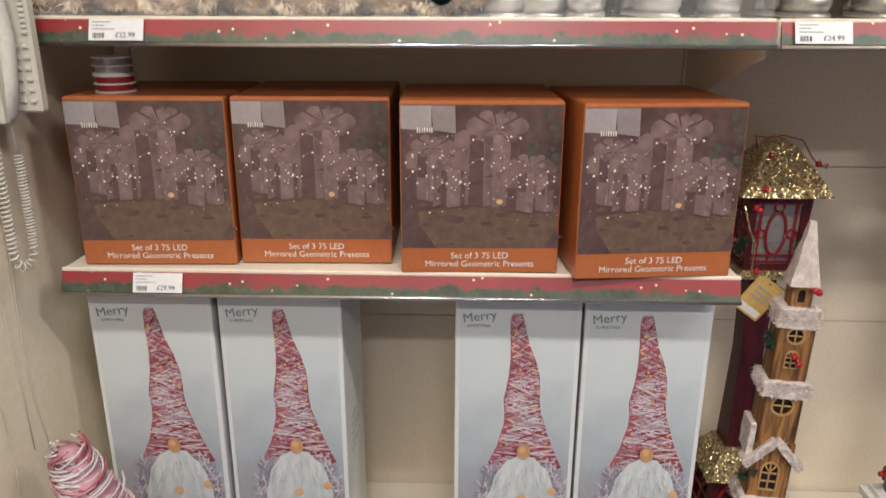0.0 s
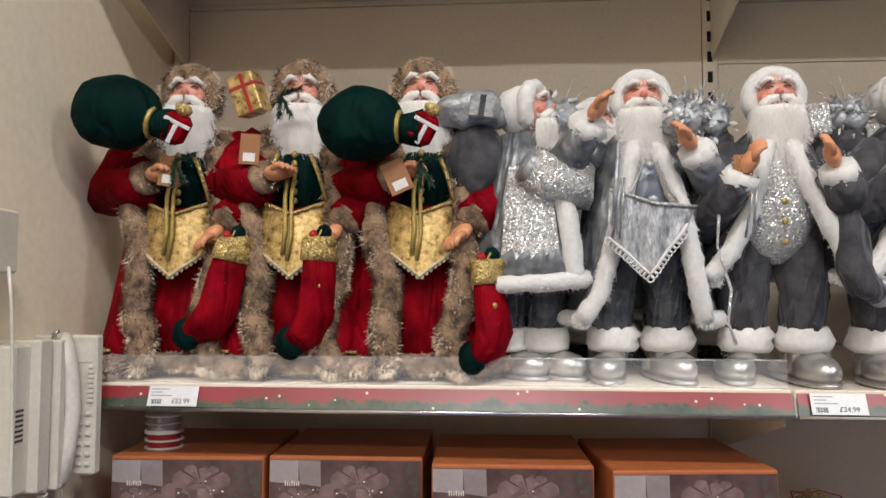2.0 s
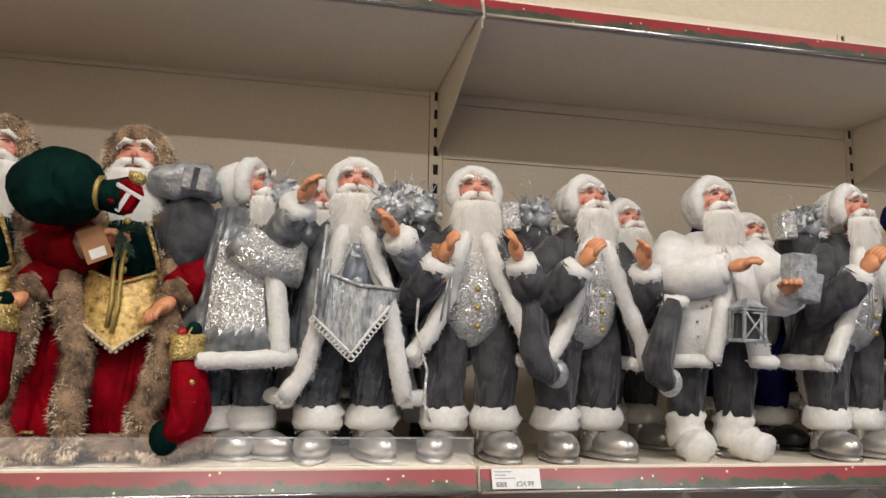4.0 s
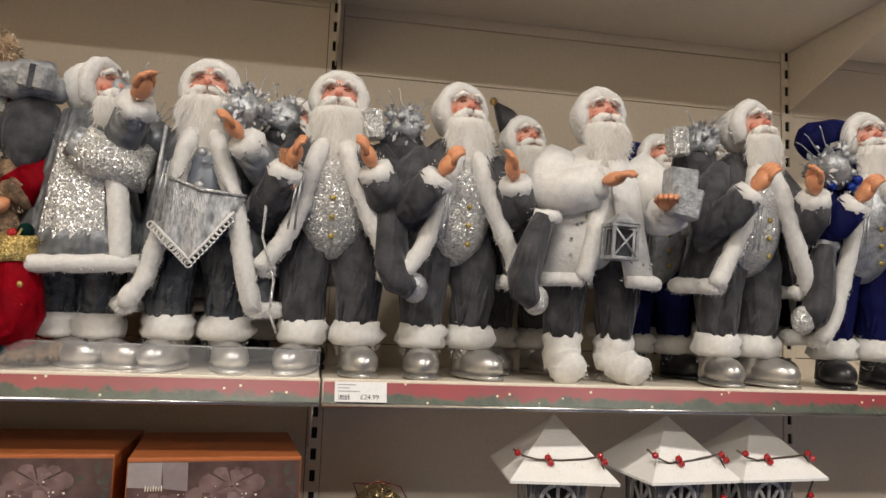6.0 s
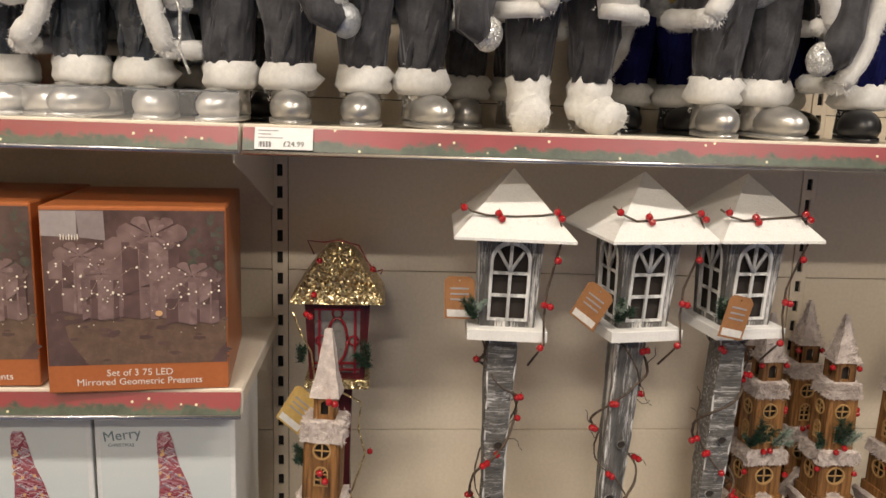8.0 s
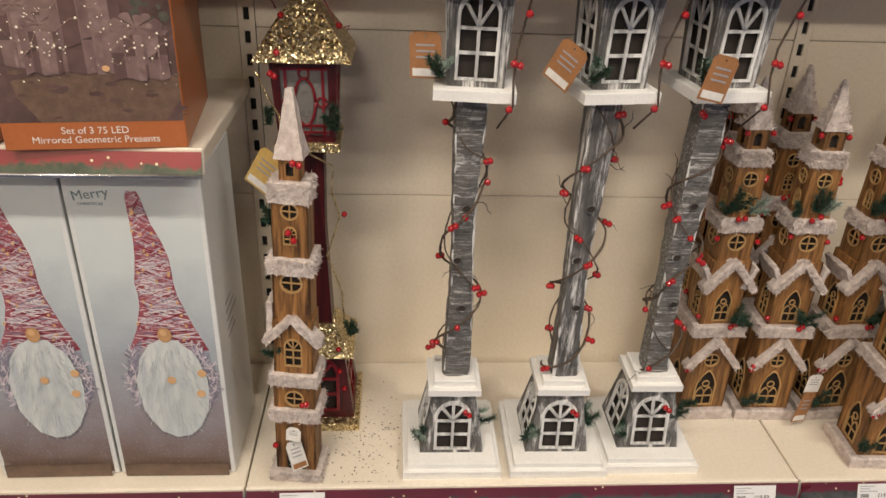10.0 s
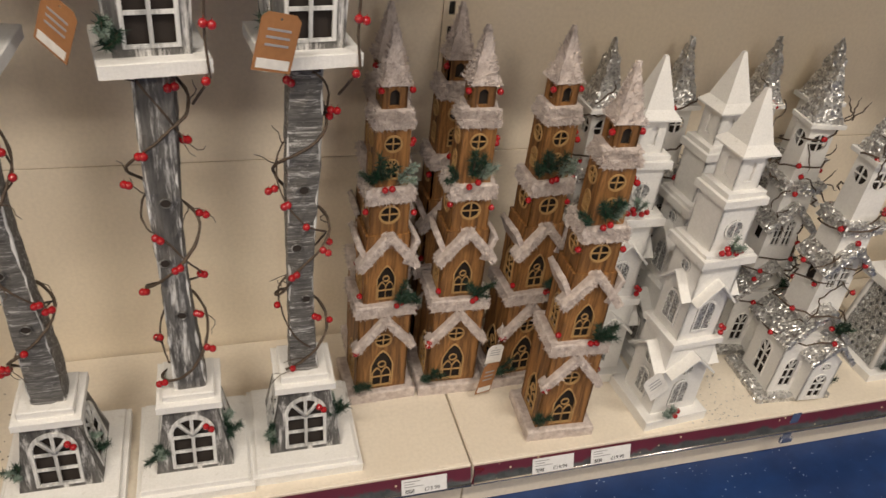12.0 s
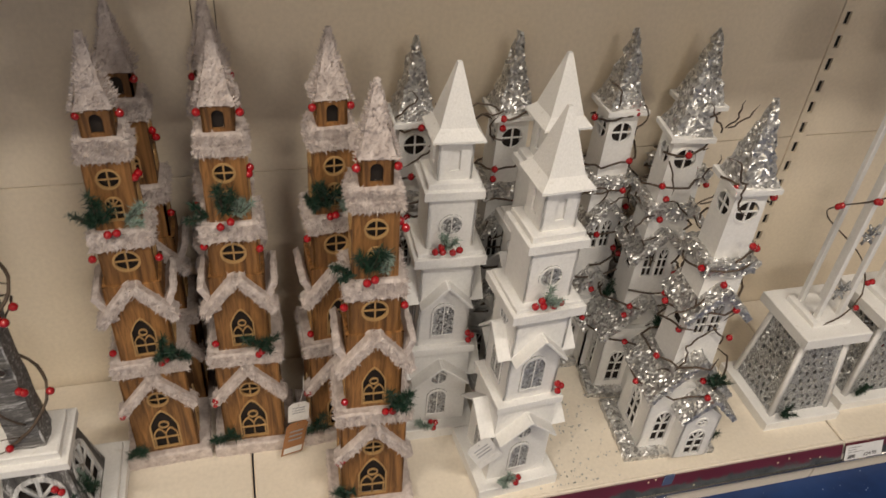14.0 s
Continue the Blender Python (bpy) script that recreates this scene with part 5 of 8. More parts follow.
part("flag", Shape().plate([(-0.012, -0.03), (0.012, -0.026), (0.014, 0.012), (-0.008, 0.016)], [], 0.002, at=pose(0, 0, 0, 0, 0, 12)), M["red_clip"], e)

# ---- boxed goods ----
M["photo"] = paint("mauve_photo_print", (0.155, 0.092, 0.082), (0.060, 0.034, 0.031), 14, 0.38, bump=0.0, coat=0.25, fine=60, dirt=(0.21, 0.145, 0.12))
M["photo_floor"] = paint("brown_photo_print", (0.175, 0.110, 0.075), (0.11, 0.068, 0.048), 40, 0.38, bump=0.0, coat=0.25, dirt=(0.24, 0.16, 0.11))
M["photo_green"] = paint("dim_green_print", (0.105, 0.10, 0.075), (0.06, 0.062, 0.05), 70, 0.4, bump=0.0)
M["photo_lilac"] = paint("pale_lilac_print", (0.30, 0.25, 0.245), (0.25, 0.20, 0.20), 20, 0.38, bump=0.0)
M["photo_pale"] = paint("pale_photo_print", (0.40, 0.36, 0.35), (0.34, 0.29, 0.29), 20, 0.38, bump=0.0)
M["photo_glass"] = paint("glass_photo_print", (0.265, 0.175, 0.165), (0.125, 0.078, 0.074), 30, 0.36, bump=0.0, dirt=(0.30, 0.22, 0.20))
M["photo_dim"] = paint("dusky_glass_print", (0.150, 0.088, 0.082), (0.085, 0.050, 0.047), 30, 0.36, bump=0.0)
M["photo_wire"] = paint("wire_photo_print", (0.33, 0.22, 0.17), None, 30, 0.4, bump=0.0)
M["photo_light"] = paint("light_point_print", (0.98, 0.90, 0.76), None, 30, 0.4, bump=0.0)
M["photo_bow"] = paint("ribbon_photo_print", (0.29, 0.20, 0.19), (0.16, 0.10, 0.095), 50, 0.36, bump=0.0)
m, t, p = nodes_of("pale_blue_photo_print")
v = coords(t)
sep = t.nodes.new("ShaderNodeSeparateXYZ")
t.links.new(v, sep.inputs[0])
n = add(t, "ShaderNodeTexNoise", Scale=9.0, Detail=5.0)
t.links.new(v, n.inputs["Vector"])
grain = add(t, "ShaderNodeTexNoise", Scale=260.0, Detail=2.0)
t.links.new(v, grain.inputs["Vector"])
add_up = t.nodes.new("ShaderNodeMath")
add_up.operation = "MULTIPLY_ADD"
add_up.inputs[1].default_value = 0.25
t.links.new(n.outputs["Fac"], add_up.inputs[0])
t.links.new(sep.outputs["Z"], add_up.inputs[2])
col = ramp(t, add_up.outputs[0], ((0.16, (0.18, 0.12, 0.10)), (0.30, (0.30, 0.27, 0.29)), (0.46, (0.38, 0.42, 0.46)), (0.66, (0.58, 0.63, 0.64)), (0.85, (0.66, 0.68, 0.67))))
t.links.new(mixed(t, ramp(t, grain.outputs["Fac"], ((0.6, (0, 0, 0)), (0.75, (0.35, 0.35, 0.35)))), col, (0.72, 0.74, 0.76)), p.inputs["Base Color"])
p.inputs["Roughness"].default_value, p.inputs["Coat Weight"].default_value = 0.36, 0.25
M["gnome_photo"] = m
M["yarn_red"] = paint("red_yarn_print", (0.46, 0.13, 0.15), (0.34, 0.09, 0.12), 60, 0.6)
M["yarn_pink"] = paint("pink_yarn_print", (0.60, 0.33, 0.37), (0.48, 0.24, 0.29), 60, 0.6)
M["yarn_white"] = paint("white_yarn_print", (0.74, 0.66, 0.68), None, 60, 0.6)
M["yarn_blue"] = paint("grey_yarn_print", (0.34, 0.32, 0.40), (0.22, 0.20, 0.27), 60, 0.6)
M["yarn_lilac"] = paint("lilac_yarn_print", (0.58, 0.50, 0.58), (0.44, 0.37, 0.46), 60, 0.6)
M["yarn_deep"] = paint("deep_red_yarn_print", (0.33, 0.05, 0.08), (0.22, 0.03, 0.05), 60, 0.6)
M["beard_soft"] = paint("soft_beard_print", (0.66, 0.70, 0.70), (0.58, 0.63, 0.64), 30, 0.6)
M["merry_ink"] = paint("teal_grey_ink", (0.16, 0.23, 0.25), None, 30, 0.5, bump=0.0)
M["beard_print"] = paint("beard_print", (0.70, 0.72, 0.70), (0.52, 0.56, 0.58), 30, 0.6, stretch=(3, 3, 0.6))
M["beard_shade"] = paint("beard_strand_print", (0.50, 0.53, 0.54), (0.40, 0.44, 0.46), 30, 0.6)
M["nose_print"] = paint("orange_nose_print", (0.60, 0.36, 0.18), (0.52, 0.28, 0.13), 30, 0.5)
M["glow_print"] = paint("amber_print", (0.75, 0.45, 0.22), None, 30, 0.5)


def flat(s, pts, mat, lift):
    """A printed patch in the xz plane."""
    lift += 0.000006 * len(s.f)
    s.put([(x, -lift, z) for x, z in pts], [tuple(range(len(pts)))], mat)


def present_photo(s, rng, w, h, z0):
    """The printed picture: clear presents with bows and light strings on a dusky ground."""
    X = lambda u: (u - 0.5) * w
    Z = lambda v: z0 + (1 - v) * h
    q = lambda pts: [(X(u), Z(v)) for u, v in pts]
    flat(s, q([(0, 0), (0, 1), (1, 1), (1, 0)])[::-1][::-1], 0, 0.0004)
    flat(s, q([(0.22, 1), (0.9, 1), (1, 0.86), (1, 0.72), (0.8, 0.66), (0.55, 0.68), (0.3, 0.7), (0.1, 0.74), (0.12, 0.84)]), 1, 0.0005)
    for _ in range(60):
        u, v = rng.uniform(0.12, 1.0), rng.uniform(0.68, 0.98)
        r = rng.uniform(0.02, 0.05)
        flat(s, [(X(u) + r * w * math.cos(a) * rng.uniform(0.6, 1.2), Z(v) + r * h * 0.4 * math.sin(a)) for a in (0, 1.2, 2.5, 3.7, 5)], rng.choice((1, 1, 0)), 0.00055)
    for _ in range(46):
        u, v = rng.uniform(0.72, 0.99), rng.uniform(0.02, 0.4)
        r = rng.uniform(0.015, 0.045)
        flat(s, [(X(min(u, 0.97)) + r * w * math.cos(a) * rng.uniform(0.5, 1), Z(v) + r * h * math.sin(a) * rng.uniform(0.5, 1)) for a in (0, 1.2, 2.5, 3.7, 5)], rng.choice((2, 2, 0)), 0.0005)
    flat(s, q([(0.0, 0.005), (0.0, 0.16), (0.19, 0.17), (0.19, 0.005)]), 4, 0.0006)
    flat(s, q([(0.19, 0.005), (0.20, 0.17), (0.34, 0.19), (0.335, 0.005)]), 3, 0.0006)
    for k in range(7):
        u = 0.10 + k * 0.015
        flat(s, q([(u, 0.15 + 0.012 * (k % 3)), (u, 0.185), (u + 0.006, 0.185), (u + 0.006, 0.15)]), 7, 0.0007)

    def present(u0, v0, u1, v1, ribbon):
        # facets of the glass sides, then edges, ribbon, looped bow and the light string
        cuts = [u0 + (u1 - u0) * f for f in (0, 0.22, 0.45, 0.63, 0.84, 1)]
        for k, (a, b) in enumerate(zip(cuts, cuts[1:])):
            mid = v0 + (v1 - v0) * rng.uniform(0.3, 0.7)
            flat(s, q([(a, v0), (a, mid), (b, mid + rng.uniform(-0.06, 0.06)), (b, v0)]), (5, 9, 5, 6, 9)[k], 0.0007)
            flat(s, q([(a, mid), (a, v1 - 0.02 * (k % 2)), (b, v1 - 0.02 * ((k + 1) % 2)), (b, mid)]), (9, 5, 9, 5, 5)[(k + round(ribbon * 100)) % 5], 0.00072)
        flat(s, q([(u0, v0), (u1, v0), (u1 + 0.02, v0 - 0.03), (u0 + 0.05, v0 - 0.035)][::-1]), 5, 0.0008)
        for a in cuts[1:-1]:
            flat(s, q([(a, v0), (a + 0.012 * rng.uniform(-1, 1), v1 - 0.01), (a + 0.004, v1 - 0.01), (a + 0.006, v0)]), 6, 0.0009)
        m = (u0 + u1) / 2 + ribbon
        flat(s, q([(m - 0.022, v0), (m - 0.022, v1), (m + 0.022, v1), (m + 0.022, v0)]), 6, 0.0009)
        c, d, r = m, v0 - 0.045, (u1 - u0) * 0.48
        for a0, a1, far in ((2.5, 3.4, 1.0), (-0.3, 0.6, 1.0), (1.1, 1.7, 0.7), (1.8, 2.4, 0.9), (0.7, 1.2, 0.9), (3.6, 4.2, 0.8), (5.2, 5.8, 0.8)):
            for grow, mat in ((1.0, 5), (0.62, 6)):
                am, sp = (a0 + a1) / 2, (a1 - a0) / 2 * grow
                flat(s, q([(c, d)] + [(c + r * far * grow * math.cos(am + sp * j) * (1 - 0.12 * j * j), d - r * 0.75 * far * grow * math.sin(am + sp * j) * (1 - 0.12 * j * j)) for j in (-1, -0.5, 0, 0.5, 1)]), mat, 0.001)
        for k in range(2):
            ph, amp = rng.uniform(0, 6.28), rng.uniform(0.02, 0.05)
            base, slope = v0 + (v1 - v0) * (0.12 + 0.28 * k), rng.uniform(-0.2, 0.2)
            line = [(u0 + (u1 - u0) * j / 14, base + slope * (j / 14 - 0.5) * (v1 - v0) + amp * math.sin(ph + j * 0.8)) for j in range(15)]
            for a, b in zip(line, line[1:]):
                flat(s, q([a, (a[0] + 0.001, a[1] + 0.0035), (b[0] + 0.001, b[1] + 0.0035), b]), 10, 0.0012)
            for a in line[::2]:
                r2 = rng.uniform(0.0030, 0.0085)
                flat(s, [(X(a[0]) + r2 * w * math.cos(j * 1.047), Z(a[1]) + r2 * w * math.sin(j * 1.047)) for j in range(6)], 7, 0.0013)
        for _ in range(14):
            u, v = rng.uniform(u0 - 0.03, u1 + 0.03), rng.uniform(v0 - 0.14, v1 + 0.05)
            r2 = rng.uniform(0.002, 0.006)
            flat(s, [(X(u) + r2 * w * math.cos(j * 1.047), Z(v) + r2 * w * math.sin(j * 1.047)) for j in range(6)], 7, 0.0013)

    present(0.03, 0.33, 0.33, 0.66, 0.02)
    present(0.33, 0.20, 0.74, 0.70, 0.06)
    present(0.66, 0.46, 0.96, 0.74, 0.0)
    present(0.20, 0.44, 0.40, 0.70, 0.01)
    flat(s, [(X(0.62) + 0.006 * math.cos(a * 0.6), Z(0.66) + 0.005 * math.sin(a * 0.6)) for a in range(10)], 8, 0.0014)


PRESENT_PRINT = [M[k] for k in ("photo", "photo_floor", "photo_green", "photo_lilac", "photo_pale", "photo_glass", "photo_bow", "photo_light", "glow_print", "photo_dim", "photo_wire")]


def present_carton(at):
    w, d, h = 0.287, 0.295, 0.313
    e = thing("gift_carton", "orange cardboard carton printed with a photo of lit glass presents", "box", at, "present cartons")
    part("carton_body", Shape().box((-w / 2, 0, 0), (w / 2, d, h), c=0.0018), M["carton"], e)
    part("lid_flap", Shape().box((-w / 2 + 0.002, 0.003, h), (w / 2 - 0.002, d - 0.004, h + 0.0012), c=0.0004), M["carton"], e)
    s = Shape()
    present_photo(s, random.Random(8), w - 0.004, h * 0.83, h * 0.152)
    part("photo_print", s, PRESENT_PRINT, e, "mauve photo of glass presents with light strings")
    words("Set of 3 75 LED", 0.0165, pose(0, -0.0008, h * 0.105), M["white_ink"], e, "lettering", 1.0)
    words("Mirrored Geometric Presents", 0.0165, pose(0, -0.0008, h * 0.055), M["white_ink"], e, "lettering", 1.0)
    return e


carton = present_carton(pose(0.163, 0.020, Z_TWO + 0.003, 0, 0, 2.4))
copy_thing(carton, pose(0.457, 0.040, Z_TWO + 0.003, 0, 0, 1.4))
copy_thing(carton, pose(0.766, -0.003, Z_TWO + 0.003, 0, 0, 2.2))
copy_thing(carton, pose(1.080, -0.018, Z_TWO + 0.003, 0, 0, 6.0))


HAT = ((0.958, -0.045, 0.028), (0.945, -0.068, 0.048), (0.915, -0.066, 0.072), (0.88, -0.060, 0.105), (0.84, -0.058, 0.165), (0.80, -0.068, 0.205), (0.765, -0.088, 0.215),
       (0.735, -0.108, 0.215), (0.70, -0.095, 0.232), (0.67, -0.100, 0.270), (0.64, -0.130, 0.305), (0.61, -0.155, 0.345), (0.58, -0.205, 0.395), (0.55, -0.255, 0.440))


def hat_sides(v):
    """The left and right outline of the printed hat at height v."""
    v = min(max(v, HAT[-1][0]), HAT[0][0])
    for (a, l0, r0), (b, l1, r1) in zip(HAT, HAT[1:]):
        if v >= b:
            f = (a - v) / (a - b)
            return l0 + (l1 - l0) * f, r0 + (r1 - r0) * f


def gnome_print(s, rng, w, h):
    """A printed gnome: a crooked hat wrapped in yarn, round nose, full soft beard, lit beads."""
    def put(pts, mat, lift):
        flat(s, [(x, h * (0.952 - (0.958 - z / h) * 1.20)) for x, z in pts], mat, lift)

    def yarn(u0, v0, u1, v1, mat, lift, t2):
        dx, dz = (u1 - u0) * w, (v1 - v0) * h
        k = t2 / max(1e-6, math.hypot(dx, dz))
        put([(u0 * w, v0 * h), (u1 * w, v1 * h), (u1 * w - dz * k, v1 * h + dx * k), (u0 * w - dz * k, v0 * h + dx * k)], mat, lift)

    for (a, l0, r0), (b, l1, r1) in zip(HAT, HAT[1:]):
        put([(l0 * w, a * h), (l1 * w, b * h), (r1 * w, b * h), (r0 * w, a * h)], 1, 0.0006)
    for k in range(560):
        v = 0.552 + 0.404 * rng.random() ** 1.15
        l, r = hat_sides(v)
        rise = rng.choice((-1, 1)) * rng.uniform(0.004, 0.050)
        f0 = rng.uniform(0, 0.55)
        f1 = min(1.0, f0 + rng.uniform(0.3, 0.7))
        v1 = min(0.957, max(0.551, v + rise * (f1 - f0)))
        l1, r1 = hat_sides(v1)
        pale = 0.35 + 0.5 * math.exp(-((v - 0.72) / 0.07) ** 2)
        mat = rng.choice((3, 3, 2, 10)) if rng.random() < pale else rng.choice((1, 1, 11, 2, 4))
        yarn(l + (r - l) * f0, v, l1 + (r1 - l1) * f1, v1, mat, 0.0007, rng.uniform(0.0012, 0.0024))
    for sx in (-1, 1):
        for _ in range(150):
            a0, f0 = rng.uniform(-0.7, 1.0), rng.uniform(0.92, 1.16)
            u, v = 0.085 + sx * 0.345 * f0 * math.cos(a0 * 0.9), 0.47 + 0.115 * math.sin(a0)
            a = rng.uniform(0, 6.28)
            yarn(u, v, u + 0.06 * math.cos(a), v + 0.022 * math.sin(a), rng.choice((4, 4, 10, 3)), 0.0006, 0.0018)
    beard = [(0.085 + 0.315 * math.cos(a * 0.2094) * (1 + 0.03 * math.sin(a * 2.3)), 0.440 + 0.148 * math.sin(a * 0.2094) * (1 + 0.02 * math.cos(a * 3.1))) for a in range(30)]
    put([(u * w, v * h) for u, v in beard], 5, 0.0010)
    for _ in range(420):
        a0, f0 = rng.uniform(0, 6.28), rng.uniform(0.2, 1.0)
        u, v = 0.085 + 0.30 * f0 * math.cos(a0), 0.445 + 0.138 * f0 * math.sin(a0)
        yarn(u, v, u + (u - 0.085) * 0.20 + rng.uniform(-0.012, 0.012), v - rng.uniform(0.012, 0.035), rng.choice((5, 12, 12, 9) if f0 > 0.5 else (5, 12)), 0.0011, 0.0009)
    put([(0.085 * w + 0.062 * w * math.cos(a * 0.45), 0.600 * h + 0.062 * w * 1.05 * math.sin(a * 0.45)) for a in range(14)], 6, 0.0014)
    put([(0.075 * w + 0.030 * w * math.cos(a * 0.7), 0.606 * h + 0.030 * w * math.sin(a * 0.7)) for a in range(9)], 7, 0.0016)
    for _ in range(26):
        v = rng.uniform(0.56, 0.93)
        l, r = hat_sides(v)
        u = rng.uniform(l, r)
        put([(u * w + 0.013 * w * math.cos(a * 0.9), v * h + 0.013 * w * math.sin(a * 0.9)) for a in range(7)], 7, 0.0013)
    for u, v in ((0.085, 0.47), (0.36, 0.49), (0.33, 0.43)):
        put([(u * w + 0.040 * w * math.cos(a * 0.7), v * h + 0.034 * w * math.sin(a * 0.7)) for a in range(9)], 7, 0.0014)
    flat(s, [(-0.49 * w, 0.0), (-0.49 * w, 0.05 * h), (0.49 * w, 0.05 * h), (0.49 * w, 0.0)][::-1], 8, 0.0005)


GNOME_PRINT = [M[k] for k in ("gnome_photo", "yarn_red", "yarn_pink", "yarn_white", "yarn_blue", "beard_print", "nose_print", "glow_print", "photo_floor", "beard_shade", "yarn_lilac", "yarn_deep", "beard_soft")]


def gnome_carton(at):
    w, d, h = 0.247, 0.24, 0.713
    e = thing("gnome_carton", "tall pale carton printed with a lit yarn gnome", "box", at, "gnome cartons")
    part("carton_body", Shape().box((-w / 2, 0, 0), (w / 2, d, h), c=0.0018), M["gnome_card"], e)
    s = Shape()
    flat(s, rect(-w / 2 + 0.009, 0.006, w / 2 - 0.009, h - 0.012), 0, 0.0004)
    gnome_print(s, random.Random(3), w - 0.02, h)
    part("photo_print", s, GNOME_PRINT, e, "pale blue photo of a gnome in a wrapped hat")
    words("Merry", 0.027, pose(-0.076, -0.0009, h - 0.042, 0, -8, 0), M["merry_ink"], e, "lettering", 1.0)
    words("CHRISTMAS", 0.0088, pose(-0.078, -0.0009, h - 0.061), M["merry_ink"], e, "lettering", 1.0)
    s = Shape()
    for k in range(5):
        s.box((w / 2 + 0.0002, 0.07, h * 0.55 - k * 0.02), (w / 2 + 0.0006, 0.07 + 0.05 + 0.02 * (k % 3), h * 0.55 - k * 0.02 + 0.004))
    part("side_print", s, M["ink_grey"], e)
    return e


carton = gnome_carton(pose(0.117, 0.045, Z_BASE + 0.003))
for x, y, r in ((0.374, 0.050, -0.5), (0.846, 0.046, 0.5), (1.099, 0.045, -0.4)):
    copy_thing(carton, pose(x, y, Z_BASE + 0.003, 0, 0, r))

# ribbon spools on the first carton
M["ribbon_silver"] = paint("silver_ribbon", (0.50, 0.50, 0.49), (0.40, 0.40, 0.40), 90, 0.3, 0.4)
M["ribbon_red"] = paint("red_ribbon", (0.36, 0.02, 0.03), None, 90, 0.35)
z = Z_TWO + 0.003 + 0.3145
for mat, label in (("ribbon_red", "small spool of red ribbon on a carton"), ("ribbon_silver", "small spool of silver ribbon stacked on a red one")):
    e = thing("ribbon_spool", label, "ribbon", pose(0.082, 0.098, z), "ribbon spools")
    for k, (za, zb, r) in enumerate(((0.0, 0.003, 0.037), (0.003, 0.0145, 0.032), (0.0145, 0.0175, 0.037), (0.0175, 0.029, 0.032), (0.029, 0.032, 0.037))):
        ring = lambda zz: [Vector((r * math.cos(a * 0.2244), r * math.sin(a * 0.2244), zz)) for a in range(28)]
        part("flange" if k % 2 == 0 else "ribbon", Shape().loft([ring(za), ring(zb)], 0, False), M["white_wood"] if k % 2 == 0 else M[mat], e)
    z += 0.0325

# ---- telephone on the side wall ----
M["phone"] = paint("ivory_plastic", (0.66, 0.62, 0.53), (0.60, 0.56, 0.47), 6, 0.38, bump=0.05)
M["phone_pale"] = paint("pale_key_plastic", (0.74, 0.70, 0.62), None, 6, 0.35, bump=0.02)
M["grille"] = paint("dark_grille", (0.06, 0.055, 0.05), None, 9, 0.6)


def wall_phone():
    """On the wall plane x = 0; the key panel stands out from the wall and faces down the aisle (-y)."""
    e = thing("wall_telephone", "ivory wall telephone with coiled cord on the cream wall", "telephone", pose(-0.05, -0.06, 1.365))
    part("body", Shape().box((-0.038, -0.150, -0.125), (0.024, -0.020, 0.115), c=0.004), M["phone"], e)
    part("slab", Shape().box((-0.038, -0.110, -0.128), (0.040, -0.075, 0.122), c=0.003), M["phone"], e)
    part("slab", Shape().box((-0.038, -0.070, -0.132), (0.050, -0.050, 0.120), c=0.003), M["phone"], e)
    panel = part("keypad_panel", Shape().box((-0.038, -0.012, -0.120), (0.082, 0.012, 0.125), c=0.004), M["phone"], e)
    part("display", Shape().box((0.012, -0.0132, 0.078), (0.074, -0.012, 0.112)), M["phone_pale"], panel)
    key = Shape().box((-0.0045, -0.004, -0.003), (0.0045, 0.0, 0.003), c=0.001).mesh("key", M["phone_pale"])
    for r in range(6):
        for c in range(3):
            part("key", key, None, panel, "", pose(0.038 + c * 0.0165, -0.012, -0.100 + r * 0.0175))
    for r in range(8):
        part("key", key, None, panel, "", pose(0.074, -0.012, 0.010 + r * 0.0085))
    pts = [(0.034, -0.030, 0.122), (0.036, -0.042, 0.110), (0.046, -0.036, 0.065), (0.052, -0.034, 0.0), (0.046, -0.036, -0.065), (0.034, -0.042, -0.115), (0.032, -0.030, -0.128)]
    part("handset", Shape().tube(pts, [0.012, 0.019, 0.015, 0.0145, 0.015, 0.020, 0.012], 0, 12, flat=1.2), M["phone_pale"], e, "pale curved handset")
    for k in range(7):
        part("grille_slot", Shape().box((0.0235, -0.145, -0.040 + 0.008 * k), (0.0246, -0.125, -0.036 + 0.008 * k)), M["grille"], e)
    part("hook", Shape().tube([(0.03, -0.06, 0.112), (0.034, -0.062, 0.130), (0.04, -0.058, 0.134)], 0.004, 0, 8), M["steel"], e)
    coil = []
    n = 700
    for i in range(n + 1):
        f = i / n
        if f < 0.45:
            c = Vector((0.03, -0.075, -0.13 - f / 0.45 * 0.22))
            way = Vector((0, 0, -1))
        elif f < 0.55:
            a = (f - 0.45) / 0.10 * math.pi
            c = Vector((0.03, -0.075 + 0.03 * (1 - math.cos(a)), -0.35 - 0.03 * math.sin(a)))
            way = Vector((0, math.sin(a), -math.cos(a)))
        else:
            c = Vector((0.03, -0.015, -0.35 + (f - 0.55) / 0.45 * 0.16))
            way = Vector((0, 0, 1))
        side = Vector((1, 0, 0))
        up = way.cross(side)
        w = f * 2 * math.pi * 62
        coil.append(c + side * 0.0068 * math.cos(w) + up * 0.0068 * math.sin(w))
    part("coiled_cord", Shape().tube(coil, 0.0019, 0, 5), M["phone_pale"], e, "ivory coiled cord")
    part("cord_tail", Shape().tube([(0.03, -0.015, -0.19), (0.03, -0.02, -0.16), (0.034, -0.03, -0.125)], 0.0022, 0, 6), M["phone_pale"], e)
    return e


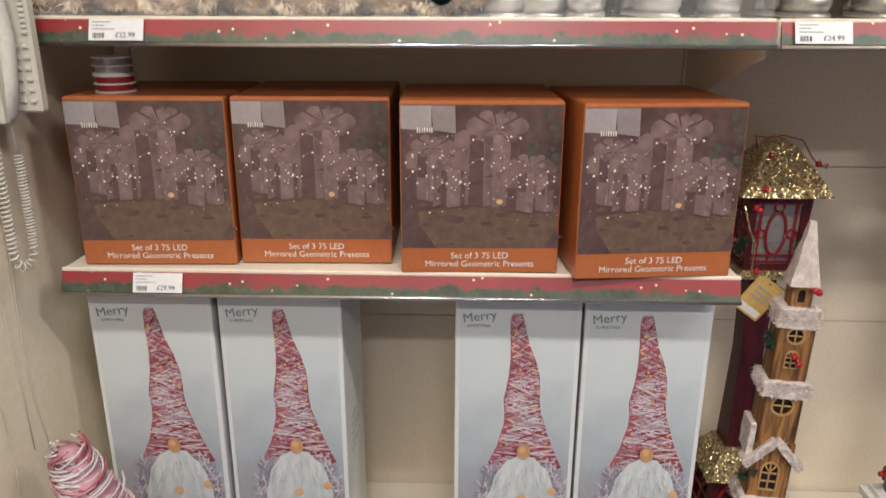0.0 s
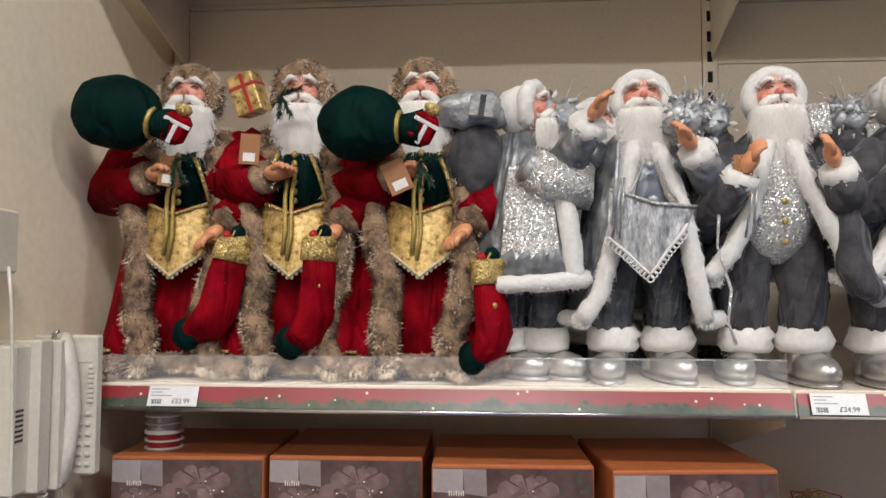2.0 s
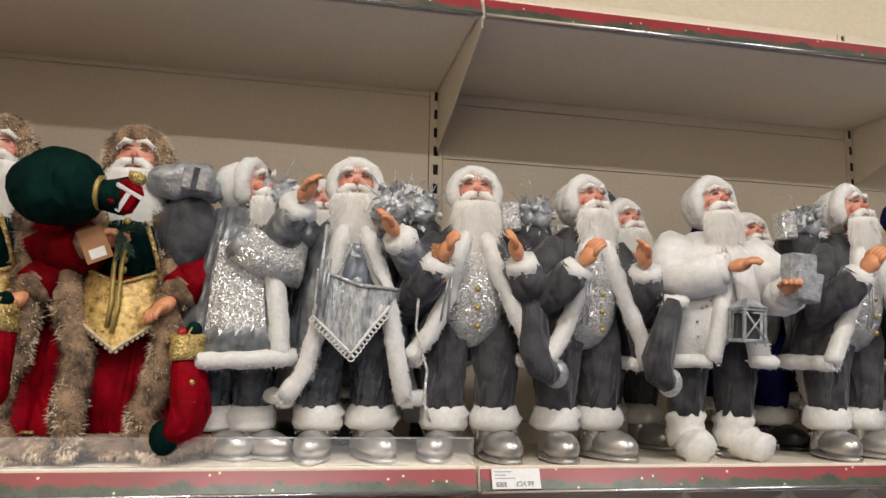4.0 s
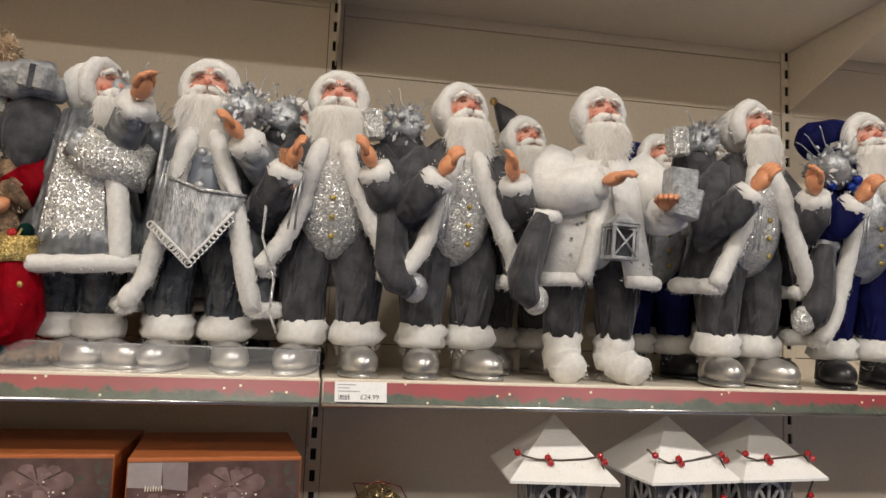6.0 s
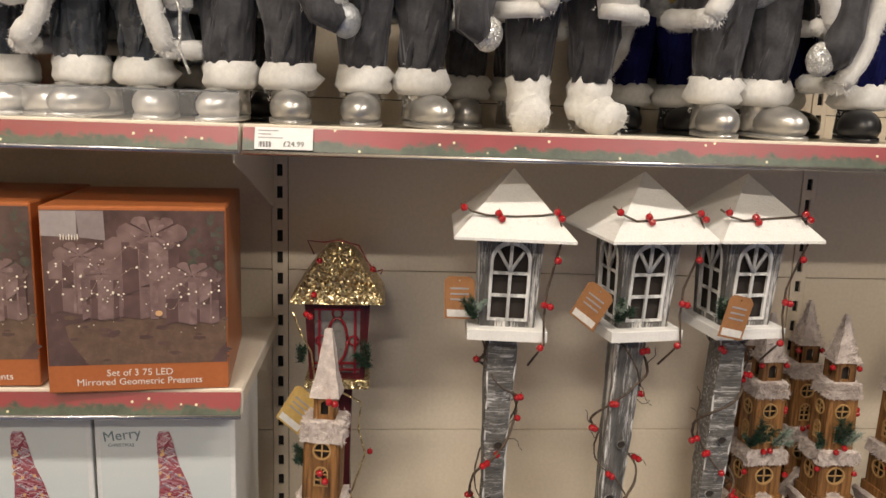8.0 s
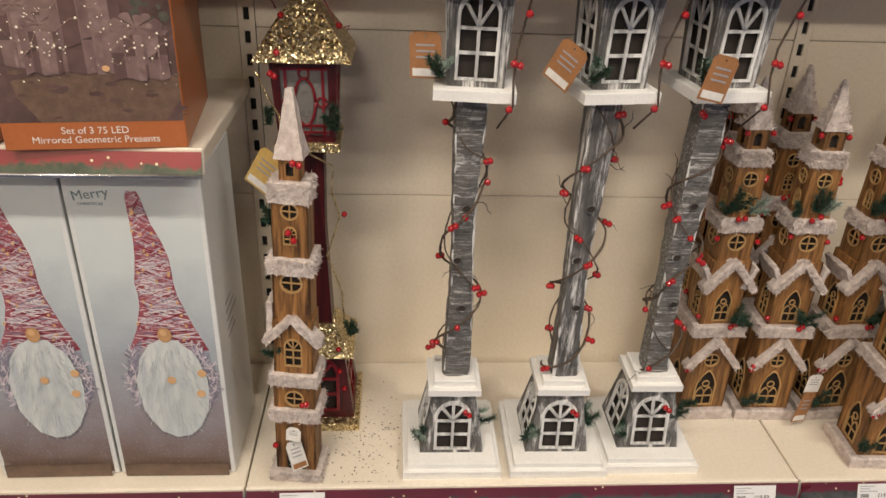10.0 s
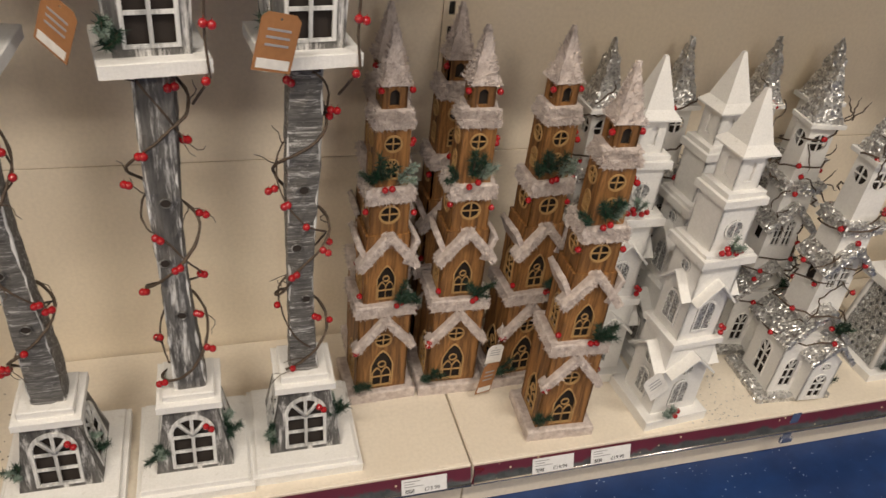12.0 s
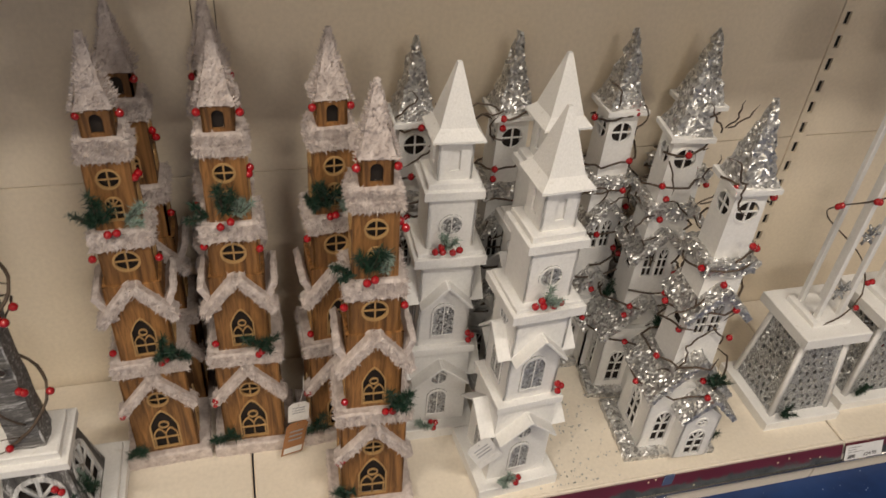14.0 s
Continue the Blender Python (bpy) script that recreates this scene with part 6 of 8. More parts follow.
wall_phone()
e = thing("wall_socket", "ivory telephone socket on the cream wall", "socket", pose(-0.05, -0.265, 1.645))
part("box", Shape().box((-0.038, -0.045, -0.05), (0.03, 0.045, 0.05), c=0.004), M["phone"], e)
part("cable", Shape().tube([(0.031, 0.02, -0.04), (0.034, 0.026, -0.10), (0.028, 0.04, -0.16), (0.026, 0.05, -0.3), (0.014, 0.07, -0.5), (0.006, 0.07, -0.62)], 0.003, 0, 6), M["phone_pale"], e, "thin ivory cable")
e = thing("wall_wire", "thin loose wires down the cream wall", "wire", pose(-0.088, 0, 0))
for pts in (((0.003, -0.20, 1.02), (0.004, -0.19, 0.92), (0.003, -0.185, 0.84), (0.004, -0.15, 0.72), (0.004, -0.145, 0.6), (0.004, -0.16, 0.4)), ((0.003, -0.06, 1.2), (0.004, -0.05, 1.0), (0.003, -0.06, 0.8), (0.004, -0.055, 0.7), (0.004, -0.02, 0.5)), ((0.003, -0.09, 1.15), (0.004, -0.10, 0.95), (0.003, -0.085, 0.75), (0.003, -0.08, 0.6))):
    part("wire", Shape().tube(pts, 0.0012, 0, 5), M["phone"], e)

# ---- festive dolls on the upper shelf, each one mesh ----
def fur(name, a, b, scale=90, rough=0.9):
    return paint(name, a, b, scale, rough, bump=0.6, fine=500, sheen=0.4)


M["fur_cream"] = paint("cream_fur_tips", (0.72, 0.60, 0.45), (0.56, 0.45, 0.32), 40, 0.95, bump=0.2)
M["fur_dark"] = paint("dark_fur_tips", (0.060, 0.036, 0.024), (0.028, 0.016, 0.011), 40, 0.95, bump=0.2)
M["gold_lace"] = glitter("gold_thread_lace", (0.85, 0.66, 0.26), (0.30, 0.19, 0.05), 600, 0.5, 0.4)
M["lace_white"] = paint("cream_lace", (0.66, 0.58, 0.42), (0.40, 0.31, 0.16), 200, 0.6, bump=0.6)
M["fur_white"] = fur("white_fur", (0.80, 0.79, 0.77), (0.66, 0.65, 0.63))
M["fur_brown"] = paint("brown_fur", (0.42, 0.28, 0.17), (0.040, 0.022, 0.013), 38, 0.95, bump=0.6, fine=500, dirt=(0.70, 0.58, 0.43))
M["beard"] = fur("cream_beard", (0.88, 0.86, 0.82), (0.80, 0.77, 0.72), 40)
M["skin"] = paint("doll_plastic", (0.72, 0.33, 0.17), (0.64, 0.27, 0.13), 30, 0.42, bump=0.05)
M["face"] = paint("doll_face", (0.68, 0.34, 0.25), (0.56, 0.25, 0.18), 30, 0.45, bump=0.05)
M["red_velvet"] = paint("red_velvet", (0.30, 0.002, 0.010), (0.085, 0.0006, 0.003), 14, 0.6, bump=0.5, fine=220, fold=0.8)
M["grey_velvet"] = paint("grey_velvet", (0.098, 0.097, 0.105), (0.030, 0.030, 0.034), 18, 0.6, bump=0.5, fine=220, sheen=0.45, fold=1.0)
M["grey_satin"] = paint("grey_satin", (0.085, 0.092, 0.105), (0.030, 0.034, 0.042), 24, 0.28, bump=0.4, fine=60, fold=1.0)
M["slate_satin"] = paint("slate_satin", (0.19, 0.22, 0.27), (0.11, 0.13, 0.17), 24, 0.3, bump=0.4, fine=60, fold=1.0)
M["blue_velvet"] = paint("navy_velvet", (0.012, 0.014, 0.085), (0.005, 0.006, 0.042), 18, 0.6, bump=0.4, fine=220, sheen=0.06, fold=0.8)
M["green_velvet"] = paint("dark_green_velvet", (0.003, 0.021, 0.018), (0.0010, 0.008, 0.007), 18, 0.65, bump=0.4, fine=220, sheen=0.05, fold=0.8)
for key in ("red_velvet", "green_velvet", "blue_velvet"):
    for node in M[key].node_tree.nodes:
        if node.type == "BSDF_PRINCIPLED":
            node.inputs["Specular IOR Level"].default_value = 0.04
M["gold_brocade"] = paint("gold_brocade", (0.86, 0.62, 0.24), (0.24, 0.14, 0.035), 90, 0.3, 0.5, bump=0.4, fine=300, dirt=(0.95, 0.80, 0.48))
M["gold_cord"] = paint("gold_cord", (0.55, 0.42, 0.13), (0.36, 0.26, 0.07), 200, 0.4, 0.5, bump=0.6, fine=600)
M["sequin"] = glitter("silver_sequins", (0.97, 0.95, 0.92), (0.46, 0.47, 0.46), 520, 0.55, 0.28)
M["silver_lame"] = paint("silver_lame", (0.56, 0.58, 0.60), (0.24, 0.25, 0.27), 60, 0.42, 0.45, bump=0.9, fine=160)
M["apron_silver"] = paint("silver_striped_cloth", (0.62, 0.64, 0.67), (0.20, 0.21, 0.23), 60, 0.35, 0.55, bump=0.9, fine=160, stretch=(2.6, 1, 0.7))
M["boot_silver"] = paint("silver_boot", (0.52, 0.51, 0.49), (0.42, 0.41, 0.40), 12, 0.32, 0.75, bump=0.05)
M["boot_black"] = paint("black_boot", (0.016, 0.016, 0.018), None, 12, 0.35, bump=0.05)
M["white_plush"] = paint("white_plush_coat", (0.80, 0.79, 0.77), (0.66, 0.65, 0.64), 45, 0.9, bump=0.9, fine=300, sheen=0.4)
M["cheek"] = paint("rosy_doll_cheek", (0.66, 0.25, 0.17), (0.56, 0.19, 0.13), 30, 0.42, bump=0.05)
M["eye_hollow"] = paint("doll_eye_hollow", (0.56, 0.25, 0.17), (0.48, 0.20, 0.13), 30, 0.5, bump=0.05)
M["grey_lame"] = paint("grey_shot_lame", (0.30, 0.315, 0.335), (0.10, 0.107, 0.118), 40, 0.38, 0.45, bump=0.9, fine=160, fold=0.7)
M["lip"] = paint("doll_lip", (0.40, 0.08, 0.07), None, 30, 0.4)
M["eye"] = paint("doll_eye_line", (0.05, 0.022, 0.016), None, 30, 0.5)
M["bauble_blue"] = paint("blue_bauble", (0.02, 0.05, 0.35), None, 30, 0.15, 0.6)


class Doll(Shape):
    def __init__(self, seed):
        self.v, self.f, self.m, self.s = [], [], [], []
        self.mats, self.rng = [], random.Random(seed)

    def i(self, key):
        if M[key] not in self.mats:
            self.mats.append(M[key])
        return self.mats.index(M[key])

    def fluffy(self, pts, r, key, dense=26, length=0.010, flat=1.0):
        """A fur roll along points, bristling."""
        pts = [Vector(p) for p in pts]
        fine = []
        for a, b in zip(pts, pts[1:]):
            n = max(1, round((b - a).length / 0.014))
            fine += [a.lerp(b, k / n) for k in range(n)]
        fine.append(pts[-1])
        rr = [r * (1 + 0.14 * noise.noise(p * 60)) for p in fine]
        rr[0] *= 0.85
        rr[-1] *= 0.85
        self.tube(fine, rr, self.i(key), 10, 0.22, flat=flat)
        spots = []
        for p, q in zip(fine, rr):
            for _ in range(dense):
                d = Vector((self.rng.gauss(0, 1), self.rng.gauss(0, 1), self.rng.gauss(0, 1))).normalized()
                root = p + d * q * 0.9
                spots.append((root, root + (d + Vector((0, 0, -0.35)) + Vector((self.rng.uniform(-1, 1), self.rng.uniform(-1, 1), self.rng.uniform(-1, 1))) * 0.5) * length * self.rng.uniform(0.5, 1.0), 0.0009))
        if key == "fur_brown":
            # mottled: patches of cream and dark tips
            for root, tip, w in spots:
                n = noise.noise(root * 32) * 2.6 + self.rng.uniform(-0.35, 0.35)
                self.hair([(root, root + (tip - root) * 0.72, 0.00095)], self.i("fur_cream" if n > 0.15 else ("fur_dark" if n < -0.22 else key)), self.rng)
        else:
            self.hair([(a, a + (b - a) * 0.62, w) for a, b, w in spots], self.i(key), self.rng)

    def cloak(self, levels, key, thick=0.006, folds=7, amp=0.006, gap_key=None):
        """An open coat: levels of (z, half width, half depth, front gap in degrees). Returns the two front edges and the hem."""
        n = 40
        grid = []
        for z, rx, ry, gap in levels:
            row = []
            for k in range(n + 1):
                a = radians(gap + (360 - 2 * gap) * k / n)
                low = (levels[-1][0] - z) / max(1e-6, levels[-1][0] - levels[0][0])
                wave = 1 + amp / max(rx, 0.01) * math.sin(folds * a + 0.6) * low
                row.append(Vector((-math.sin(a) * rx * wave, -math.cos(a) * ry * wave, z)))
            grid.append(row)
        vs = [p for row in grid for p in row]
        m = len(vs)
        vs += [p - Vector((p.x, p.y, 0)).normalized() * thick if Vector((p.x, p.y, 0)).length > 0 else p for p in vs]
        w = n + 1
        fs = []
        for r in range(len(levels) - 1):
            for k in range(n):
                a, b, c, d = r * w + k, r * w + k + 1, (r + 1) * w + k + 1, (r + 1) * w + k
                fs += [(d, c, b, a), (a + m, b + m, c + m, d + m)]
            for k in (0, n):
                a, d = r * w + k, (r + 1) * w + k
                fs.append((a, d, d + m, a + m))
        for k in range(n):
            fs.append((k, k + 1, k + 1 + m, k + m))
        self.put(vs, fs, self.i(key), True)
        return [row[0] for row in grid], [row[-1] for row in grid], grid[0]

    def arm(self, sx, elbow, wrist, key, fur_key, r=0.034, cuff=0.034, shoulder=(0.074, 0.0, 0.445), hand=True, way=None):
        s, e, w = Vector((sx * shoulder[0], shoulder[1], shoulder[2])), Vector(elbow), Vector(wrist)
        mid1, mid2 = s.lerp(e, 0.5) + Vector((sx * 0.008, 0, 0.006)), e.lerp(w, 0.5)
        self.tube([s, mid1, e, mid2, w], [r * 0.95, r * 1.1, r * 1.12, r * 1.02, r * 0.9], self.i(key), 12, 0.3)
        d = (w - e).normalized()
        self.fluffy([w - d * 0.022, w - d * 0.004, w + d * 0.014], cuff, fur_key, 60)
        if hand:
            c = w + d * 0.036
            up = Vector(way) if way else Vector((0, -0.3, 1))
            up = (up - d * up.dot(d)).normalized()
            side = d.cross(up)
            at = Matrix((side, up, d)).transposed().to_4x4()
            at.translation = c
            self.ball((0, 0, 0), (0.021, 0.014, 0.023), self.i("skin"), 12, at=at)
            for k in range(4):
                x = -0.0140 + 0.0092 * k
                self.tube([(x, 0.0, 0.008), (x * 1.05, 0.004, 0.022), (x * 1.0, 0.001, 0.036 - 0.002 * abs(k - 1.5)), (x * 0.92, -0.006, 0.043 - 0.003 * abs(k - 1.5))], [0.0066, 0.0062, 0.0056, 0.0042], self.i("skin"), 6, at=at)
            self.tube([(0.014 * sx, -0.004, 0.0), (0.022 * sx, 0.0, 0.012), (0.02 * sx, 0.002, 0.022)], [0.0052, 0.0046, 0.0036], self.i("skin"), 6, at=at)

    def leg(self, sx, key, cuff_key, boot_key, turn=0, long=0.0, foot=(0.052, 0.0)):
        x, y = sx * foot[0], foot[1]
        self.tube([(sx * 0.034, 0.012, 0.30), (x * 0.9, 0.006, 0.24), (x, 0.0, 0.17), (x, y, 0.12), (x, y, 0.085)], [0.05, 0.050, 0.045, 0.040, 0.035], self.i(key), 18, 0.3)
        for k in range(7):
            a0, z0 = -2.6 + k * 0.33, 0.115 + 0.017 * ((k * 5) % 7)
            self.tube([(x + math.cos(a0) * 0.036, y + math.sin(a0) * 0.037, z0 - 0.02), (x + math.cos(a0 + 0.2) * 0.040, y + math.sin(a0 + 0.2) * 0.040, z0 + 0.015), (x * 0.95 + math.cos(a0 + 0.5) * 0.040, y + math.sin(a0 + 0.5) * 0.041, z0 + 0.06)], [0.002, 0.0065, 0.002], self.i(key), 8)
        a = pose(x, y, 0, 0, 0, turn)
        if boot_key == "plush":
            self.fluffy([a @ Vector((0, 0.006, 0.02)), a @ Vector((0, 0.004, 0.06)), a @ Vector((0, 0.0, 0.10))], 0.040, "fur_white", 40)
            self.fluffy([a @ Vector((0, 0.0, 0.033)), a @ Vector((0, -0.04, 0.030)), a @ Vector((0, -0.075, 0.024))], 0.036, "fur_white", 40, flat=0.8)
            return
        self.fluffy([a @ Vector((0, 0.002, 0.056)), a @ Vector((0, 0.002, 0.066)), a @ Vector((0, 0.002, 0.090)), a @ Vector((0, 0.002, 0.104))], 0.050, cuff_key, 170, 0.0045)
        self.tube([a @ Vector((0, 0.006, 0.01)), a @ Vector((0, 0.005, 0.05)), a @ Vector((0, 0.003, 0.085))], [0.032, 0.030, 0.032], self.i(boot_key), 14)
        self.ball((0, -0.040, 0.026), (0.035, 0.058, 0.033), self.i(boot_key), 16, at=a, squash=lambda d: Vector((d.x, d.y, max(d.z, -0.75))))
        rings = [[a @ Vector((0.036 * math.cos(k * 0.3142), -0.028 + 0.072 * math.sin(k * 0.3142), z)) for k in range(20)] for z in (0.0, 0.008)]
        self.loft(rings, self.i(boot_key), True)
        if boot_key == "boot_silver":
            for k in range(3):
                z = 0.044 + k * 0.009
                self.tube([a @ Vector((-0.014, -0.033 + k * 0.008, z)), a @ Vector((0, -0.040 + k * 0.008, z + 0.006)), a @ Vector((0.014, -0.033 + k * 0.008, z))], 0.0011, self.i("fur_white"), 5)

    def head(self, at, hood_key, beard_len=0.120, beard_w=0.058, beard_key="beard", hood_r=0.016, hair_key=None, fluff=0.010):
        """at: pose of the neck; the face looks along -y."""
        r = self.rng
        at = at @ Matrix.Diagonal((0.92, 0.94, 0.93, 1))
        P = lambda x, y, z: at @ Vector((x, y, z))
        self.ball((0, -0.008, 0.062), (0.041, 0.042, 0.050), self.i("face"), 18, at=at)
        self.ball((0, -0.053, 0.061), (0.0085, 0.011, 0.0085), self.i("cheek"), 10, at=at)
        for sx in (-1, 1):
            self.ball((sx * 0.0235, -0.041, 0.053), (0.013, 0.010, 0.0105), self.i("cheek"), 10, at=at)
            self.ball((sx * 0.0165, -0.0440, 0.0745), (0.0080, 0.0042, 0.0042), self.i("eye_hollow"), 10, at=at)
            lid = [P(sx * (0.0165 + 0.0085 * math.cos(a)), -0.0488 + 0.0012 * abs(math.cos(a)), 0.0722 + 0.0034 * math.sin(a)) for a in (0.1, 0.8, 1.57, 2.3, 3.0)]
            self.tube(lid, [0.0004, 0.0009, 0.0011, 0.0009, 0.0004], self.i("eye"), 6)
            self.fluffy([P(sx * 0.008, -0.049, 0.0885), P(sx * 0.019, -0.049, 0.0905), P(sx * 0.033, -0.040, 0.0805)], 0.0052, beard_key, 34, 0.007)
            self.fluffy([P(sx * 0.003, -0.055, 0.0475), P(sx * 0.018, -0.056, 0.046), P(sx * 0.036, -0.045, 0.034)], 0.0080, beard_key, 30, 0.012)
        self.tube([P(-0.011, -0.053, 0.0345), P(-0.005, -0.058, 0.0305), P(0.005, -0.058, 0.0305), P(0.011, -0.053, 0.0345)], [0.002, 0.0046, 0.0046, 0.002], self.i("lip"), 8)
        # hood: fur rim round the face and a full back
        rim = [P(0.046 * math.sin(a), -0.014 - 0.006 * math.cos(a), 0.064 + 0.046 * math.cos(a)) for a in [radians(-145 + 14.5 * k) for k in range(21)]]
        self.fluffy(rim, hood_r, hood_key, 60 if hood_key != "fur_brown" else 240, fluff)
        self.ball((0, 0.016, 0.062), (0.053, 0.047, 0.056), self.i(hair_key or hood_key), 16, 0.12, at=at)
        # beard: a full cushion that runs out to a ragged point
        rings = []
        for f in (0.0, 0.12, 0.28, 0.46, 0.64, 0.82, 0.96):
            w, dp, z = beard_w * (0.80 + 0.9 * f - 1.62 * f * f), 0.030 * (1 - 0.62 * f), 0.030 - f * beard_len
            rings.append([P(math.cos(k * 0.3142) * w, -0.030 - 0.010 * (1 - f) - dp * math.sin(k * 0.3142) * (1.0 if math.sin(k * 0.3142) > 0 else 0.4), z) for k in range(20)])
        self.loft(rings, self.i(beard_key), True)
        spots = []
        for _ in range(1500):
            a, f = r.uniform(-1.5, 1.5), r.random()
            w = beard_w * (0.80 + 0.9 * f - 1.62 * f * f)
            lock = 0.008 * math.sin(a * 5 + f * 4)
            root = P(math.sin(a) * w, -0.040 + 0.010 * f - math.cos(a) * 0.030 * (1 - 0.62 * f), 0.034 - f * beard_len * 0.94)
            tip = root + Vector((math.sin(a) * 0.006 + lock * 0.5 + r.uniform(-1, 1) * 0.009, -0.004 + r.uniform(-1, 1) * 0.005, -r.uniform(0.010, 0.030)))
            spots.append((root, tip, 0.0007 if f > 0.55 else 0.0005))
        self.hair(spots, self.i(beard_key), r)

    def stocking(self, top, length, key, toe_key, cuff_key, lean=0.0, toe=1):
        t = Vector(top)
        d = Vector((lean, -0.02, -1)).normalized()
        pts = [t, t + d * length * 0.35, t + d * length * 0.7, t + d * length * 0.88 + Vector((toe * 0.012, -0.004, 0)), t + d * length + Vector((toe * 0.038, -0.006, 0.004))]
        self.tube(pts, [0.030, 0.035, 0.039, 0.038, 0.026] if key == "red_velvet" else [0.034, 0.040, 0.045, 0.044, 0.030], self.i(key), 14, 0.15, flat=0.66)
        self.ball(pts[-1] + Vector((toe * 0.004, 0, 0.002)), (0.026, 0.022, 0.030), self.i(toe_key), 12)
        small = cuff_key == "gold_lace"
        self.fluffy([t - Vector((0.024, 0, -0.004)), t + Vector((0.0, -0.014, 0.0)), t + Vector((0.024, 0, 0.004))], 0.012 if small else 0.016, cuff_key, 40 if small else 24)
        if small:
            self.tube([t + Vector((0, -0.002, 0.006)), t + d * 0.016, t + d * 0.032], [0.033, 0.035, 0.037], self.i("gold_lace"), 14, 0.25, flat=0.66)
            # a gift and a candy ball peep out over the cuff
            self.ball(t + Vector((0.008, -0.006, 0.018)), (0.014, 0.012, 0.015), self.i("green_velvet"), 8)
            self.ball(t + Vector((-0.010, -0.010, 0.014)), 0.009, self.i("berry"), 8)
            self.tube([t + Vector((-0.008, -0.012, -0.004)), t + Vector((0.006, -0.018, 0.022))], 0.002, self.i("gold_cord"), 5)
        for f in (0.42, 0.62):
            self.ball(t + d * length * f + Vector((0.004, -0.022, 0)), (0.006, 0.004, 0.006), self.i("gold_cord"), 8)

    def sack(self, centre, radii, key, neck, cord_key, gift_key, band_key="fur_white"):
        c, q = Vector(centre), Vector(neck)
        self.ball(c, radii, self.i(key), 20, 0.10, 22)
        way = (q - c).normalized()
        tie = c.lerp(q, 0.62)
        self.tube([c.lerp(q, 0.35), tie, c.lerp(q, 0.8), q], [radii[2] * 0.66, radii[2] * 0.34, radii[2] * 0.42, radii[2] * 0.48], self.i(key), 14, 0.25)
        s = way.orthogonal().normalized()
        u = way.cross(s)
        self.tube([tie + (s * math.cos(k * 0.45) + u * math.sin(k * 0.45)) * radii[2] * 0.40 for k in range(15)], 0.0050, self.i(cord_key), 6)
        g = Matrix.Translation(q) @ pose(0, 0, 0, 15, 25, 20)
        self.box((-0.022, -0.024, -0.026), (0.022, 0.022, 0.028), self.i(gift_key), 0.009, g)
        self.box((-0.0228, -0.0248, 0.008), (0.0228, 0.0228, 0.015), self.i(band_key), 0.001, g)
        self.box((-0.004, -0.0249, -0.0266), (0.004, 0.0229, 0.008), self.i(band_key), 0.001, g)
        self.ball((0.0, -0.012, 0.036), (0.016, 0.014, 0.012), self.i("gold_lace"), 8, 0.3, at=g)

    def kraft(self, place, turn=0, size=(0.036, 0.055)):
        a = pose(*place, 0, turn, 0)
        self.box((-size[0] / 2, -0.001, -size[1]), (size[0] / 2, 0.001, 0), self.i("tag_kraft"), 0.0005, a)
        self.box((-size[0] * 0.3, -0.0016, -size[1] * 0.9), (size[0] * 0.3, -0.0011, -size[1] * 0.62), self.i("tag_white"), 0, a)

    def twigs(self, centre, size, key, count=110, lean=(0, 0, 1)):
        """A bunch of foil leaves and balls."""
        r, c = self.rng, Vector(centre)
        self.ball(c, (size * 0.62, size * 0.5, size * 0.6), self.i("silver_lame"), 16, 0.5, 40)
        for _ in range(count):
            d = (Vector((r.gauss(0, 1), r.gauss(0, 0.7), r.gauss(0, 1))).normalized() + Vector(lean) * 0.4).normalized()
            root = c + d * size * r.uniform(0.35, 0.75)
            way = (d + Vector((r.uniform(-1, 1), r.uniform(-1, 1), r.uniform(-1, 1))) * 0.9).normalized() * size * r.uniform(0.18, 0.34)
            side = way.cross(Vector((r.uniform(-0.5, 0.5), -1, r.uniform(-0.5, 0.5)))) * 0.26
            bend = Vector((0, -0.003, -0.002))
            self.put([root, root + way * 0.45 + side, root + way + bend, root + way * 0.45 - side, root + way * 0.5 + bend], [(0, 4, 1), (1, 4, 2), (2, 4, 3), (3, 4, 0)], self.i(r.choice((key, key, key, "fur_white"))), True)
        for _ in range(5):
            a0, p0 = r.uniform(0.6, 2.6), c
            wire = [p0 + Vector((math.cos(a0) * size * f * 1.25, -0.005, math.sin(a0) * size * f * 1.25 + 0.004 * math.sin(f * 9))) for f in (0, 0.4, 0.7, 0.9, 1.05)]
            self.tube(wire, 0.0011, self.i("silver_lame"), 5)
        for _ in range(7):
            self.ball(c + Vector((r.uniform(-1, 1), r.uniform(-1, 0.2), r.uniform(-0.6, 0.8))) * size * 0.5, 0.009, self.i("silver_lame"), 8)

    def done(self, label, at, group="festive dolls"):
        me = self.mesh("festive_doll", self.mats)
        ob = new("festive_doll", me)
        ob.matrix_basis = at
        return tagged(ob, label, "doll", group)


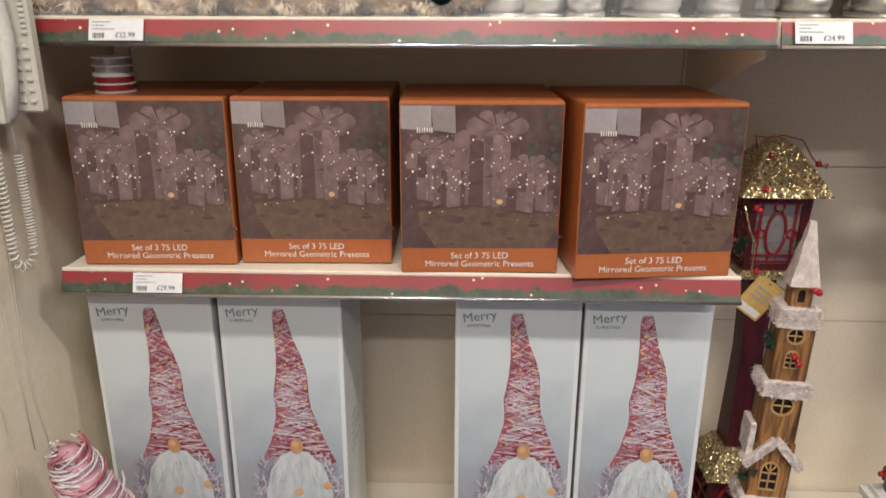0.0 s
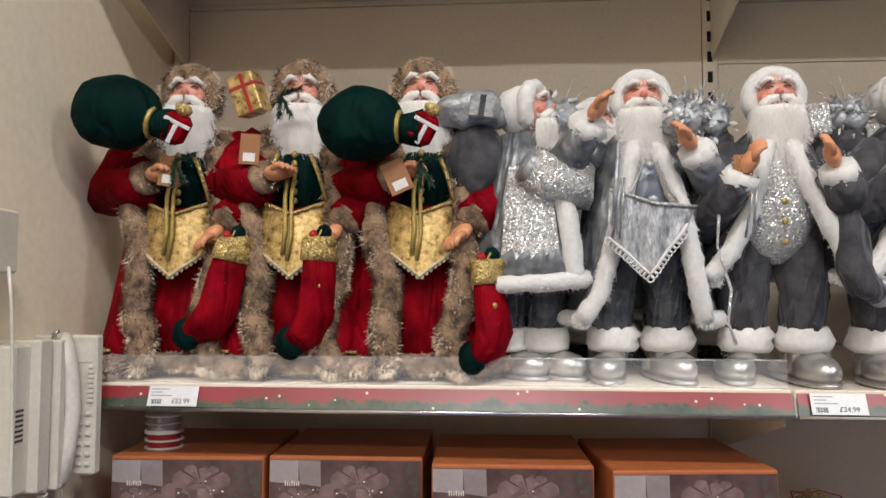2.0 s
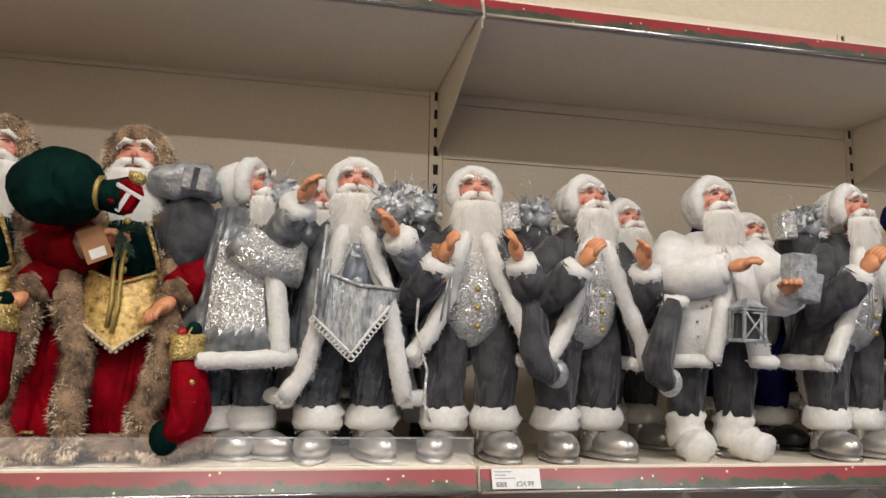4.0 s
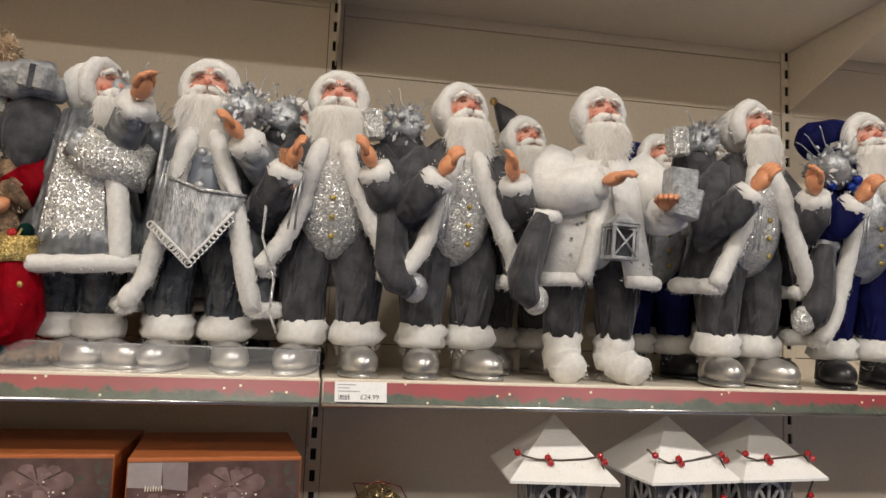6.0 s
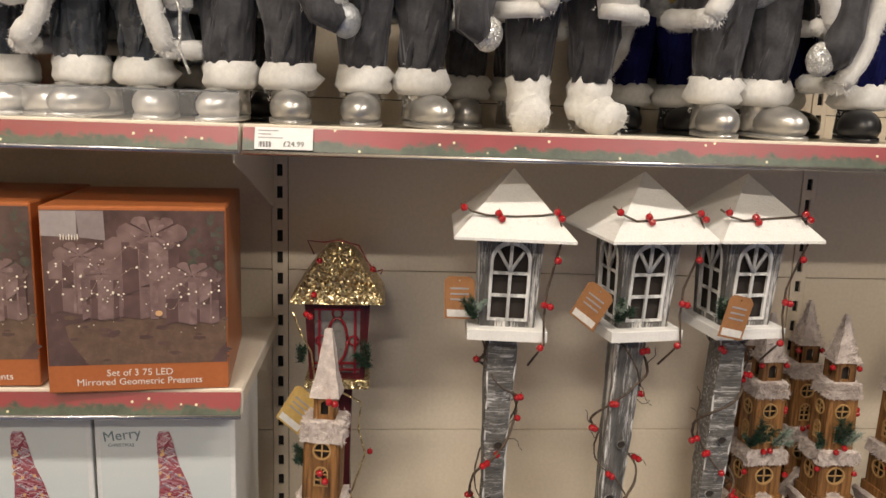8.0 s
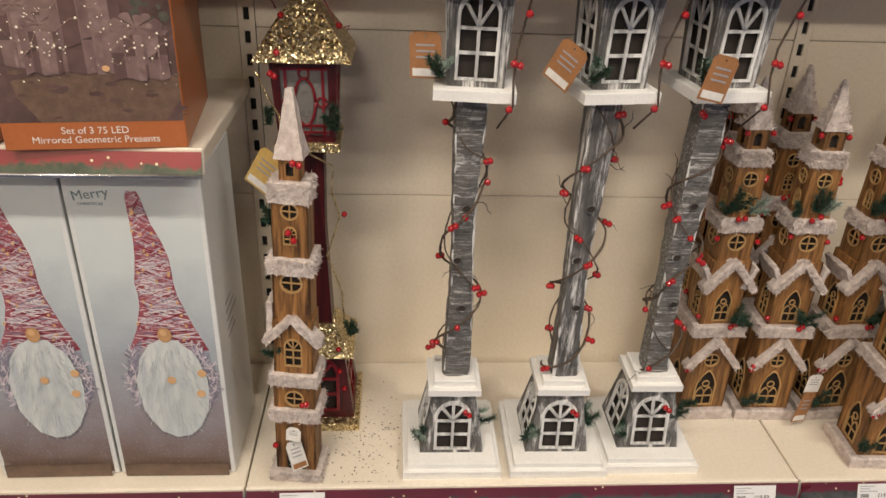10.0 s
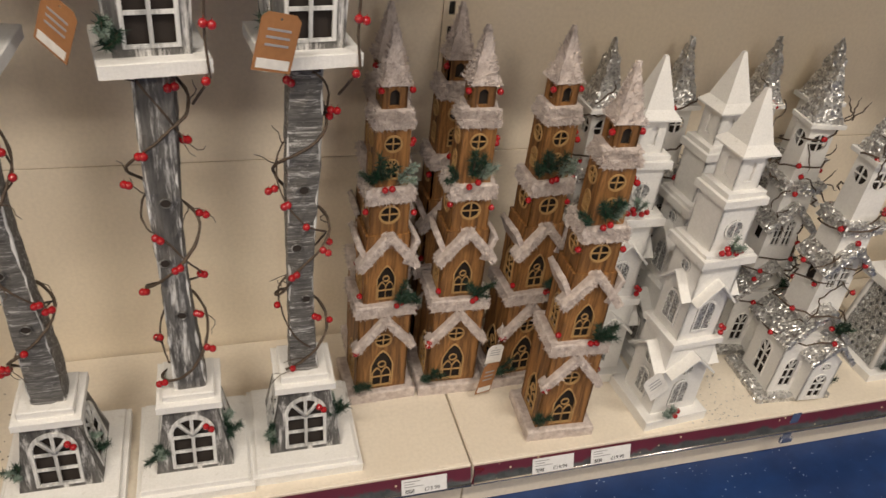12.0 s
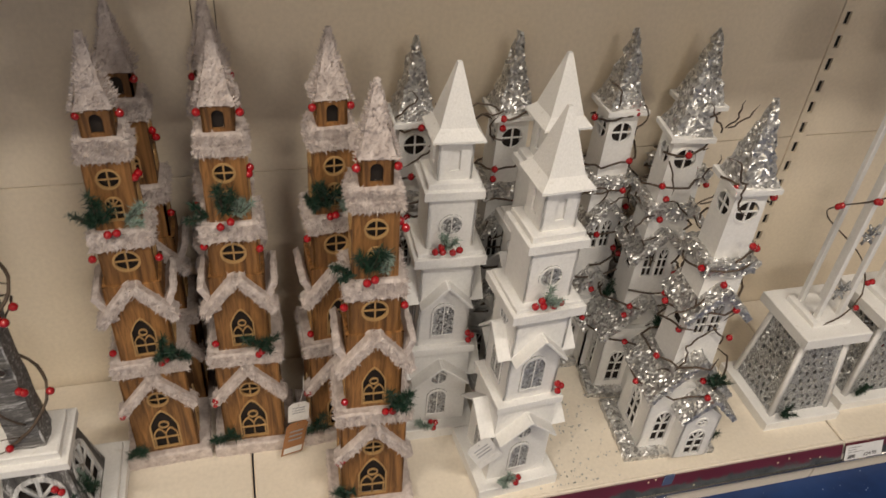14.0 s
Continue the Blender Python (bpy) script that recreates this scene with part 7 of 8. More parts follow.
def grey_doll(seed, turn_head=0, stocking=None, vest="sequin", coat="grey_velvet", pants="grey_velvet", hem=0.200, hood="fur_white", boots="boot_silver", bundle=True, palms=((0.080, 0.384), (0.080, 0.390)), elbows=((-0.124, -0.062, 0.300), (0.124, -0.062, 0.304)), sway=0.012):
    """A standing bearded doll: trousers, open fur-edged coat, vest, hooded head."""
    d = Doll(seed)
    for sx in (-1, 1):
        d.leg(sx, pants, "fur_white", boots, sx * 14)
    d.ball((0, -0.012, 0.345), (0.073, 0.070, 0.122), d.i(vest), 20)
    left, right, rim = d.cloak([(hem, 0.134, 0.108, 50), (hem + 0.05, 0.121, 0.100, 42), (0.33, 0.102, 0.092, 30), (0.40, 0.094, 0.080, 21), (0.455, 0.074, 0.058, 15), (0.488, 0.04, 0.036, 10)], coat, folds=8, amp=0.012)
    for edge, sx in ((left, -1), (right, 1)):
        d.fluffy([p + Vector((sx * sway * (1 - i / 4) + 0.004 * math.sin(i * 1.7 + seed), 0, 0)) for i, p in enumerate(edge[:5])], 0.0175, "fur_white", 60, 0.011)
    d.fluffy(rim[:14], 0.0165, "fur_white", 56, 0.011)
    d.fluffy(rim[14:27], 0.015, "fur_white", 14)
    d.fluffy(rim[26:], 0.0165, "fur_white", 56, 0.011)
    for (px, pz), elbow, sx in zip(palms, elbows, (-1, 1)):
        d.arm(sx, elbow, (sx * px, -0.112, pz), coat, "fur_white", r=0.036, way=(0.0, -0.6, 1))
    d.head(pose(0, -0.014, 0.488, -7, 0, turn_head), hood)
    for z in (0.268, 0.305, 0.342):
        d.ball((0.002, -0.082, z), (0.006, 0.004, 0.006), d.i("gold_cord"), 8)
    for k in range(2):
        d.tube([(-0.050 - 0.006 * k, -0.118, 0.385), (-0.056 - 0.008 * k, -0.124, 0.33), (-0.060 - 0.012 * k, -0.120, 0.275)], 0.0022, d.i("silver_lame"), 6)
    if bundle:
        d.ball((-0.108, 0.02, 0.46), (0.046, 0.045, 0.050), d.i(coat), 14, 0.2)
        d.twigs((-0.112, -0.005, 0.505), 0.058, "silver_lame")
        d.box((-0.128, -0.035, 0.485), (-0.090, 0.0, 0.545), d.i("sequin"), 0.004, pose(0, 0, 0, 0, -8, 0))
    if stocking:
        d.stocking(*stocking)
    return d


def red_doll(seed, sack=None, gift=None, stocking_at=(0.075, -0.10, 0.215), lean=-0.05, length=0.18, head_turn=0):
    d = Doll(seed)
    # long robe over a red skirt
    rings = [[Vector((rx * math.cos(k * 0.3142), ry * math.sin(k * 0.3142) - 0.008, z)) for k in range(20)] for z, rx, ry in ((0.012, 0.095, 0.075), (0.12, 0.086, 0.070), (0.25, 0.078, 0.064), (0.36, 0.07, 0.06))]
    d.loft(rings, d.i("red_velvet"))
    for sx in (-1, 1):
        d.ball((sx * 0.04, -0.05, 0.018), (0.026, 0.045, 0.018), d.i("boot_black"), 12)
    d.fluffy([(0.098 * math.cos(a), 0.080 * math.sin(a) - 0.008, 0.030) for a in [math.pi + k * 0.2244 for k in range(15)]], 0.020, "fur_brown", 110, 0.013)
    left, right, rim = d.cloak([(0.026, 0.166, 0.120, 24), (0.075, 0.156, 0.116, 22), (0.12, 0.148, 0.112, 26), (0.18, 0.136, 0.104, 30), (0.25, 0.124, 0.096, 38), (0.31, 0.114, 0.088, 46), (0.36, 0.106, 0.080, 46), (0.43, 0.086, 0.062, 38), (0.475, 0.05, 0.04, 30)], "red_velvet", folds=9, amp=0.011)
    for edge in (left, right):
        wave = [p + Vector((0.008 * math.sin(i * 1.9 + seed), 0, 0)) for i, p in enumerate(edge[:8])]
        d.fluffy(wave, 0.026, "fur_brown", 250, 0.015)
    for edge, sx in ((left, 1), (right, -1)):
        d.tube([p + Vector((p.x * 0.14, -0.004, 0)) for p in edge[:6]], 0.0035, d.i("gold_cord"), 6)
    d.fluffy(rim[:13], 0.020, "fur_brown", 220, 0.014)
    d.fluffy(rim[28:], 0.020, "fur_brown", 220, 0.014)
    # green waistcoat and gold pointed apron
    d.ball((0, -0.014, 0.365), (0.072, 0.068, 0.09), d.i("green_velvet"), 16)
    n, vs = 13, []
    for k in range(n):
        f = k / (n - 1) * 2 - 1
        x, y = math.sin(f * 1.05) * 0.084, -math.cos(f * 1.05) * 0.104 + 0.002
        hi = 0.298 + 0.034 * abs(f)
        lo = 0.186 + 0.066 * abs(f) ** 0.9
        for j in range(5):
            g = j / 4
            vs.append(Vector((x * (1 + 0.05 * g), y - 0.012 * g + 0.002 * math.sin(k * 2 + j), hi + (lo - hi) * g)))
    m = len(vs)
    vs += [p + Vector((0, 0.005, 0)) for p in vs]
    quads = [(k * 5 + j, k * 5 + j + 1, k * 5 + j + 6, k * 5 + j + 5) for k in range(n - 1) for j in range(4)]
    d.put(vs, quads + [tuple(m + i for i in reversed(q)) for q in quads], d.i("gold_brocade"), True)
    hem = [vs[0], vs[2]] + [vs[k * 5 + 4] for k in range(n)] + [vs[n * 5 - 3], vs[n * 5 - 5]]
    d.tube([p + Vector((0, -0.002, 0)) for p in hem], 0.0030, d.i("lace_white"), 6, 0.4)
    for i, (p, q) in enumerate(zip(hem[1:], hem[2:])):
        for g in (0.25, 0.75):
            d.ball(p.lerp(q, g) + Vector((0, -0.001, -0.004)), (0.0042, 0.0018, 0.0042), d.i("lace_white"), 6)
    d.tube([vs[k * 5] + Vector((0, -0.003, 0.001)) for k in range(n)], 0.0036, d.i("gold_lace"), 6, 0.4)
    for sx in (-1, 1):
        d.tube([(sx * 0.058, -0.082, 0.325), (sx * 0.046, -0.090, 0.37), (sx * 0.030, -0.090, 0.41)], 0.0042, d.i("gold_lace"), 6, 0.4)
    for k in range(6):
        d.ball((0, -0.083 - 0.001 * k, 0.325 + 0.017 * k), (0.006, 0.004, 0.007), d.i("gold_cord" if k != 3 else "berry"), 8)
    d.tube([(-0.008, -0.095, 0.385), (-0.012, -0.105, 0.33), (-0.010, -0.110, 0.27), (-0.014, -0.112, 0.225)], 0.0045, d.i("gold_cord"), 6, 0.3)
    d.tube([(0.004, -0.095, 0.385), (0.0, -0.107, 0.33), (0.001, -0.112, 0.26), (-0.006, -0.112, 0.215)], 0.0045, d.i("gold_cord"), 6, 0.3)
    for k in range(9):
        a0 = rim[2 + k]
        d.tube([a0 * 1.02 + Vector((0, 0, 0.026)), rim[3 + k] * 1.02 + Vector((0, 0, 0.026))], 0.0028, d.i("gold_lace"), 5)
    d.arm(-1, (-0.142, -0.03, 0.345), (-0.055, -0.095, 0.365), "red_velvet", "fur_brown", r=0.047, way=(0.3, 0, 1))
    d.arm(1, (0.135, -0.035, 0.335), (0.092, -0.085, 0.285) if length < 0.19 else (0.13, -0.075, 0.265), "red_velvet", "fur_brown", r=0.042, way=(-0.3, 0, 1))
    d.head(pose(0, -0.012, 0.478, -3, 0, head_turn), "fur_brown", 0.205, 0.062, hood_r=0.020, hair_key="red_velvet", fluff=0.018)
    for sx in (-1, 1):
        d.fluffy([(sx * 0.066, -0.012, 0.46), (sx * 0.080, -0.045, 0.41), (sx * 0.080, -0.062, 0.36)], 0.024, "fur_brown", 220, 0.016)
    if sack:
        d.sack(*sack)
    if gift:
        g = Matrix.Translation(gift) @ pose(0, 0, 0, 10, -16, -14)
        d.box((-0.025, -0.022, -0.036), (0.025, 0.022, 0.036), d.i("gold_brocade"), 0.003, g)
        for lo, hi in (((-0.0256, -0.0226, 0.010), (0.0256, 0.0226, 0.017)), ((0.0, -0.0227, -0.0365), (0.008, 0.0227, 0.0365))):
            d.box(lo, hi, d.i("berry"), 0.001, g)
    spots, r = [], d.rng
    c0 = Vector(sack[3]) + Vector((-0.005, 0.01, -0.055)) if sack else Vector(gift) + Vector((0.055, 0.0, 0.0))
    for a0 in (-1.5, -1.0, 0.2):
        tip = Vector((math.cos(a0) * 0.04, -0.01, math.sin(a0) * 0.045))
        for _ in range(170):
            q = c0 + tip * r.random()
            spots.append((q, q + (tip.normalized() * 0.8 + Vector((r.uniform(-1, 1), r.uniform(-1, 0.6), r.uniform(-1, 1)))) * 0.009, 0.0011))
    d.hair(spots, d.i("needle"), r)
    x, y, z = stocking_at
    d.stocking((x, y, z), length, "red_velvet", "green_velvet", "gold_lace", lean, -1)
    return d


FEET = Z_ONE + 0.002
TALL = Matrix.Diagonal((1.02, 1.02, 0.972, 1))
WIDE = Matrix.Diagonal((1.03, 1.03, 1.01, 1))
BIG = Matrix.Diagonal((1.06, 1.06, 1.06, 1))
sack = ((-0.082, -0.160, 0.474), (0.080, 0.054, 0.066), "green_velvet", (0.022, -0.165, 0.444), "gold_cord", "red_velvet")
d = red_doll(101, sack, None, (0.118, -0.125, 0.245), -0.22, 0.17)
d.kraft((0.008, -0.140, 0.40), 8)
d.done("bearded doll in long red robe with brown fur and green sack", pose(0.110, 0.146, FEET, 0, 0, 4) @ BIG)
d = red_doll(102, None, (-0.076, -0.120, 0.512), (0.056, -0.125, 0.245), -0.04, 0.18)
d.kraft((-0.070, -0.125, 0.440), 4)
d.done("bearded doll in a long red robe holding a gold present", pose(0.344, 0.146, FEET, 0, 0, 3) @ BIG)
sack = ((-0.096, -0.155, 0.446), (0.078, 0.054, 0.066), "green_velvet", (0.006, -0.165, 0.436), "gold_cord", "red_velvet")
d = red_doll(103, sack, None, (0.118, -0.120, 0.205), 0.10, 0.165, -4)
d.kraft((-0.050, -0.140, 0.385), -24, (0.042, 0.058))
d.done("bearded doll in red robe with fur collar and dark sack", pose(0.592, 0.146, FEET, 0, 0, 2) @ BIG)

# doll turned sideways with a sequin panel and a grey sack
d = Doll(104)
for sx in (-1, 1):
    d.leg(sx, "grey_satin", "fur_white", "boot_silver", 50, foot=(0.036, 0.01))
rings = [[Vector((rx * math.cos(k * 0.2618), ry * math.sin(k * 0.2618), z)) * (1 if i > 2 else 1) for k in range(24)] for i, (z, rx, ry) in enumerate(((0.19, 0.130, 0.106), (0.25, 0.112, 0.098), (0.35, 0.086, 0.08), (0.42, 0.070, 0.066), (0.49, 0.05, 0.05)))]
d.loft(rings, d.i("grey_lame"))
d.put([(math.sin(a) * rx * 1.02, -math.cos(a) * ry * 1.03, z) for z, rx, ry in ((0.20, 0.117, 0.10), (0.28, 0.103, 0.092), (0.36, 0.088, 0.08), (0.42, 0.076, 0.068)) for a in (-0.45, -0.2, 0.05, 0.3, 0.55)],
      [(r * 5 + k, r * 5 + k + 1, r * 5 + k + 6, r * 5 + k + 5) for r in range(3) for k in range(4)], d.i("sequin"))
d.fluffy([(0.132 * math.cos(k * 0.2417), 0.110 * math.sin(k * 0.2417), 0.194 + 0.008 * math.cos(k * 0.2417)) for k in range(27)], 0.017, "fur_white", 60)
d.fluffy([(0.086, -0.080, 0.20), (0.076, -0.074, 0.30), (0.060, -0.064, 0.40)], 0.018, "fur_white", 60)
d.arm(1, (0.085, -0.06, 0.375), (0.005, -0.085, 0.415), "sequin", "silver_lame", r=0.040, hand=False)
d.head(pose(0.006, 0.0, 0.484, -4, 0, 66), "fur_white", 0.10)
d.ball((-0.098, -0.015, 0.435), (0.056, 0.05, 0.088), d.i("grey_velvet"), 20, 0.16, 26)
d.ball((-0.102, -0.025, 0.535), (0.066, 0.045, 0.042), d.i("silver_lame"), 22, 0.34, 34)
d.box((-0.026, -0.018, -0.022), (0.026, 0.018, 0.022), d.i("silver_lame"), 0.004, pose(-0.078, -0.066, 0.535, 6, 10, -12))
d.box((-0.006, -0.0186, -0.0226), (0.006, 0.0186, 0.0226), d.i("grey_satin"), 0.001, pose(-0.078, -0.066, 0.535, 6, 10, -12))
d.twigs((0.055, 0.0, 0.52), 0.07, "silver_lame", 60)
d.done("sideways doll in grey satin robe with silver sequin panel and sack", pose(0.796, 0.126, FEET, 2, 0, 0) @ TALL)

# doll with slate satin vest and lace-edged apron
d = grey_doll(105, -4, None, "slate_satin", "grey_lame", "grey_satin", 0.12, bundle=False, palms=((0.112, 0.482), (0.074, 0.430)), elbows=((-0.150, -0.035, 0.405), (0.142, -0.045, 0.355)), sway=0.004)
n, deep, vs = 13, 8, []
for k in range(n):
    f = k / (n - 1) * 2 - 1
    hi, lo = 0.338 - 0.016 * f + 0.012 * abs(f), 0.206 + 0.080 * abs(f) + 0.012 * f
    for j in range(deep):
        g = j / (deep - 1)
        vs.append(Vector((0.004 + f * 0.076 * (1 - 0.10 * g) - 0.012 * g, -0.090 - 0.020 * math.cos(f * 1.4) - 0.010 * g - 0.004 * math.sin(f * 9 + 0.6) * (0.4 + g), hi + (lo - hi) * g)))
quads = [(k * deep + j, k * deep + j + 1, k * deep + j + deep + 1, k * deep + j + deep) for k in range(n - 1) for j in range(deep - 1)]
m = len(vs)
d.put(vs + [p + Vector((0, 0.004, 0)) for p in vs], quads + [tuple(m + i for i in reversed(q)) for q in quads], d.i("apron_silver"), True)
hem = [vs[k * deep + deep - 1] for k in range(n)]
for p, q in zip(hem, hem[1:]):
    for g in (0.0, 0.5):
        c = p.lerp(q, g) + Vector((0, -0.003, -0.005))
        d.tube([c + Vector((0.0062 * math.cos(i * 0.7), 0, 0.0062 * math.sin(i * 0.7))) for i in range(10)], 0.0016, d.i("fur_white"), 5)
d.tube([p + Vector((0, -0.003, 0.003)) for p in hem], 0.003, d.i("fur_white"), 6, 0.3)
d.tube([vs[k * deep] + Vector((0, -0.003, 0)) for k in range(n)], 0.0032, d.i("sequin"), 6, 0.3)
for sx in (-1, 1):
    d.tube([(sx * 0.010, -0.094, 0.42), (sx * 0.030, -0.096, 0.37), (sx * 0.058, -0.096, 0.325)], 0.0022, d.i("sequin"), 5)
d.ball((0.0, -0.112, 0.346), (0.009, 0.004, 0.009), d.i("silver_lame"), 10)
d.ball((0.0, -0.095, 0.41), (0.008, 0.004, 0.008), d.i("silver_lame"), 10)
d.tube([(-0.06, -0.115, 0.45), (-0.066, -0.122, 0.38), (-0.07, -0.122, 0.30)], 0.004, d.i("silver_lame"), 6, 0.3)
d.twigs((0.07, -0.075, 0.50), 0.06, "silver_lame", 140)
d.kraft((0.150, -0.125, 0.425), 0, (0.034, 0.075))
d.tube([(0.10, -0.10, 0.40), (0.116, -0.105, 0.33), (0.112, -0.105, 0.26), (0.136, -0.105, 0.18), (0.132, -0.10, 0.12), (0.146, -0.10, 0.08)], 0.0028, d.i("sequin"), 6, 0.3)
d.done("bearded doll in silver coat, slate satin vest and lace apron", pose(1.012, 0.122, FEET + 0.004, 3, 0, 2) @ TALL)

d = grey_doll(106, 2)
d.done("bearded doll in grey velvet coat with white fur and sequin vest", pose(1.262, 0.118, FEET + 0.004, 3, 0, -6) @ TALL)
d = grey_doll(107, 8, ((0.140, -0.125, 0.330), 0.18, "grey_velvet", "sequin", "fur_white", -0.34, 1))
d.stocking((-0.145, -0.06, 0.34), 0.17, "grey_velvet", "silver_lame", "grey_velvet", 0.05, 1)
d.done("bearded doll in grey velvet with a plump grey stocking", pose(1.494, 0.120, FEET + 0.004, 3, 0, 11) @ TALL)
# white coat, plush boots, lantern and present
d = Doll(108)
for sx in (-1, 1):
    d.leg(sx, "grey_velvet", "fur_white", "plush", sx * 10 + 10, foot=(0.055, 0.0))
left, right, rim = d.cloak([(0.20, 0.128, 0.102, 20), (0.28, 0.112, 0.096, 14), (0.36, 0.100, 0.088, 8), (0.42, 0.088, 0.074, 5), (0.455, 0.066, 0.055, 5), (0.475, 0.04, 0.036, 5)], "white_plush")
d.fluffy(left[:4], 0.017, "fur_white", 24)
d.fluffy(rim, 0.014, "fur_white", 14)
d.ball((0, -0.01, 0.34), (0.078, 0.07, 0.12), d.i("white_plush"), 16)
d.arm(-1, (-0.112, -0.045, 0.36), (-0.03, -0.110, 0.385), "white_plush", "fur_white", r=0.044)
d.arm(1, (0.14, -0.04, 0.33), (0.115, -0.10, 0.345), "white_plush", "fur_white", r=0.040, way=(0, 0, 1))
d.head(pose(0.0, -0.012, 0.480, -7, 0, 12), "fur_white", 0.10, 0.056)
d.box((0.03, -0.15, 0.345), (0.085, -0.105, 0.405), d.i("silver_lame"), 0.004, pose(0, 0, 0, 0, 12, 0))
d.box((0.075, -0.14, 0.35), (0.13, -0.095, 0.43), d.i("silver_lame"), 0.004, pose(0, 0, 0, 0, 4, 0))
g = pose(0.012, -0.128, 0.24, 0, 2, 10)
for sx in (-1, 1):
    for sy in (-1, 1):
        d.box((sx * 0.024 - 0.003, sy * 0.02 - 0.003, 0), (sx * 0.024 + 0.003, sy * 0.02 + 0.003, 0.066), d.i("silver_lame"), 0.0008, g)
for z in (0, 0.062):
    d.box((-0.028, -0.024, z), (0.028, 0.024, z + 0.007), d.i("silver_lame"), 0.001, g)
for sx in (-1, 1):
    d.tube([(sx * -0.022, -0.021, 0.008), (sx * 0.022, -0.021, 0.06)], 0.0022, d.i("silver_lame"), 5, at=g)
d.box((-0.02, -0.012, 0.008), (0.02, 0.016, 0.058), d.i("grey_velvet"), 0.001, g)
d.loft([[Vector((w * sx, w * sy, z)) for sx, sy in ((-1, -1), (1, -1), (1, 1), (-1, 1))] for z, w in ((0.069, 0.026), (0.088, 0.006))], d.i("silver_lame"), False, True, g)
for _ in range(40):
    a, z = d.rng.uniform(-1.6, 1.6), d.rng.uniform(0.21, 0.42)
    w = 0.128 - (z - 0.2) * 0.19
    d.ball((math.sin(a) * w, -math.cos(a) * w * 0.86, z), 0.0035, d.i("silver_lame"), 6)
d.done("white-bearded doll in white plush coat with silver lantern and present", pose(1.795, 0.108, FEET + 0.004, 3, 0, -4) @ WIDE)
d = grey_doll(109, 10, ((0.150, -0.075, 0.30), 0.165, "grey_velvet", "sequin", "silver_lame", -0.1, -1))
d.done("bearded doll in grey velvet coat with silver present bundle", pose(2.134, 0.118, FEET + 0.004, 3, 0, 9) @ WIDE)
d = grey_doll(110, 12, None, "silver_lame", "blue_velvet", "blue_velvet", 0.10, boots="boot_black", bundle=False)
d.twigs((-0.09, -0.05, 0.47), 0.075, "silver_lame", 90)
for k in range(5):
    d.ball((-0.10 + 0.014 * k, -0.07, 0.43 + 0.016 * (k % 3)), 0.011, d.i("bauble_blue"), 10)
d.tube([(-0.02, -0.12, 0.40), (0.03, -0.125, 0.34), (0.05, -0.125, 0.26), (0.045, -0.125, 0.22)], 0.0035, d.i("silver_lame"), 6)
d.ball((-0.05, 0.03, 0.55), (0.075, 0.05, 0.052), d.i("blue_velvet"), 16, 0.15, 26)
d.done("bearded doll in navy velvet coat with white fur trim", pose(2.432, 0.130, FEET + 0.004, 3, 0, -6) @ WIDE)
d = grey_doll(111, 12, None, "silver_lame", "blue_velvet", "blue_velvet", 0.11, boots="boot_black", bundle=False)
d.box((0.02, -0.15, 0.34), (0.085, -0.10, 0.43), d.i("sequin"), 0.004)
d.ball((-0.06, 0.03, 0.555), (0.07, 0.045, 0.045), d.i("blue_velvet"), 16, 0.15, 26)
d.done("navy velvet doll holding a silver present, standing behind others", pose(2.045, 0.325, FEET, 0, 0, -4) @ TALL)
d = grey_doll(112, 8)
d.tube([(0.0, 0.02, 0.56), (-0.03, 0.03, 0.62), (-0.06, 0.02, 0.64)], [0.04, 0.024, 0.006], d.i("grey_velvet"), 10, 0.2)
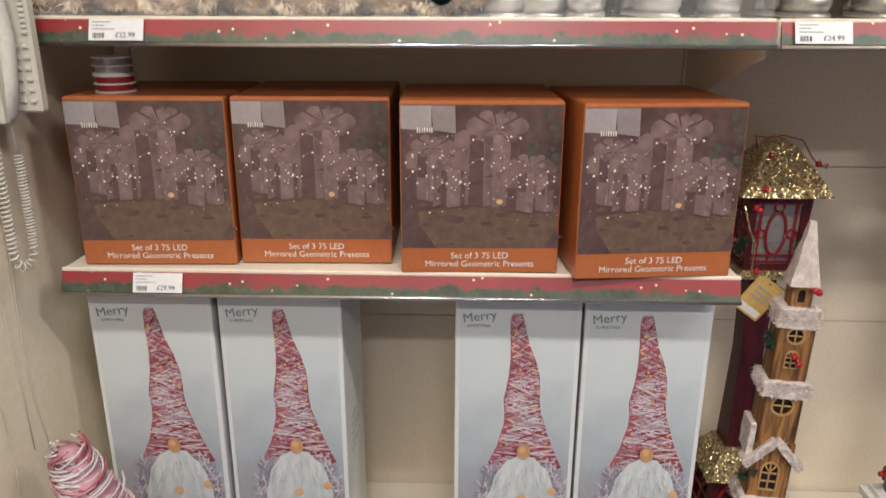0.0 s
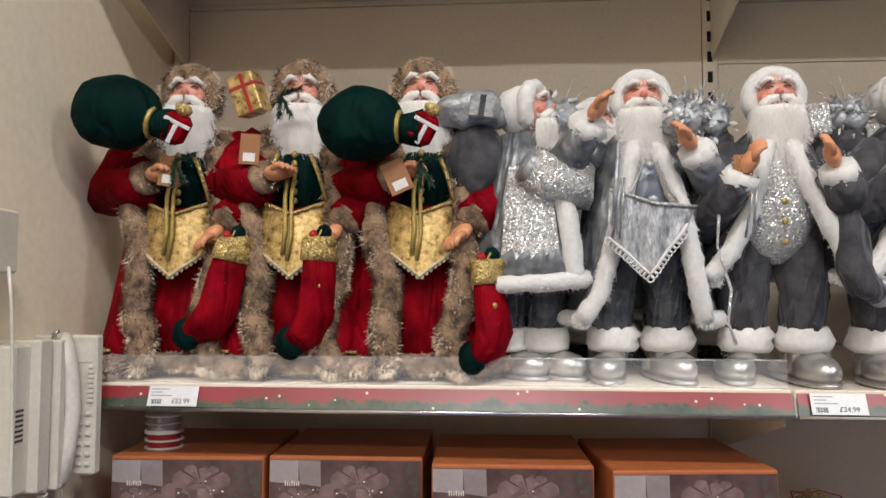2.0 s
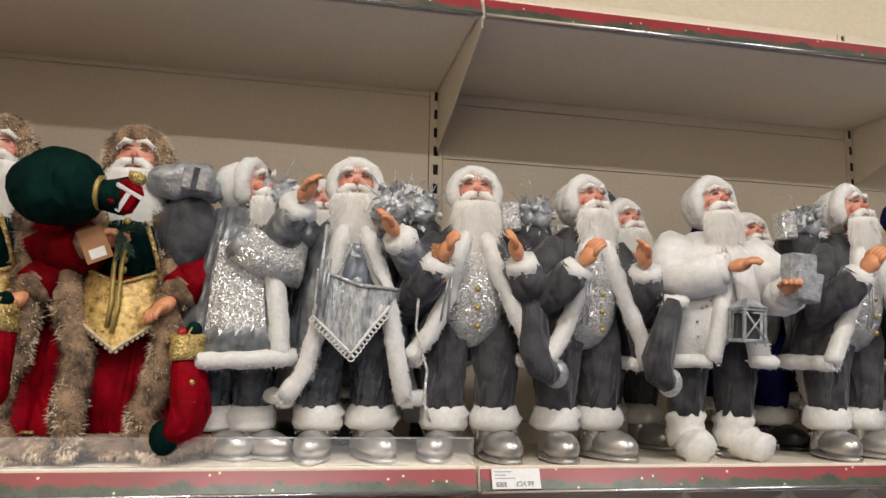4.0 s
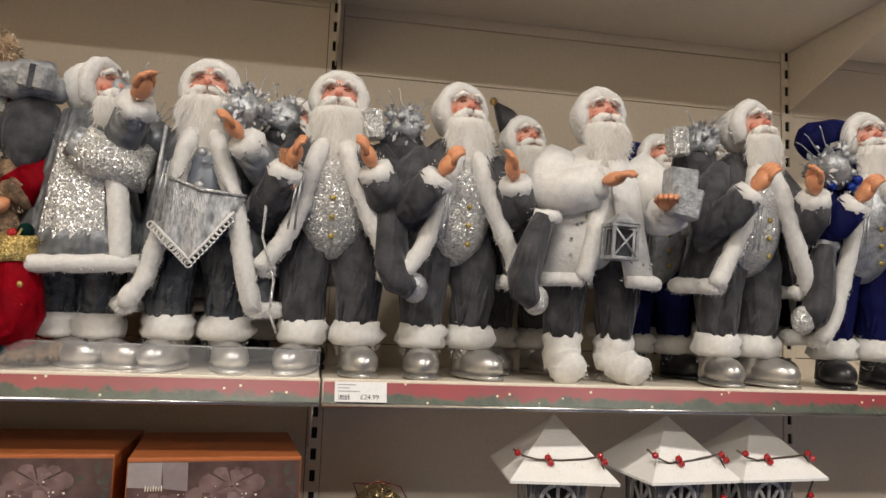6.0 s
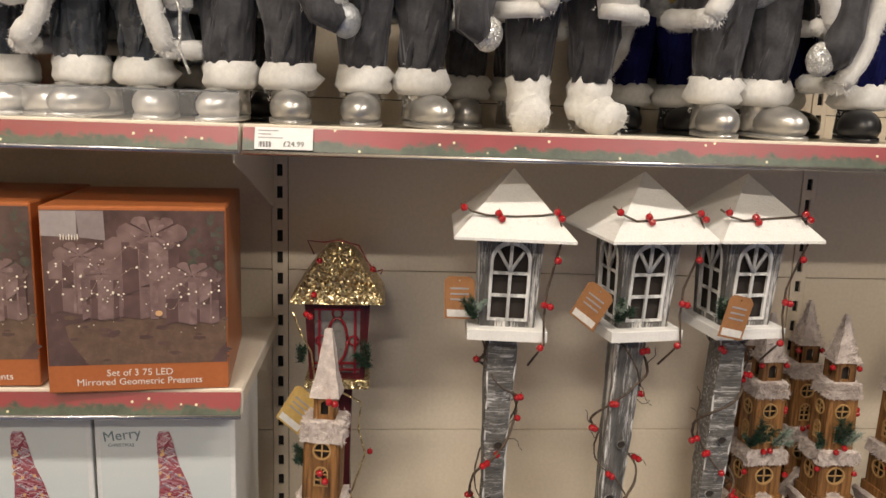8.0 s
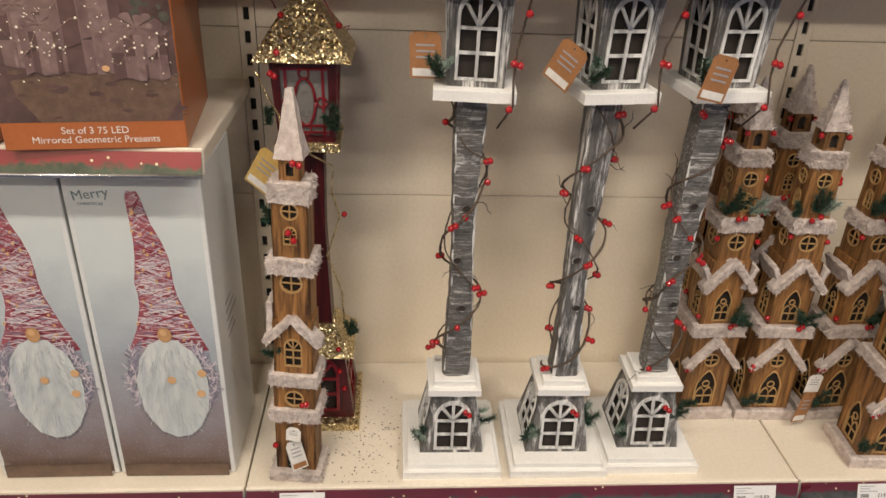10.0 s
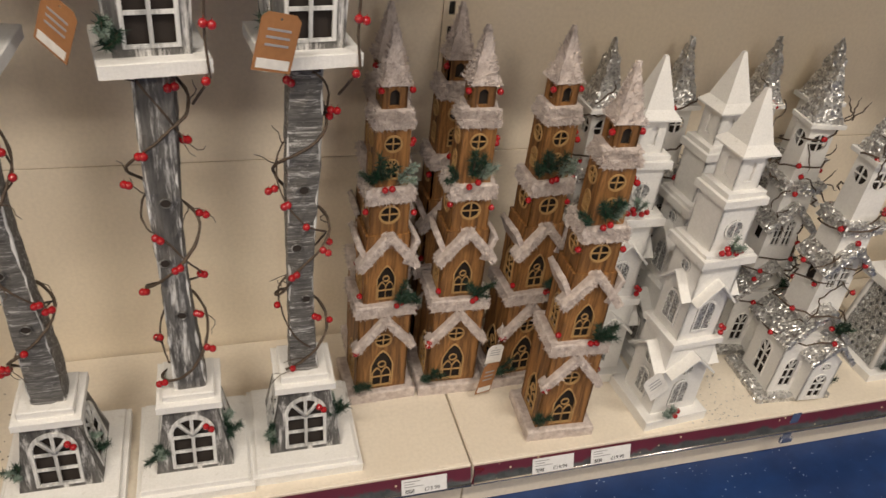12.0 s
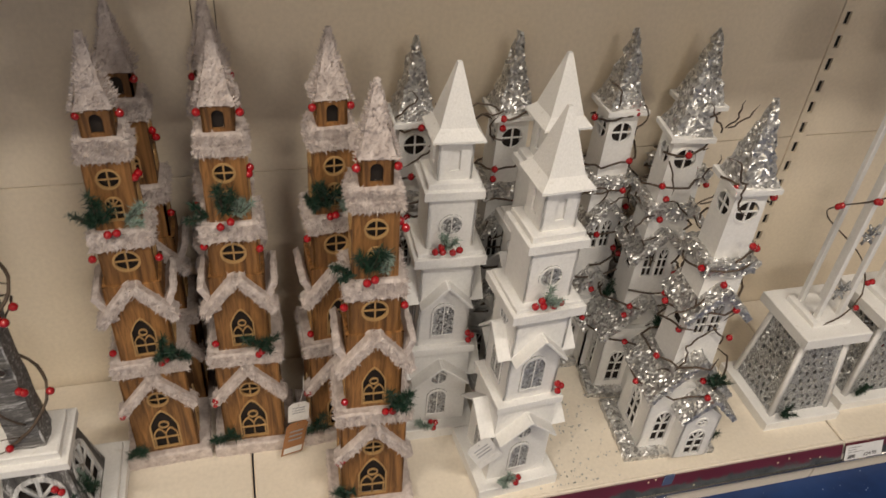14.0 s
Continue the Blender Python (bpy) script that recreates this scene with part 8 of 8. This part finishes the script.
d.ball((-0.065, 0.02, 0.645), 0.010, d.i("gold_brocade"), 8)
d.done("grey velvet doll with a bell cap, standing behind others", pose(1.700, 0.330, FEET, 0, 0, 10))
d = grey_doll(113, 4, boots="boot_black", pants="grey_satin")
d.done("grey velvet doll half hidden behind others", pose(1.160, 0.340, FEET, 0, 0, 4))
d = grey_doll(114, 0, boots="boot_black", pants="grey_satin")
d.done("grey velvet doll half hidden behind others", pose(0.960, 0.345, FEET, 0, 0, 0))
d = grey_doll(115, 6, None, "sequin", "blue_velvet", "blue_velvet", 0.12, boots="boot_black")
d.done("navy velvet doll half hidden behind others", pose(2.290, 0.335, FEET, 0, 0, 10))

# yarn gnome standing on the floor by the wall
d = Doll(120)
rings, path = [], [(0.0, 0.0, 0.02, 0.10), (0, 0, 0.15, 0.11), (0, 0, 0.30, 0.095), (0.005, 0, 0.40, 0.085), (0.012, 0, 0.48, 0.066), (0.03, 0, 0.55, 0.05), (0.0, 0, 0.60, 0.043), (-0.02, 0, 0.65, 0.033), (-0.022, 0, 0.685, 0.014)]
d.tube([p[:3] for p in path], [p[3] for p in path], d.i("yarn_pink"), 18, 0.1)
for _ in range(260):
    f = d.rng.uniform(3, 7.6)
    k = int(f)
    a, b = path[k], path[k + 1]
    t0 = f - k
    c = [a[j] + (b[j] - a[j]) * t0 for j in range(4)]
    a0, tilt = d.rng.uniform(0, 6.28), d.rng.uniform(-0.03, 0.03)
    d.tube([(c[0] + (c[3] + 0.003) * math.cos(a0 + j * 0.35), c[1] + (c[3] + 0.003) * math.sin(a0 + j * 0.35), c[2] + tilt * j * 0.3) for j in range(6)], 0.0022, d.i(d.rng.choice(("yarn_white", "yarn_pink", "yarn_red", "yarn_white"))), 4)
d.ball((0, -0.09, 0.36), (0.022, 0.02, 0.022), d.i("nose_print"), 12)
d.ball((0, -0.07, 0.22), (0.09, 0.05, 0.14), d.i("beard"), 16, 0.15)
ob = d.done("pink and white yarn-wrapped gnome figure on the floor", pose(0.075, -0.20, 0), "")
ob.name = "gnome_figure"
